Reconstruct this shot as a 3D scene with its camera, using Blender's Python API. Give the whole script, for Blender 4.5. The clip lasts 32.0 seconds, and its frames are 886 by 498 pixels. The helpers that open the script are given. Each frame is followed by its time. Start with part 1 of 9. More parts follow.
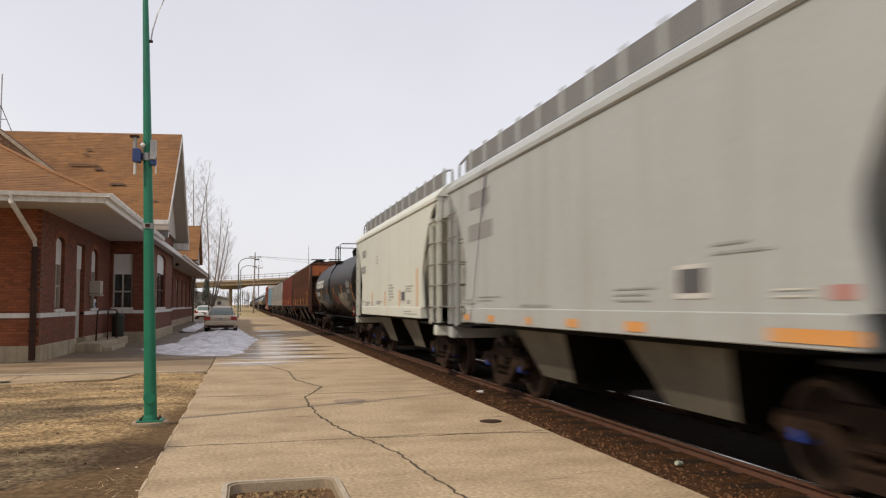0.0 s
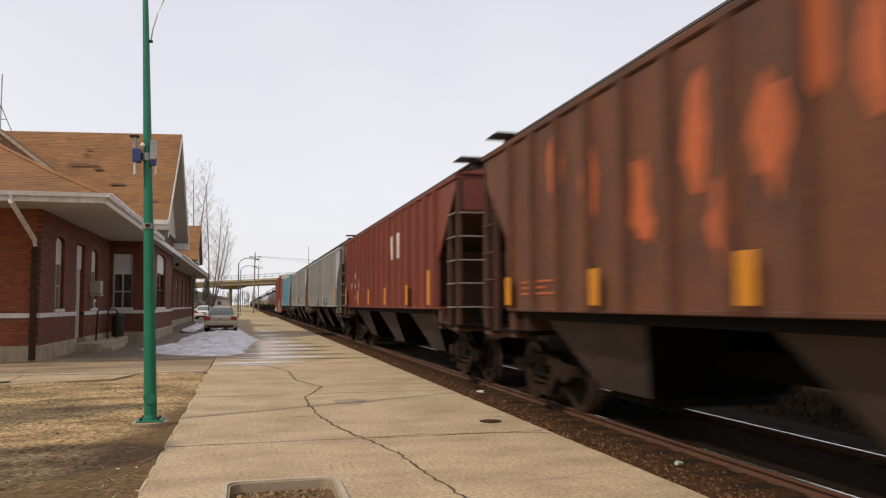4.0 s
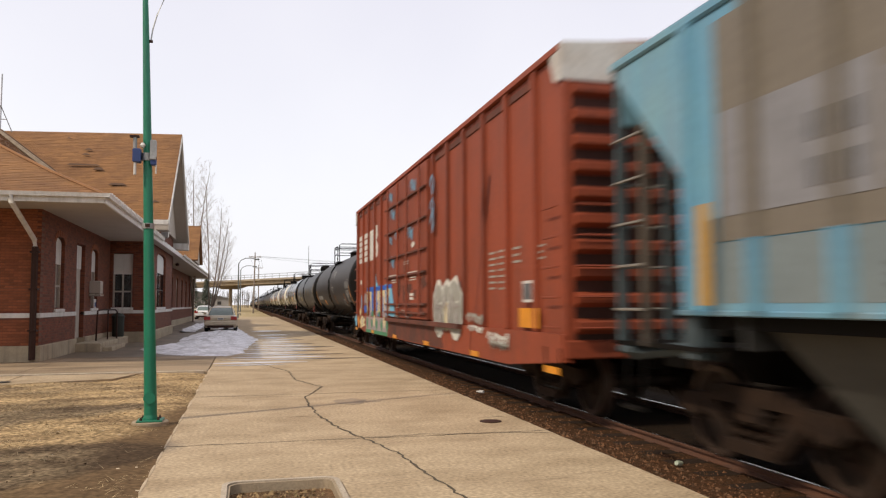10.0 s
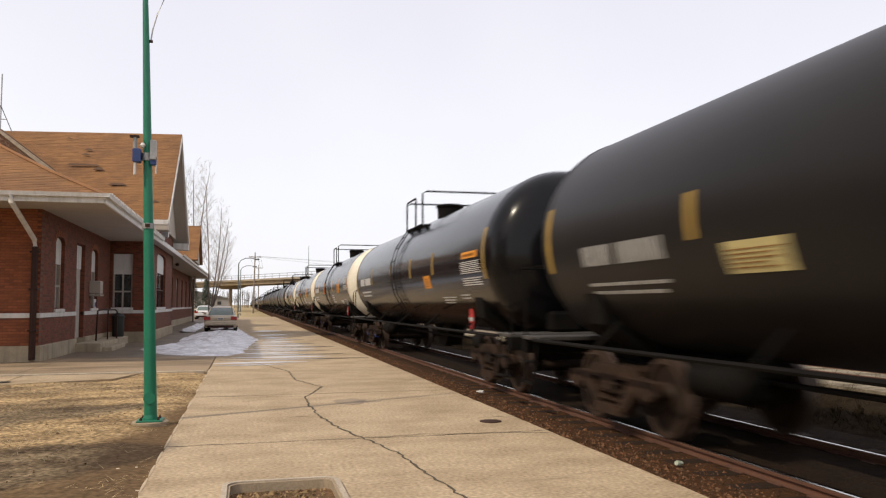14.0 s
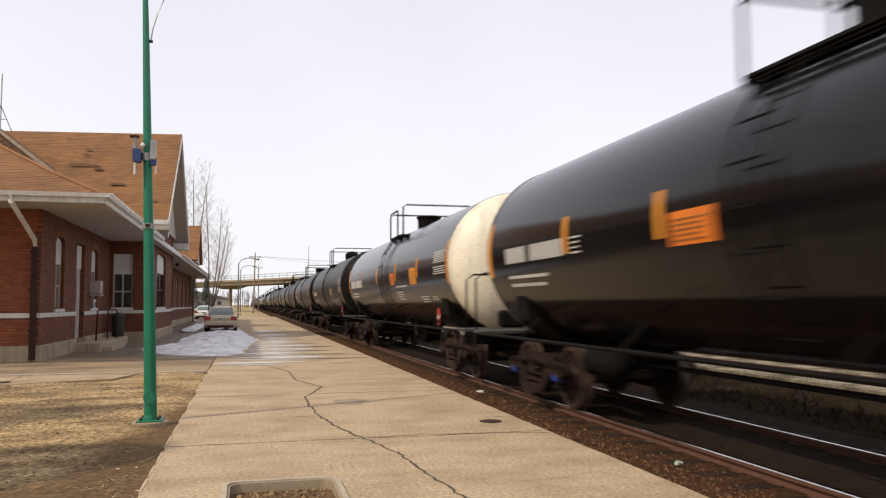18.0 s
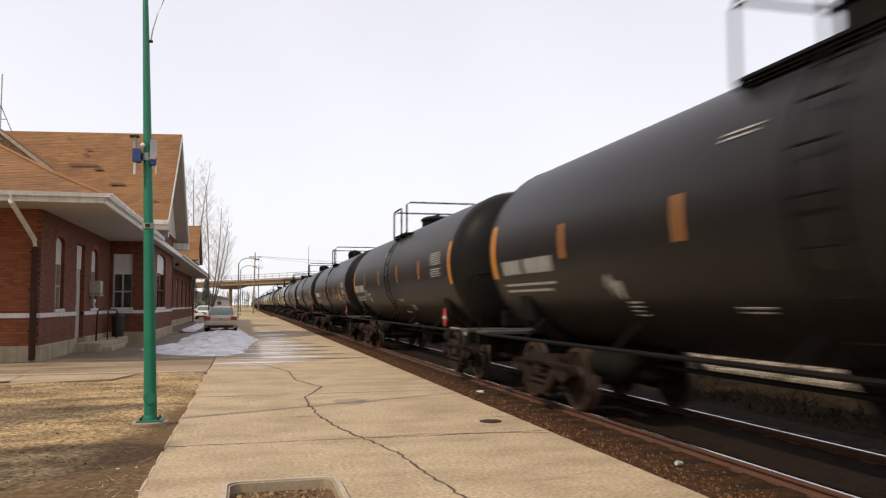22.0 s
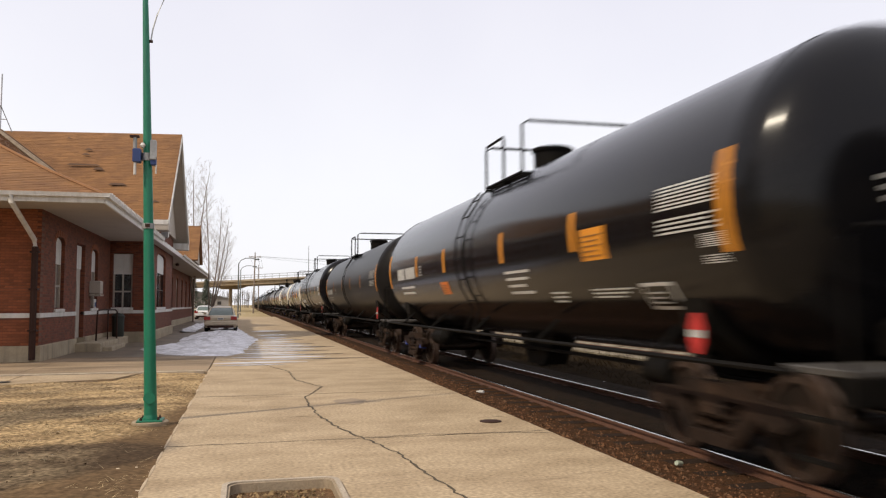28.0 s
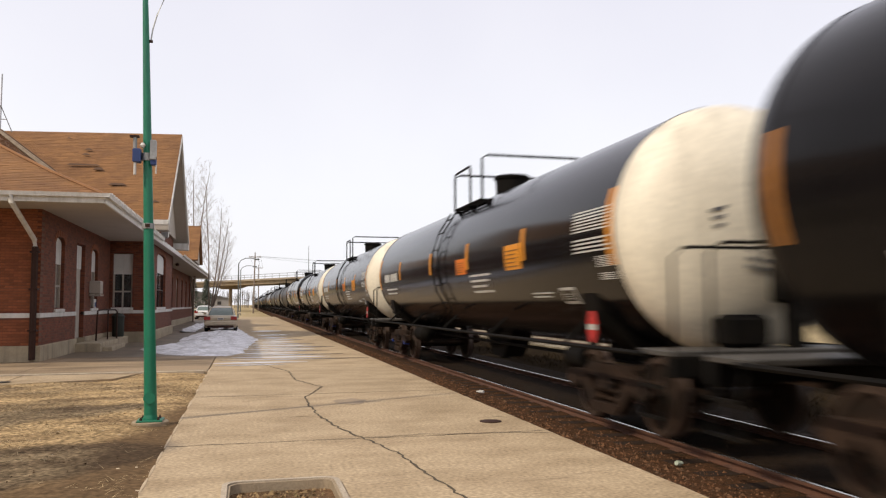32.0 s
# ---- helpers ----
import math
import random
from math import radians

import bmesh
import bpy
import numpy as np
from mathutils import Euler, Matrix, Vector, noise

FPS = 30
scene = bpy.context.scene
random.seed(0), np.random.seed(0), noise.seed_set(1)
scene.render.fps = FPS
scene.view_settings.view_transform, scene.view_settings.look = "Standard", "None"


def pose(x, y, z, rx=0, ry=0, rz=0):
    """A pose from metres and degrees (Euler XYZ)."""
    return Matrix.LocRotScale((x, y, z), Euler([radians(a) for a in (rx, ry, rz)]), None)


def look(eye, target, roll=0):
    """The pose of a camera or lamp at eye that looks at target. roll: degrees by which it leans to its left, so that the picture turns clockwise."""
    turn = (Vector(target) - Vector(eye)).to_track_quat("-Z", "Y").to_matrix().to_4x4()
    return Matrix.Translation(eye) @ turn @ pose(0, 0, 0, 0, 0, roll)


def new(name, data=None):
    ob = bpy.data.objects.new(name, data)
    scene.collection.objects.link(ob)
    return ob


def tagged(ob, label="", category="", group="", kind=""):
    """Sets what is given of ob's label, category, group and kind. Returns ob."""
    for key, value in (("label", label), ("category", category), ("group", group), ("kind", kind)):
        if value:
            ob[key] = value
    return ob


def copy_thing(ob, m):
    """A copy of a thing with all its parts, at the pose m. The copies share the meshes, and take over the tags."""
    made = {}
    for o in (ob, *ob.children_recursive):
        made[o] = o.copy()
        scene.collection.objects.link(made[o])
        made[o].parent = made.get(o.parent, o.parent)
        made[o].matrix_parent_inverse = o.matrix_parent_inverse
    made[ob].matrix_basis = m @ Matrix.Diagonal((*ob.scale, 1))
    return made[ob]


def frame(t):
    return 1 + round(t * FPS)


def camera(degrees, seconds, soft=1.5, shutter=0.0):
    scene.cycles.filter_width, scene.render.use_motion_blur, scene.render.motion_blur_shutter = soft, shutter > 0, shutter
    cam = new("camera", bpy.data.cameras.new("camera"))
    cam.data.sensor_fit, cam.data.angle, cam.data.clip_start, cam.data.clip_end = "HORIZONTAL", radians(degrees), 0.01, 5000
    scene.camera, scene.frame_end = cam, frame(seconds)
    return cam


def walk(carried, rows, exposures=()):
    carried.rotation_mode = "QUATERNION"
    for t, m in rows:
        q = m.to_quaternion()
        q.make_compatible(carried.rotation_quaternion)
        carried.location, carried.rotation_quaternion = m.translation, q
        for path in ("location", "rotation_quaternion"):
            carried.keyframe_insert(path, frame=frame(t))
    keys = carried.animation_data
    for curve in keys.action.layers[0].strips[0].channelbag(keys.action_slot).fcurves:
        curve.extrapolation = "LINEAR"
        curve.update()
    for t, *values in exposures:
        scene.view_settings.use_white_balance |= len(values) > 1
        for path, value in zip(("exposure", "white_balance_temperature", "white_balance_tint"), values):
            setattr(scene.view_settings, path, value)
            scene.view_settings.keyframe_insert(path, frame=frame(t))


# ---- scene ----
cam = camera(58.5, 32.0, soft=1.25, shutter=0.6)
EYE = Vector((0.0, 0.0, 1.5))
YAW, PITCH, ROLL = radians(13.976), radians(3.978), -0.178
AIM = EYE + 10 * Vector((math.sin(YAW) * math.cos(PITCH), math.cos(YAW) * math.cos(PITCH), math.sin(PITCH)))
walk(cam, [(0.0, look(EYE, AIM, ROLL)), (32.0, look(EYE, AIM, ROLL))],
     exposures=[(0.0, -0.17), (3.2, -0.17), (5.8, 0.06), (32.0, 0.06)])

# ---- light ----
SUN_DIR = Vector((-0.918, -0.397, 0.0)).normalized()
SUN_ELEV = radians(46)
to_sun = Vector((SUN_DIR.x * math.cos(SUN_ELEV), SUN_DIR.y * math.cos(SUN_ELEV), math.sin(SUN_ELEV)))
sun = new("sun", bpy.data.lights.new("sun", "SUN"))
sun.data.energy, sun.data.angle, sun.data.color = 2.85, radians(1.2), (1.0, 0.875, 0.69)
sun.matrix_world = look((0, 0, 60), Vector((0, 0, 60)) - to_sun)

world = bpy.data.worlds.new("sky")
scene.world = world
world.use_nodes = True
wn, wl = world.node_tree.nodes, world.node_tree.links
wn.clear()
sky = wn.new("ShaderNodeTexSky")
sky.sky_type, sky.sun_disc = "NISHITA", False
sky.sun_elevation, sky.sun_rotation = SUN_ELEV, math.atan2(to_sun.x, to_sun.y)
sky.air_density, sky.dust_density, sky.ozone_density = 1.0, 4.0, 1.0
haze = wn.new("ShaderNodeMix")
haze.data_type = "RGBA"
haze.inputs["Factor"].default_value = 0.8
cloud = wn.new("ShaderNodeTexNoise")
cloud.inputs["Scale"].default_value, cloud.inputs["Detail"].default_value = 3.0, 4
veil = wn.new("ShaderNodeMix")
veil.data_type = "RGBA"
veil.inputs["A"].default_value, veil.inputs["B"].default_value = (10.2, 10.15, 10.9, 1), (11.9, 11.8, 12.0, 1)
wl.new(cloud.outputs["Fac"], veil.inputs["Factor"])
wl.new(veil.outputs["Result"], haze.inputs["B"])
bg = wn.new("ShaderNodeBackground")
bg.inputs["Strength"].default_value = 0.1
wo = wn.new("ShaderNodeOutputWorld")
wl.new(sky.outputs[0], haze.inputs["A"])
# the high cloud is a little greyer and more lilac overhead than at the horizon
way = wn.new("ShaderNodeTexCoord")
axes = wn.new("ShaderNodeSeparateXYZ")
height = wn.new("ShaderNodeMapRange")
height.inputs["From Min"].default_value, height.inputs["From Max"].default_value = 0.14, 0.42
dim = wn.new("ShaderNodeMix")
dim.data_type, dim.blend_type = "RGBA", "MULTIPLY"
dim.inputs["B"].default_value = (0.875, 0.86, 0.90, 1)
wl.new(way.outputs["Generated"], axes.inputs[0])
wl.new(axes.outputs["Z"], height.inputs["Value"])
wl.new(height.outputs["Result"], dim.inputs["Factor"])
wl.new(haze.outputs["Result"], dim.inputs["A"])
wl.new(dim.outputs["Result"], bg.inputs["Color"])
wl.new(bg.outputs[0], wo.inputs[0])

# ---- materials ----
def mat(name, col, rough=0.8, metal=0.0, spots=None, scale=3.0, amount=0.5, fine=40.0, fine_amt=0.12, bump=0.15, stretch=(1, 1, 1), rnd=0.0, grime=None, coat=0.0, spec=0.5):
    """A surface of base colour col with blotches of the colour spots, fine grain and relief; sizes in metres through object space."""
    m = bpy.data.materials.new(name)
    m.use_nodes = True
    n, l = m.node_tree.nodes, m.node_tree.links
    b = n["Principled BSDF"]
    b.inputs["Roughness"].default_value, b.inputs["Metallic"].default_value = rough, metal
    b.inputs["Coat Weight"].default_value, b.inputs["Specular IOR Level"].default_value = coat, spec
    tc = n.new("ShaderNodeTexCoord")
    mp = n.new("ShaderNodeMapping")
    mp.inputs["Scale"].default_value = stretch
    l.new(tc.outputs["Object"], mp.inputs["Vector"])
    big = n.new("ShaderNodeTexNoise")
    big.inputs["Scale"].default_value, big.inputs["Detail"].default_value, big.inputs["Roughness"].default_value = scale, 6, 0.6
    fin = n.new("ShaderNodeTexNoise")
    fin.inputs["Scale"].default_value, fin.inputs["Detail"].default_value = fine, 3
    l.new(mp.outputs[0], big.inputs["Vector"])
    l.new(tc.outputs["Object"], fin.inputs["Vector"])
    ramp = n.new("ShaderNodeValToRGB")
    ramp.color_ramp.elements[0].position, ramp.color_ramp.elements[1].position = 0.42, 0.68
    l.new(big.outputs["Fac"], ramp.inputs["Fac"])
    mul = n.new("ShaderNodeMath")
    mul.operation = "MULTIPLY"
    mul.inputs[1].default_value = amount
    l.new(ramp.outputs["Color"], mul.inputs[0])
    mix = n.new("ShaderNodeMix")
    mix.data_type = "RGBA"
    mix.inputs["A"].default_value = (*col, 1)
    mix.inputs["B"].default_value = (*(spots or [c * 0.6 for c in col]), 1)
    l.new(mul.outputs[0], mix.inputs["Factor"])
    out = mix.outputs["Result"]
    hsv = n.new("ShaderNodeHueSaturation")
    val = n.new("ShaderNodeMapRange")
    val.inputs["From Min"].default_value, val.inputs["From Max"].default_value = 0.25, 0.75
    val.inputs["To Min"].default_value, val.inputs["To Max"].default_value = 1 - fine_amt, 1 + fine_amt
    l.new(fin.outputs["Fac"], val.inputs["Value"])
    l.new(out, hsv.inputs["Color"])
    vout = val.outputs["Result"]
    if rnd:
        oi = n.new("ShaderNodeObjectInfo")
        rr = n.new("ShaderNodeMapRange")
        rr.inputs["To Min"].default_value, rr.inputs["To Max"].default_value = 1 - rnd, 1 + rnd
        l.new(oi.outputs["Random"], rr.inputs["Value"])
        pm = n.new("ShaderNodeMath")
        pm.operation = "MULTIPLY"
        l.new(vout, pm.inputs[0])
        l.new(rr.outputs["Result"], pm.inputs[1])
        vout = pm.outputs[0]
    l.new(vout, hsv.inputs["Value"])
    out = hsv.outputs["Color"]
    if grime:
        # streaks that run down the face
        gcol, gamt, gscale = grime
        gm = n.new("ShaderNodeMapping")
        gm.inputs["Scale"].default_value = (gscale, gscale, gscale * 0.08)
        gn = n.new("ShaderNodeTexNoise")
        gn.inputs["Scale"].default_value, gn.inputs["Detail"].default_value = 1.0, 5
        gr = n.new("ShaderNodeValToRGB")
        gr.color_ramp.elements[0].position, gr.color_ramp.elements[1].position = 0.5, 0.72
        gx = n.new("ShaderNodeMath")
        gx.operation = "MULTIPLY"
        gx.inputs[1].default_value = gamt
        g2 = n.new("ShaderNodeMix")
        g2.data_type = "RGBA"
        g2.inputs["B"].default_value = (*gcol, 1)
        l.new(tc.outputs["Object"], gm.inputs["Vector"])
        l.new(gm.outputs[0], gn.inputs["Vector"])
        l.new(gn.outputs["Fac"], gr.inputs["Fac"])
        l.new(gr.outputs["Color"], gx.inputs[0])
        l.new(gx.outputs[0], g2.inputs["Factor"])
        l.new(out, g2.inputs["A"])
        out = g2.outputs["Result"]
    l.new(out, b.inputs["Base Color"])
    if bump:
        bp = n.new("ShaderNodeBump")
        bp.inputs["Strength"].default_value, bp.inputs["Distance"].default_value = bump, 0.02
        l.new(fin.outputs["Fac"], bp.inputs["Height"])
        l.new(bp.outputs[0], b.inputs["Normal"])
    return m


def glass(name, tint=(0.8, 0.85, 0.85), rough=0.03):
    m = bpy.data.materials.new(name)
    m.use_nodes = True
    b = m.node_tree.nodes["Principled BSDF"]
    b.inputs["Base Color"].default_value = (*tint, 1)
    b.inputs["Roughness"].default_value, b.inputs["Transmission Weight"].default_value = rough, 0.9
    b.inputs["IOR"].default_value = 1.45
    return m


M_CONC = mat("platform concrete", (0.405, 0.312, 0.203), 0.9, spots=(0.262, 0.193, 0.118), scale=1.3, amount=0.8, fine=26, fine_amt=0.34, bump=0.06, stretch=(0.7, 1.0, 1), rnd=0.06, spec=0.12)
M_CONC2 = mat("pale concrete", (0.34, 0.27, 0.185), 0.9, spec=0.15, spots=(0.19, 0.145, 0.095), scale=0.8, amount=0.6, fine=50, bump=0.25)
M_DIRT = mat("dry dirt and dead grass", (0.365, 0.258, 0.135), 1.0, spots=(0.135, 0.088, 0.048), scale=1.1, amount=1.0, fine=18, fine_amt=0.45, bump=0.04, stretch=(0.45, 1.3, 1), spec=0.05)
M_GROUND = mat("tan winter ground", (0.34, 0.27, 0.15), 1.0, spec=0.05, spots=(0.24, 0.18, 0.10), scale=0.15, amount=0.7, fine=6, fine_amt=0.2, bump=0.4)
M_BALLAST = mat("rusty ballast bed", (0.07, 0.034, 0.017), 1.0, spots=(0.03, 0.021, 0.013), scale=9, amount=0.8, fine=45, fine_amt=0.6, bump=0.8, spec=0.03)
M_STONE = mat("ballast stone", (0.105, 0.052, 0.026), 0.95, spots=(0.07, 0.052, 0.036), scale=8, amount=0.6, fine=60, bump=0.3, spec=0.06)
M_RAIL = mat("rusty rail web", (0.10, 0.040, 0.019), 0.9, spots=(0.05, 0.024, 0.014), scale=5, amount=0.6, fine=50, bump=0.2)
M_RAILTOP = mat("polished rail head", (0.55, 0.53, 0.5), 0.25, 1.0, scale=2, amount=0.2, fine=30, bump=0.02)
M_TIE = mat("weathered timber tie", (0.024, 0.015, 0.010), 0.95, spots=(0.036, 0.023, 0.014), scale=6, fine=50, stretch=(0.3, 4, 4), bump=0.4, spec=0.1)
# brighter than the wall brick, to stand for sunlight on the front wall
M_BRICK = mat("red brick", (0.27, 0.088, 0.036), 0.9, spots=(0.175, 0.052, 0.024), scale=4, amount=0.7, fine=60, fine_amt=0.25, bump=0.4, rnd=0.22)
M_WHITE = mat("white paint", (0.66, 0.64, 0.60), 0.6, spots=(0.5, 0.47, 0.42), scale=2, amount=0.4, fine=40, bump=0.05, grime=((0.3, 0.26, 0.2), 0.4, 6))
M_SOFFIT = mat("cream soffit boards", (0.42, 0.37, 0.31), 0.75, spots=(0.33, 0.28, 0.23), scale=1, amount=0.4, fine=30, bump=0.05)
M_SHINGLE = mat("brown roof shingle", (0.225, 0.107, 0.043), 0.95, spots=(0.155, 0.078, 0.036), scale=0.9, amount=0.7, fine=60, fine_amt=0.25, bump=0.4, rnd=0.14)
M_FOUND = mat("foundation stone", (0.42, 0.345, 0.235), 0.9, spots=(0.26, 0.205, 0.135), scale=2, amount=0.6, fine=40, bump=0.3, grime=((0.12, 0.1, 0.08), 0.5, 4))
M_PIPE = mat("brown downpipe paint", (0.045, 0.022, 0.016), 0.6, fine=30, bump=0.05, spec=0.15)
M_DARK = mat("dark opening", (0.02, 0.018, 0.016), 0.7, fine=20, bump=0.0)
M_GLASS = glass("window glass", (0.35, 0.38, 0.38))
M_GREEN = mat("green pole paint", (0.007, 0.165, 0.09), 0.45, spots=(0.006, 0.12, 0.066), scale=3, amount=0.5, fine=30, fine_amt=0.08, bump=0.03, grime=((0.03, 0.06, 0.04), 0.4, 8))
M_BLUE = mat("blue box paint", (0.02, 0.045, 0.16), 0.5, fine=30, bump=0.03)
M_GREY = mat("grey galvanised metal", (0.35, 0.35, 0.34), 0.5, 0.6, fine=30, bump=0.04)
M_SNOW = mat("old snow", (0.80, 0.785, 0.80), 0.7, spots=(0.30, 0.27, 0.25), scale=1.9, amount=0.7, fine=9, fine_amt=0.2, bump=1.0, stretch=(0.6, 1.6, 1))
M_TWIG = mat("pale young bark", (0.3, 0.235, 0.19), 0.95, spots=(0.22, 0.17, 0.135), scale=6, fine=40, bump=0.3)
M_BARK = mat("grey brown bark", (0.22, 0.17, 0.13), 0.95, spots=(0.14, 0.11, 0.085), scale=6, fine=40, bump=0.4)
M_STEELK = mat("black underframe steel", (0.005, 0.0045, 0.004), 0.7, spots=(0.012, 0.009, 0.006), scale=3, amount=0.5, fine=25, fine_amt=0.25, bump=0.1, spec=0.08)
# paler than the underframe to stand for skylight on the grating
M_GRATE_LIT = mat("sky-paled end grating", (0.07, 0.064, 0.057), 0.6, 0.3, spots=(0.03, 0.027, 0.024), scale=5, amount=0.6, fine=40, fine_amt=0.3, bump=0.2)
M_TRUCK = mat("rusty cast truck steel", (0.029, 0.0165, 0.0102), 0.85, spots=(0.008, 0.006, 0.005), scale=4, amount=0.8, fine=30, fine_amt=0.3, bump=0.2, rnd=0.4, spec=0.15)
M_WHEEL = mat("wheel steel", (0.022, 0.0155, 0.0115), 0.6, 0.3, spots=(0.06, 0.03, 0.017), scale=5, fine=30, bump=0.1, spec=0.15)
M_YEL = mat("orange yellow reflective strip", (0.62, 0.24, 0.012), 0.5, spots=(0.42, 0.16, 0.015), scale=4, amount=0.4, fine=30, bump=0.02)
M_STENCIL = mat("white stencil paint", (0.55, 0.54, 0.51), 0.6, spots=(0.3, 0.29, 0.27), scale=6, fine=30, bump=0.0)
M_STENCILK = mat("dark stencil paint", (0.09, 0.09, 0.095), 0.6, fine=30, bump=0.0)
M_REDP = mat("red placard", (0.45, 0.03, 0.025), 0.5, fine=20, bump=0.0)
M_BLUEP = mat("blue bearing cap", (0.02, 0.07, 0.4), 0.5, fine=20, bump=0.0)


def tank_paint(name, col, rough, dirt, amt, gloss=0.11):
    return mat(name, col, rough, spots=dirt, scale=0.9, amount=amt, fine=18, fine_amt=0.12, bump=0.02, stretch=(1, 0.7, 1.4), grime=(dirt, amt * 0.6, 2.5), coat=0.0, spec=gloss)


M_TANK_GLOSS = tank_paint("glossy black tank paint", (0.004, 0.004, 0.005), 0.16, (0.014, 0.012, 0.010), 0.35, 0.22)
M_TANK_MATT = tank_paint("dull black tank paint", (0.0135, 0.0122, 0.012), 0.36, (0.021, 0.0182, 0.0165), 0.5)
M_TANK_DIRTY = tank_paint("dusty black tank paint", (0.0148, 0.0128, 0.0112), 0.4, (0.026, 0.0208, 0.0165), 0.55)
# lighter than the other blacks, for dust and for the sky's sheen
M_TANK_DUST_SHEEN = tank_paint("dust- and sheen-greyed black tank paint", (0.025, 0.021, 0.018), 0.42, (0.042, 0.034, 0.027), 0.6, 0.1)
M_TANK_DEEP = tank_paint("deep black tank paint", (0.006, 0.0055, 0.006), 0.19, (0.014, 0.012, 0.012), 0.4, 0.13)
M_TANK_SOOTY = tank_paint("sooty black tank paint", (0.007, 0.0066, 0.0066), 0.3, (0.014, 0.0125, 0.0115), 0.5, 0.045)
# heads take a darker black for the shade on the tank ends
M_TANK_HEAD = tank_paint("shade-darkened tank head paint", (0.0095, 0.0086, 0.0082), 0.45, (0.018, 0.0158, 0.014), 0.5, 0.06)
M_TANK_WHITE = mat("off-white tank head paint", (0.72, 0.66, 0.53), 0.5, spots=(0.5, 0.44, 0.34), scale=0.8, amount=0.35, fine=18, bump=0.02, grime=((0.2, 0.17, 0.13), 0.4, 3))
M_HOP_GREY = mat("light grey hopper paint", (0.372, 0.392, 0.382), 0.55, spots=(0.32, 0.325, 0.315), scale=0.7, amount=0.4, fine=14, fine_amt=0.06, bump=0.02, grime=((0.25, 0.23, 0.2), 0.35, 2.5))
M_HOP_CREAM = mat("pale cream hopper paint", (0.575, 0.592, 0.525), 0.55, spots=(0.51, 0.52, 0.46), scale=0.7, amount=0.35, fine=14, fine_amt=0.06, bump=0.02, grime=((0.38, 0.36, 0.29), 0.25, 2.5))
M_HOP_RUST = mat("rust brown hopper paint", (0.115, 0.04, 0.0165), 0.8, spots=(0.05, 0.022, 0.014), scale=1.2, amount=0.8, fine=14, fine_amt=0.2, bump=0.05, rnd=0.13, grime=((0.06, 0.03, 0.02), 0.7, 3))
M_HOP_RED = mat("oxide red hopper paint", (0.165, 0.034, 0.018), 0.7, spots=(0.11, 0.026, 0.015), scale=0.8, amount=0.5, fine=14, fine_amt=0.1, bump=0.03, rnd=0.13, grime=((0.1, 0.04, 0.03), 0.4, 3))
M_HOP_OLD = mat("stained grey hopper paint", (0.355, 0.368, 0.37), 0.65, spots=(0.285, 0.272, 0.25), scale=0.8, amount=0.6, fine=14, fine_amt=0.1, bump=0.03, rnd=0.13, grime=((0.17, 0.14, 0.105), 0.7, 3))
M_HOP_BLUE = mat("faded blue hopper paint", (0.11, 0.265, 0.375), 0.6, spots=(0.165, 0.31, 0.34), scale=0.7, amount=0.7, fine=14, fine_amt=0.1, bump=0.03, rnd=0.13, grime=((0.24, 0.22, 0.2), 0.45, 3))
M_HOP_TEAL = mat("pale teal hopper patch", (0.215, 0.36, 0.30), 0.6, spots=(0.16, 0.3, 0.29), scale=0.9, amount=0.6, fine=14, bump=0.02)
M_BOX_RED = mat("boxcar brown red paint", (0.225, 0.0405, 0.0115), 0.7, spots=(0.15, 0.03, 0.0105), scale=0.8, amount=0.6, fine=14, fine_amt=0.12, bump=0.03, rnd=0.13, grime=((0.1, 0.03, 0.015), 0.5, 3))
M_ROOFGAL = mat("galvanised car roof", (0.5, 0.48, 0.44), 0.55, 0.3, spots=(0.3, 0.2, 0.12), scale=1.5, fine=14, bump=0.02)

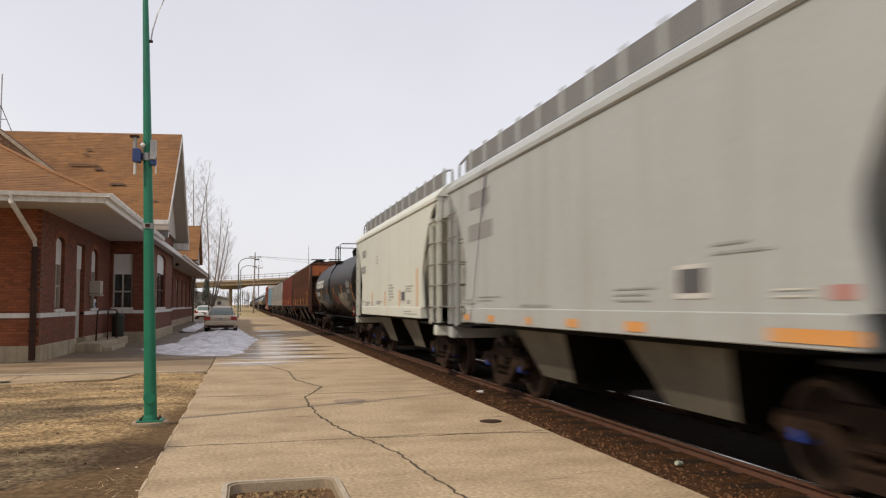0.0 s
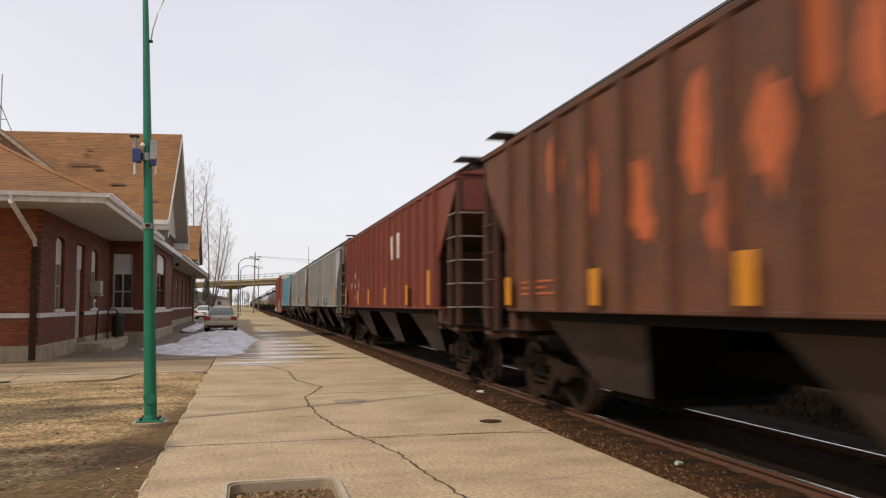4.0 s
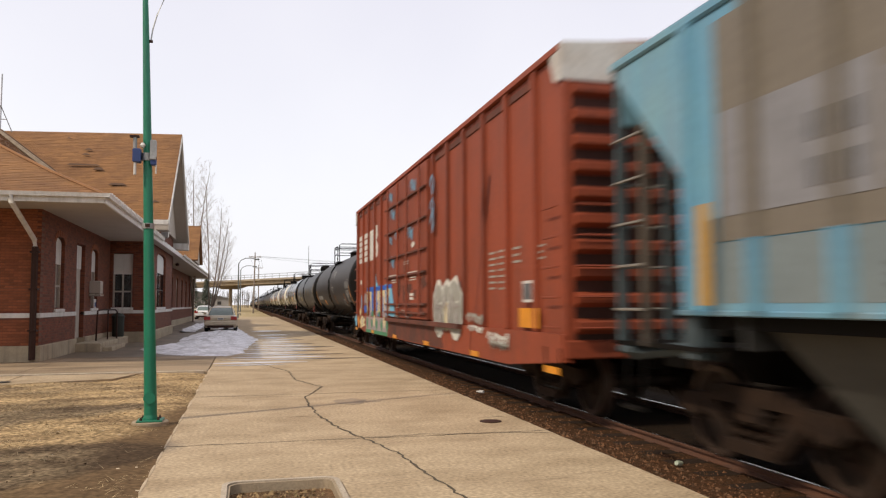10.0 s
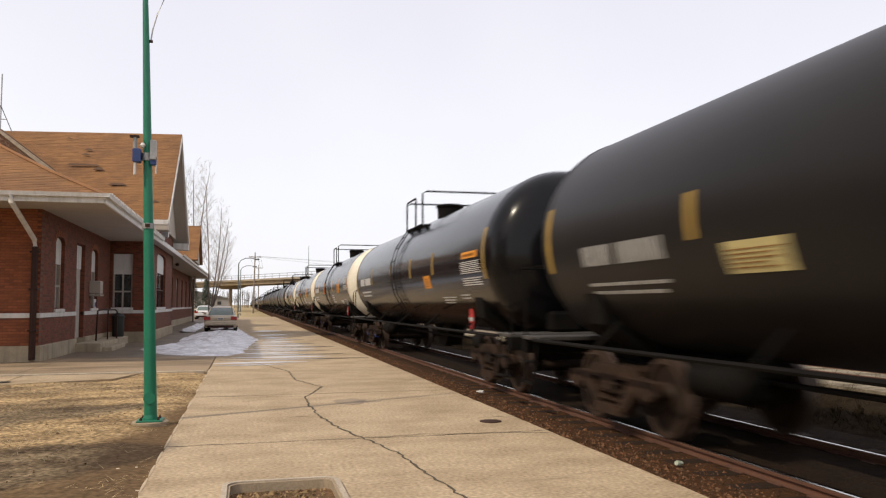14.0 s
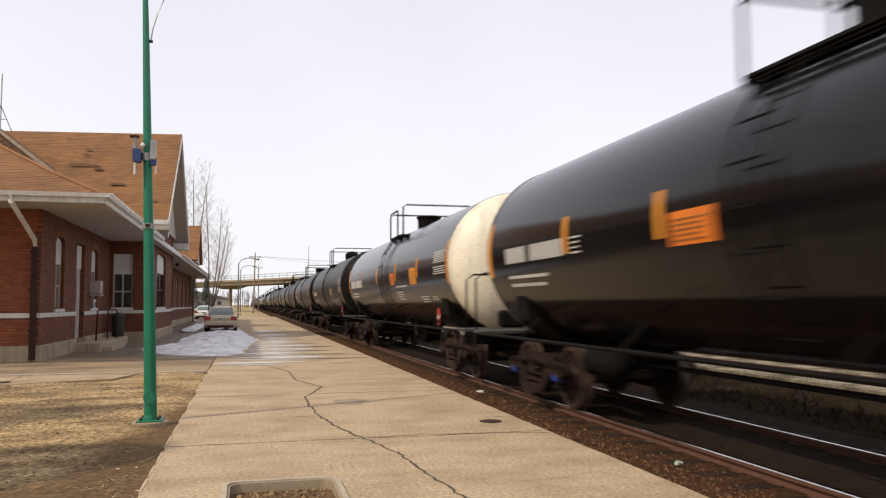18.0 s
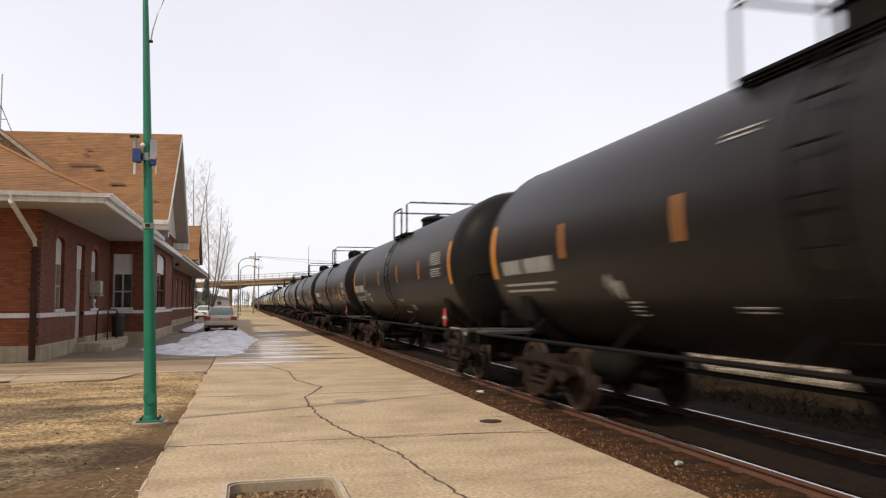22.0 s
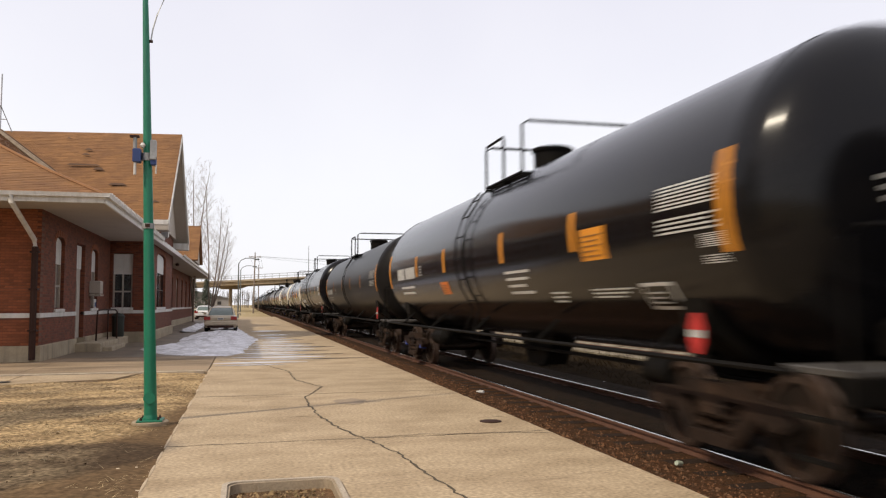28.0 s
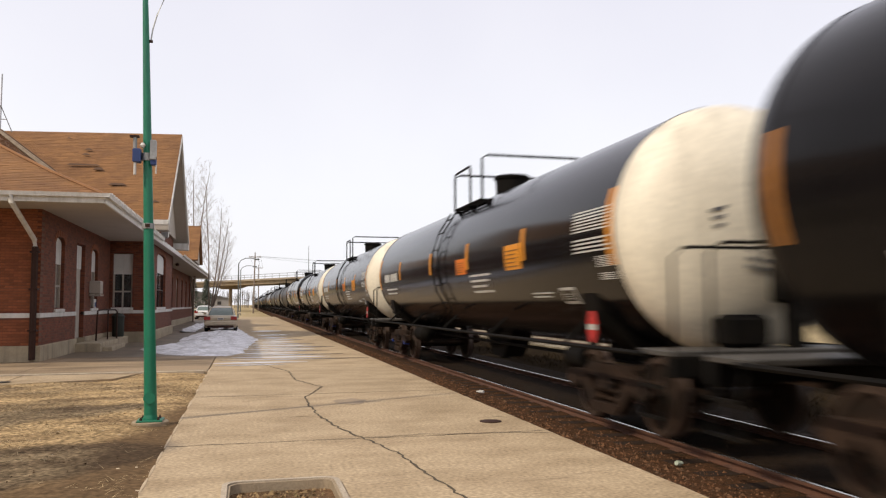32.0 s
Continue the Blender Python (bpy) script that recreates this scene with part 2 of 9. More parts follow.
# ---- mesh building ----
class Mesh:
    """Collects vertices and faces of simple solids."""

    def __init__(self):
        self.v, self.f, self.s = [], [], []

    def add(self, vs, fs, smooth=False):
        k = len(self.v)
        self.v += [tuple(p) for p in vs]
        self.f += [tuple(i + k for i in q) for q in fs]
        self.s += [smooth] * len(fs)
        return self

    def box(self, x0, x1, y0, y1, z0, z1, c=0.0):
        """A box; c chamfers its upright-to-flat edges all round."""
        if c <= 0:
            vs = [(x, y, z) for z in (z0, z1) for y in (y0, y1) for x in (x0, x1)]
            return self.add(vs, [(0, 2, 3, 1), (4, 5, 7, 6), (0, 1, 5, 4), (2, 6, 7, 3), (0, 4, 6, 2), (1, 3, 7, 5)])
        ring = lambda d: [(x0 + d, y0 + d), (x1 - d, y0 + d), (x1 - d, y1 - d), (x0 + d, y1 - d)]
        vs = [(*p, z0) for p in ring(c)] + [(*p, z0 + c) for p in ring(0)] + [(*p, z1 - c) for p in ring(0)] + [(*p, z1) for p in ring(c)]
        fs = [(3, 2, 1, 0), (12, 13, 14, 15)]
        for k in range(3):
            for i in range(4):
                j = (i + 1) % 4
                fs.append((4 * k + i, 4 * k + j, 4 * k + 4 + j, 4 * k + 4 + i))
        return self.add(vs, fs)

    def hull(self, low, high):
        """A solid between two polygons with the same number of corners."""
        n = len(low)
        return self.add(list(low) + list(high), [tuple(reversed(range(n))), tuple(range(n, 2 * n))] + [(i, (i + 1) % n, n + (i + 1) % n, n + i) for i in range(n)])

    def prism(self, pts, axis, a, b):
        """Extrudes a polygon of 2D points along an axis from a to b."""
        f = {"x": lambda p, t: (t, p[0], p[1]), "y": lambda p, t: (p[0], t, p[1]), "z": lambda p, t: (p[0], p[1], t)}[axis]
        return self.hull([f(p, a) for p in pts], [f(p, b) for p in pts])

    def tube(self, pts, r, n=6, r1=None, close=True):
        """A tube along a line of points; the radius may taper to r1."""
        pts = [Vector(p) for p in pts]
        rings = []
        up = Vector((0, 0, 1))
        for i, p in enumerate(pts):
            d = (pts[min(i + 1, len(pts) - 1)] - pts[max(i - 1, 0)]).normalized()
            s = d.cross(up if abs(d.z) < 0.95 else Vector((1, 0, 0))).normalized()
            t = s.cross(d)
            rr = r if r1 is None else r + (r1 - r) * i / (len(pts) - 1)
            rings.append([p + rr * (math.cos(2 * math.pi * k / n) * s + math.sin(2 * math.pi * k / n) * t) for k in range(n)])
        vs = [p for ring in rings for p in ring]
        fs = [(i * n + k, i * n + (k + 1) % n, (i + 1) * n + (k + 1) % n, (i + 1) * n + k) for i in range(len(pts) - 1) for k in range(n)]
        if close:
            self.add([], [])
            fs += [tuple(reversed(range(n))), tuple(range((len(pts) - 1) * n, len(pts) * n))]
        return self.add(vs, fs, n > 4)

    def lathe(self, prof, axis, cx=0, cy=0, cz=0, n=32):
        """Turns a profile of (along, radius) about an axis through (cx, cy, cz)."""
        vs, fs = [], []
        for a, r in prof:
            for k in range(n):
                t = 2 * math.pi * k / n
                u, w = r * math.cos(t), r * math.sin(t)
                vs.append({"x": (cx + a, cy + u, cz + w), "y": (cx + u, cy + a, cz + w), "z": (cx + u, cy + w, cz + a)}[axis])
        for i in range(len(prof) - 1):
            for k in range(n):
                fs.append((i * n + k, i * n + (k + 1) % n, (i + 1) * n + (k + 1) % n, (i + 1) * n + k))
        if prof[0][1] > 1e-4:
            fs.append(tuple(reversed(range(n))))
        if prof[-1][1] > 1e-4:
            fs.append(tuple(range((len(prof) - 1) * n, len(prof) * n)))
        return self.add(vs, fs, True)

    def data(self, name, material):
        me = bpy.data.meshes.new(name)
        me.from_pydata(self.v, [], self.f)
        bm = bmesh.new()
        bm.from_mesh(me)
        bmesh.ops.recalc_face_normals(bm, faces=bm.faces)
        bm.to_mesh(me)
        bm.free()
        me.polygons.foreach_set("use_smooth", self.s)
        me.set_sharp_from_angle(angle=radians(38))
        me.materials.append(material)
        return me


def part(name, mesh, material, parent=None, label="", at=None):
    """Links a Mesh (or ready mesh data) as one object under a thing or a part."""
    data = mesh.data(name, material) if isinstance(mesh, Mesh) else mesh
    ob = new(name, data)
    if parent:
        ob.parent = parent
    if at is not None:
        ob.matrix_basis = at
    if label:
        ob["label"] = label
    return ob


def empty(name, label, category, group="", at=None):
    ob = tagged(new(name), label, category, group)
    if at is not None:
        ob.matrix_basis = at
    return ob


def box(*a, c=0.0):
    return Mesh().box(*a, c=c)

# ---- ground, platform and track ----
XT = 5.355          # centre line of the track
NEAR_X, FAR_X = XT - 0.7525, XT + 0.7525


def slab(name, x0, x1, y0, y1, z0, z1, material, label="", category="", kind="structure", c=0.0):
    return tagged(part(name, box(x0, x1, y0, y1, z0, z1, c=c), material), label, category, kind=kind)


def sheet(name, outline, z, rise, material, label, category, kind="structure", step=0.35, seed=3, edge=0.6, freq=0.8):
    """An uneven patch lying on the ground: flat at its outline, heaped towards its middle."""
    m = Mesh()
    xs, ys = [p[0] for p in outline], [p[1] for p in outline]
    inside = lambda x, y: sum(((a[1] > y) != (b[1] > y)) and (x < (b[0] - a[0]) * (y - a[1]) / (b[1] - a[1]) + a[0]) for a, b in zip(outline, outline[1:] + outline[:1])) % 2 == 1

    def dist(x, y):
        best = 9e9
        for a, b in zip(outline, outline[1:] + outline[:1]):
            dx, dy = b[0] - a[0], b[1] - a[1]
            t = max(0, min(1, ((x - a[0]) * dx + (y - a[1]) * dy) / (dx * dx + dy * dy + 1e-9)))
            best = min(best, math.hypot(x - a[0] - t * dx, y - a[1] - t * dy))
        return best

    nx, ny = int((max(xs) - min(xs)) / step) + 2, int((max(ys) - min(ys)) / step) + 2
    idx = {}
    for j in range(ny):
        for i in range(nx):
            x, y = min(xs) + i * step, min(ys) + j * step
            x += 0.3 * step * noise.noise((x * 3, y * 3, seed))
            y += 0.3 * step * noise.noise((x * 3, y * 3, seed + 9))
            if inside(x, y):
                d = dist(x, y)
                k = min(1.0, d / edge)
                hgt = rise * k * (0.42 + 0.8 * noise.noise((x * freq, y * freq, seed)) + 0.55 * noise.noise((x * 3.1, y * 2.1, seed)))
                idx[i, j] = len(m.v)
                m.v.append((x, y, z + (hgt + 0.006 if hgt > 0.0 and k > 0.1 else -0.03)))
    for (i, j) in list(idx):
        q = [(i, j), (i + 1, j), (i + 1, j + 1), (i, j + 1)]
        if all(p in idx for p in q):
            m.f.append(tuple(idx[p] for p in q))
            m.s.append(True)
    return tagged(part(name, m, material), label, category, kind=kind)


g = Mesh()
gx = [-3000, -400, -80, -30, -14, -6, 3.3, 3.5, 10.4, 10.9, 12, 17, 30, 80, 400, 3000]
gy = [-3000, -300, -60, -10, 30, 80, 150, 300, 700, 3000]
g.add([(x, y, (-0.32 if 3.4 < x < 10.6 else -0.14 if 10.6 < x < 15 else -0.1)) for y in gy for x in gx],
      [(j * 16 + i, j * 16 + i + 1, j * 16 + 17 + i, j * 16 + 16 + i) for j in range(9) for i in range(15)])
tagged(part("ground", g, M_GROUND), "tan winter ground with dead grass", "ground", kind="structure")

# worn lawn beside the platform, uneven: straw away from the platform, bare soil along its edge
M_SOIL = mat("bare brown soil", (0.155, 0.092, 0.05), 1.0, spots=(0.075, 0.05, 0.03), scale=2.0, amount=0.9, fine=30, fine_amt=0.5, bump=0.8, spec=0.05)


def soil_shade_strip(m, col, x0, x1):
    """Lets foot-worn bare soil take over, with the trees' shade put into its tone."""
    n, l = m.node_tree.nodes, m.node_tree.links
    tc, sp, ns = n.new("ShaderNodeTexCoord"), n.new("ShaderNodeSeparateXYZ"), n.new("ShaderNodeTexNoise")
    ns.inputs["Scale"].default_value, ns.inputs["Detail"].default_value = 1.6, 5
    sk = n.new("ShaderNodeMath")
    sk.operation, sk.inputs[1].default_value = "MULTIPLY_ADD", -0.17
    l.new(sp.outputs["Y"], sk.inputs[0])
    l.new(sp.outputs["X"], sk.inputs[2])
    ad, mr, mx = n.new("ShaderNodeMath"), n.new("ShaderNodeMapRange"), n.new("ShaderNodeMix")
    ad.operation, ad.inputs[1].default_value = "MULTIPLY_ADD", 1.5
    mr.inputs["From Min"].default_value, mr.inputs["From Max"].default_value = x0 + 0.75, x1 + 0.75
    mr.interpolation_type = "SMOOTHSTEP"
    mx.data_type = "RGBA"
    mx.inputs["B"].default_value = (*col, 1)
    old = n["Principled BSDF"].inputs["Base Color"].links[0].from_socket
    l.new(tc.outputs["Object"], sp.inputs[0])
    l.new(tc.outputs["Object"], ns.inputs["Vector"])
    l.new(ns.outputs["Fac"], ad.inputs[0])
    l.new(sk.outputs[0], ad.inputs[2])
    l.new(ad.outputs[0], mr.inputs["Value"])
    l.new(mr.outputs["Result"], mx.inputs["Factor"])
    l.new(old, mx.inputs["A"])
    mul = n.new("ShaderNodeMix")
    mul.data_type, mul.blend_type = "RGBA", "MULTIPLY"
    mul.inputs["Factor"].default_value = 1.0
    vr = [q for q in n if q.type == "MAP_RANGE"][0]
    l.new(mx.outputs["Result"], mul.inputs["A"])
    l.new(vr.outputs["Result"], mul.inputs["B"])
    l.new(mul.outputs["Result"], n["Principled BSDF"].inputs["Base Color"])


soil_shade_strip(M_DIRT, (0.128, 0.083, 0.045), -3.6, -2.75)
lawn = Mesh()
nx, ny = 90, 120
for j in range(ny + 1):
    for i in range(nx + 1):
        x, y = -12 + 11.19 * i / nx, -4 + 22.75 * j / ny
        z = -0.035 + 0.03 * noise.noise((x * 0.5, y * 0.5, 1)) + 0.02 * noise.noise((x * 2.2, y * 2.2, 4)) + 0.012 * noise.noise((x * 7, y * 7, 6))
        z -= 0.045 * max(0.0, min(1.0, (x + 1.25) / 0.4)) * (0.7 + 0.5 * noise.noise((x, y * 1.5, 8)))
        lawn.v.append((x, y, z))
for j in range(ny):
    for i in range(nx):
        a = j * (nx + 1) + i
        lawn.f.append((a, a + 1, a + nx + 2, a + nx + 1))
        lawn.s.append(True)
tagged(part("lawn", lawn, M_DIRT), "worn dirt lawn with flattened dead grass", "lawn", kind="structure")

# platform slabs with saw joints and slightly uneven edges
plat = tagged(new("pavement"), "cracked tan concrete station platform", "platform", kind="structure")
joints = [-6.0, 0.4, 4.35, 8.95, 13.6, 18.95, 24.0, 30.0, 36.0, 42.0, 50.0, 58.0, 66.0, 75.0, 85.0, 100.0]
rs = random.Random(4)
for a, b in zip(joints[:-1], joints[1:]):
    m = Mesh()
    n = max(10, int((b - a) / 0.22))
    L_, R_ = [], []
    for k in range(n + 1):
        y = a + 0.007 + (b - a - 0.014) * k / n
        L_.append((-0.80 + rs.uniform(-0.007, 0.005), y))
        R_.append((3.50 + rs.uniform(-0.007, 0.006), y))
    zt_ = rs.uniform(-0.004, 0.0)
    if a < 6.4 < b:
        # the slab round the planter's hole
        hx0, hx1, hy0, hy1, ya_, yb_ = -0.13, 0.75, 5.80, 6.93, L_[0][1], L_[-1][1]
        m.prism(L_ + [(hx0, yb_), (hx0, ya_)], "z", -0.22, zt_)
        m.prism([(hx1, ya_), (hx1, yb_)] + R_[::-1], "z", -0.22, zt_)
        m.box(hx0, hx1, ya_, hy0, -0.22, zt_)
        m.box(hx0, hx1, hy1, yb_, -0.22, zt_)
    else:
        m.prism(L_ + R_[::-1], "z", -0.22, zt_)
    part("slab", m, M_CONC, plat)
re_ = random.Random(77)
M_SCUFF = mat("pale scuffed concrete", (0.45, 0.35, 0.235), 0.95, spots=(0.34, 0.255, 0.16), scale=9, amount=0.8, fine=60, bump=0.05, spec=0.1)
for k in range(34):
    x, y, ln, w = re_.uniform(-0.5, 3.2), 5.0 + 17 * re_.random() ** 1.3, re_.uniform(0.12, 0.5), re_.uniform(0.012, 0.045)
    n_ = 7
    up = [(x + ln * q / n_, y + 0.06 * ln * q / n_ + w * re_.uniform(0.2, 1.0) * math.sin(math.pi * (q + 0.2) / (n_ + 0.4))) for q in range(n_ + 1)]
    dn = [(px_, py_ - w * re_.uniform(0.3, 1.2)) for px_, py_ in reversed(up)]
    part("scuff", Mesh().add([(*p, 0.0022) for p in up + dn], [tuple(range(2 * n_ + 2))]), M_SCUFF, plat)
# paler lips put the sunlight on the slab's side into the colour
M_LIP = mat("sunlit-pale broken concrete edge", (0.46, 0.36, 0.24), 0.95, spots=(0.3, 0.22, 0.14), scale=6, fine=70, bump=0.2)
y = 3.0
while y < 18.5:
    ln = re_.uniform(0.15, 0.9)
    if re_.random() < 0.65:
        part("edge_lip", Mesh().prism([(-0.812 + re_.uniform(-0.006, 0.004), y), (-0.80, y), (-0.79 + re_.uniform(-0.01, 0.015), y + ln * 0.5), (-0.80, y + ln), (-0.815 + re_.uniform(-0.006, 0.006), y + ln), (-0.82, y + ln * 0.5)], "z", -0.12, 0.003), M_LIP, plat)
    y += ln + re_.uniform(0.02, 0.3)
M_CRACK = mat("dirt in cracks", (0.085, 0.065, 0.042), 1.0, fine=80, bump=0.3)


def crack(pts, w, seed):
    rc = random.Random(seed)
    fine_ = []
    for (x0, y0), (x1, y1) in zip(pts[:-1], pts[1:]):
        n = max(2, int(math.hypot(x1 - x0, y1 - y0) / 0.09))
        for k in range(n):
            t = k / n
            fine_.append((x0 + (x1 - x0) * t + rc.uniform(-0.022, 0.022), y0 + (y1 - y0) * t + rc.uniform(-0.022, 0.022)))
    fine_.append(pts[-1])
    m = Mesh()
    for i, (x, y) in enumerate(fine_):
        p, q = fine_[max(i - 1, 0)], fine_[min(i + 1, len(fine_) - 1)]
        d = math.hypot(q[0] - p[0], q[1] - p[1]) + 1e-6
        nxx, nyy = -(q[1] - p[1]) / d, (q[0] - p[0]) / d
        h = w * rc.uniform(0.35, 1.0) / 2
        m.v += [(x - nxx * h, y - nyy * h, 0.003), (x + nxx * h, y + nyy * h, 0.003)]
    for i in range(len(fine_) - 1):
        m.f.append((2 * i, 2 * i + 1, 2 * i + 3, 2 * i + 2))
        m.s.append(False)
    part("crack", m, M_CRACK, plat)


crack([(-0.1, 21.9), (0.3, 21.0), (0.95, 18.3), (0.98, 16.2), (1.37, 14.66), (0.96, 13.14), (0.93, 12.24), (0.98, 10.85), (1.12, 9.8), (1.29, 8.99), (1.5, 8.05), (1.57, 7.18), (1.64, 6.3), (1.72, 5.2), (1.7, 3.0)], 0.035, 1)
crack([(1.29, 8.99), (2.0, 9.05), (2.9, 8.9), (3.48, 8.78)], 0.02, 2)
crack([(0.96, 13.14), (0.2, 13.5), (-0.6, 13.6)], 0.018, 3)
crack([(0.95, 18.3), (2.0, 18.7), (3.4, 18.9)], 0.02, 4)
for y in joints[1:8]:
    crack([(-0.78, y), (0.5, y + 0.02), (2.0, y - 0.02), (3.48, y)], 0.024, int(y * 10))
M_STAINC = mat("dark worn stain", (0.26, 0.196, 0.13), 0.9, spots=(0.32, 0.24, 0.155), scale=3, amount=0.7, fine=50, bump=0.2)
for (x, y, r, ry, sd) in ((1.6, 12.35, 0.28, 0.42, 1),):
    rr = random.Random(sd)
    pts = [(x + r * math.cos(k * 0.45) * rr.uniform(0.7, 1.15), y + ry * math.sin(k * 0.45) * rr.uniform(0.7, 1.15)) for k in range(14)]
    part("stain", Mesh().add([(*p, 0.0025) for p in pts], [tuple(range(14))]), M_STAINC, plat)

# sunken planter frame in the platform
M_RIM = mat("weathered pale frame", (0.42, 0.35, 0.265), 0.8, spots=(0.27, 0.215, 0.155), scale=4, amount=0.7, fine=60, fine_amt=0.2, bump=0.2)
planter = empty("planter_frame", "rounded pale metal frame round a dirt-filled hole", "planter")


def rounded(x0, x1, y0, y1, r, n=5):
    pts = []
    for cx, cy, a0 in ((x1 - r, y1 - r, 0), (x0 + r, y1 - r, 90), (x0 + r, y0 + r, 180), (x1 - r, y0 + r, 270)):
        for k in range(n + 1):
            a = radians(a0 + 90 * k / n)
            pts.append((cx + r * math.cos(a), cy + r * math.sin(a)))
    return pts


oo, ii = rounded(-0.17, 0.79, 5.75, 6.97, 0.14), rounded(-0.125, 0.745, 5.795, 6.925, 0.11)
m = Mesh()
n = len(oo)
for ring, z in ((oo, -0.01), (oo, 0.028), (ii, 0.028), (ii, 0.0)):
    m.v += [(*p, z) for p in ring]
for a, b in ((0, 1), (1, 2), (2, 3)):
    for k in range(n):
        m.f.append((a * n + k, a * n + (k + 1) % n, b * n + (k + 1) % n, b * n + k))
        m.s.append(False)
part("rim", m, M_RIM, planter, "pale weathered metal rim")
part("soil", Mesh().add([(p[0], p[1], -0.062) for p in ii] + [(0.31, 6.4, -0.045)], [(k, (k + 1) % n, n) for k in range(n)], True), M_SOIL, planter)
m = Mesh()
jj = rounded(-0.105, 0.725, 5.815, 6.905, 0.1)
for ring, z in ((ii, 0.004), (ii, 0.014), (jj, 0.014), (jj, -0.12)):
    m.v += [(*p, z) for p in ring]
for a, b in ((0, 1), (1, 2), (2, 3)):
    for k in range(n):
        m.f.append((a * n + k, a * n + (k + 1) % n, b * n + (k + 1) % n, b * n + k))
        m.s.append(False)
part("inner_rim", m, M_CONC2, planter, "dull grey inner wall of the hole")
deb = Mesh()
rp_ = random.Random(17)
for k in range(420):
    x, y, r, a = rp_.uniform(-0.04, 0.66), rp_.uniform(5.9, 6.82), rp_.uniform(0.008, 0.03), rp_.uniform(0, 6.28)
    deb.add([(x + r * math.cos(a), y + r * math.sin(a), -0.052), (x - r * math.cos(a), y - r * math.sin(a), -0.05), (x + 0.3 * r * math.sin(a), y - 0.3 * r * math.cos(a), -0.052 + r * 0.9)], [(0, 1, 2)])
tagged(part("debris", deb, mat("dry planter litter", (0.30, 0.20, 0.10), 1.0, spots=(0.10, 0.11, 0.05), scale=12, fine=30, bump=0.1), planter, "dry leaves and bits of bark"), kind="stuff")

# sidewalk before the station, kerb, parking lot
M_WALK = mat("dark stained walk", (0.30, 0.222, 0.142), 0.8, spots=(0.10, 0.071, 0.045), scale=0.7, amount=0.8, fine=45, fine_amt=0.25, bump=0.25, stretch=(0.5, 1.4, 1), spec=0.2)
side = tagged(new("sidewalk"), "stained concrete walk before the station", "pavement", kind="structure")
for k, (a, b) in enumerate(((-26, -18), (-18, -12), (-12, -7.6), (-7.6, -4.9), (-4.9, -0.82))):
    part("slab", box(a + 0.008, b - 0.008, 19.12, 24.6, -0.2, -0.004 - 0.002 * (k % 2), c=0.01), M_WALK, side)
slab("kerb", -26, -0.83, 18.78, 19.10, -0.2, 0.012, M_CONC2, "low concrete kerb with traces of red paint", "kerb", c=0.02)
apron = tagged(new("walk_apron"), "sunken concrete strip along the kerb, half overgrown", "pavement", kind="structure")
for a, b, w0, w1 in ((-26, -12, 16.5, 16.5), (-12, -7.4, 16.5, 16.6), (-7.4, -4.62, 16.6, 16.7), (-4.6, -2.6, 16.75, 17.5)):
    part("slab", Mesh().prism([(a + 0.01, w0), (b - 0.01, w1), (b - 0.01 + (0.35 if b > -3 else 0), 18.72), (a + 0.01, 18.72)], "z", -0.2, -0.006), M_CONC, apron)
part("edge_line", box(-26, -0.9, 18.74, 18.80, -0.2, 0.022, c=0.008), M_RIM, apron, "pale kerb edge")
part("drain_hole", Mesh().lathe([(0.0, 0.13), (0.004, 0.13), (0.004, 0.0)], "z", -4.57, 17.2, 0.006, 14), M_DARK, apron, "round dark drain hole")
M_LOT = mat("grey parking lot", (0.19, 0.145, 0.098), 0.6, spots=(0.075, 0.056, 0.04), scale=0.5, amount=0.7, fine=30, fine_amt=0.2, bump=0.3)
slab("parking_lot", -26, -0.82, 24.62, 100, -0.2, -0.012, M_LOT, "damp grey parking lot beside the platform", "parking lot")

sheet("snow_pile", [(-3.7, 28.9), (-3.2, 27.2), (-2.5, 25.5), (-1.6, 24.5), (-0.4, 23.8), (0.1, 25.5), (0.35, 30.0), (0.7, 35.0), (0.2, 43.0), (-0.3, 52.0), (-0.5, 60.0), (-1.2, 58.0), (-2.6, 44.5), (-2.9, 38.0), (-2.8, 33.0)], -0.012, 0.2, M_SNOW, "dirty old snow patch melting on the pavement", "snow", kind="stuff", step=0.14, edge=1.3)
sheet("snow_pile", [(-3.9, 44.0), (-2.6, 45.5), (-2.5, 56), (-2.7, 66), (-3.6, 66), (-3.8, 52)], -0.01, 0.25, M_SNOW, "dirty old snow patch beside the station wall", "snow", kind="stuff", step=0.4)
M_MELT = mat("thin meltwater film", (0.115, 0.085, 0.06), 0.16, spots=(0.2, 0.16, 0.11), scale=1.1, amount=0.6, fine=15, fine_amt=0.1, bump=0.02, stretch=(0.25, 2.2, 1))
M_ICE = mat("streaks of thin ice", (0.56, 0.545, 0.57), 0.35, spots=(0.3, 0.26, 0.22), scale=1.3, amount=0.8, fine=20, fine_amt=0.15, bump=0.05, stretch=(0.5, 3, 1))
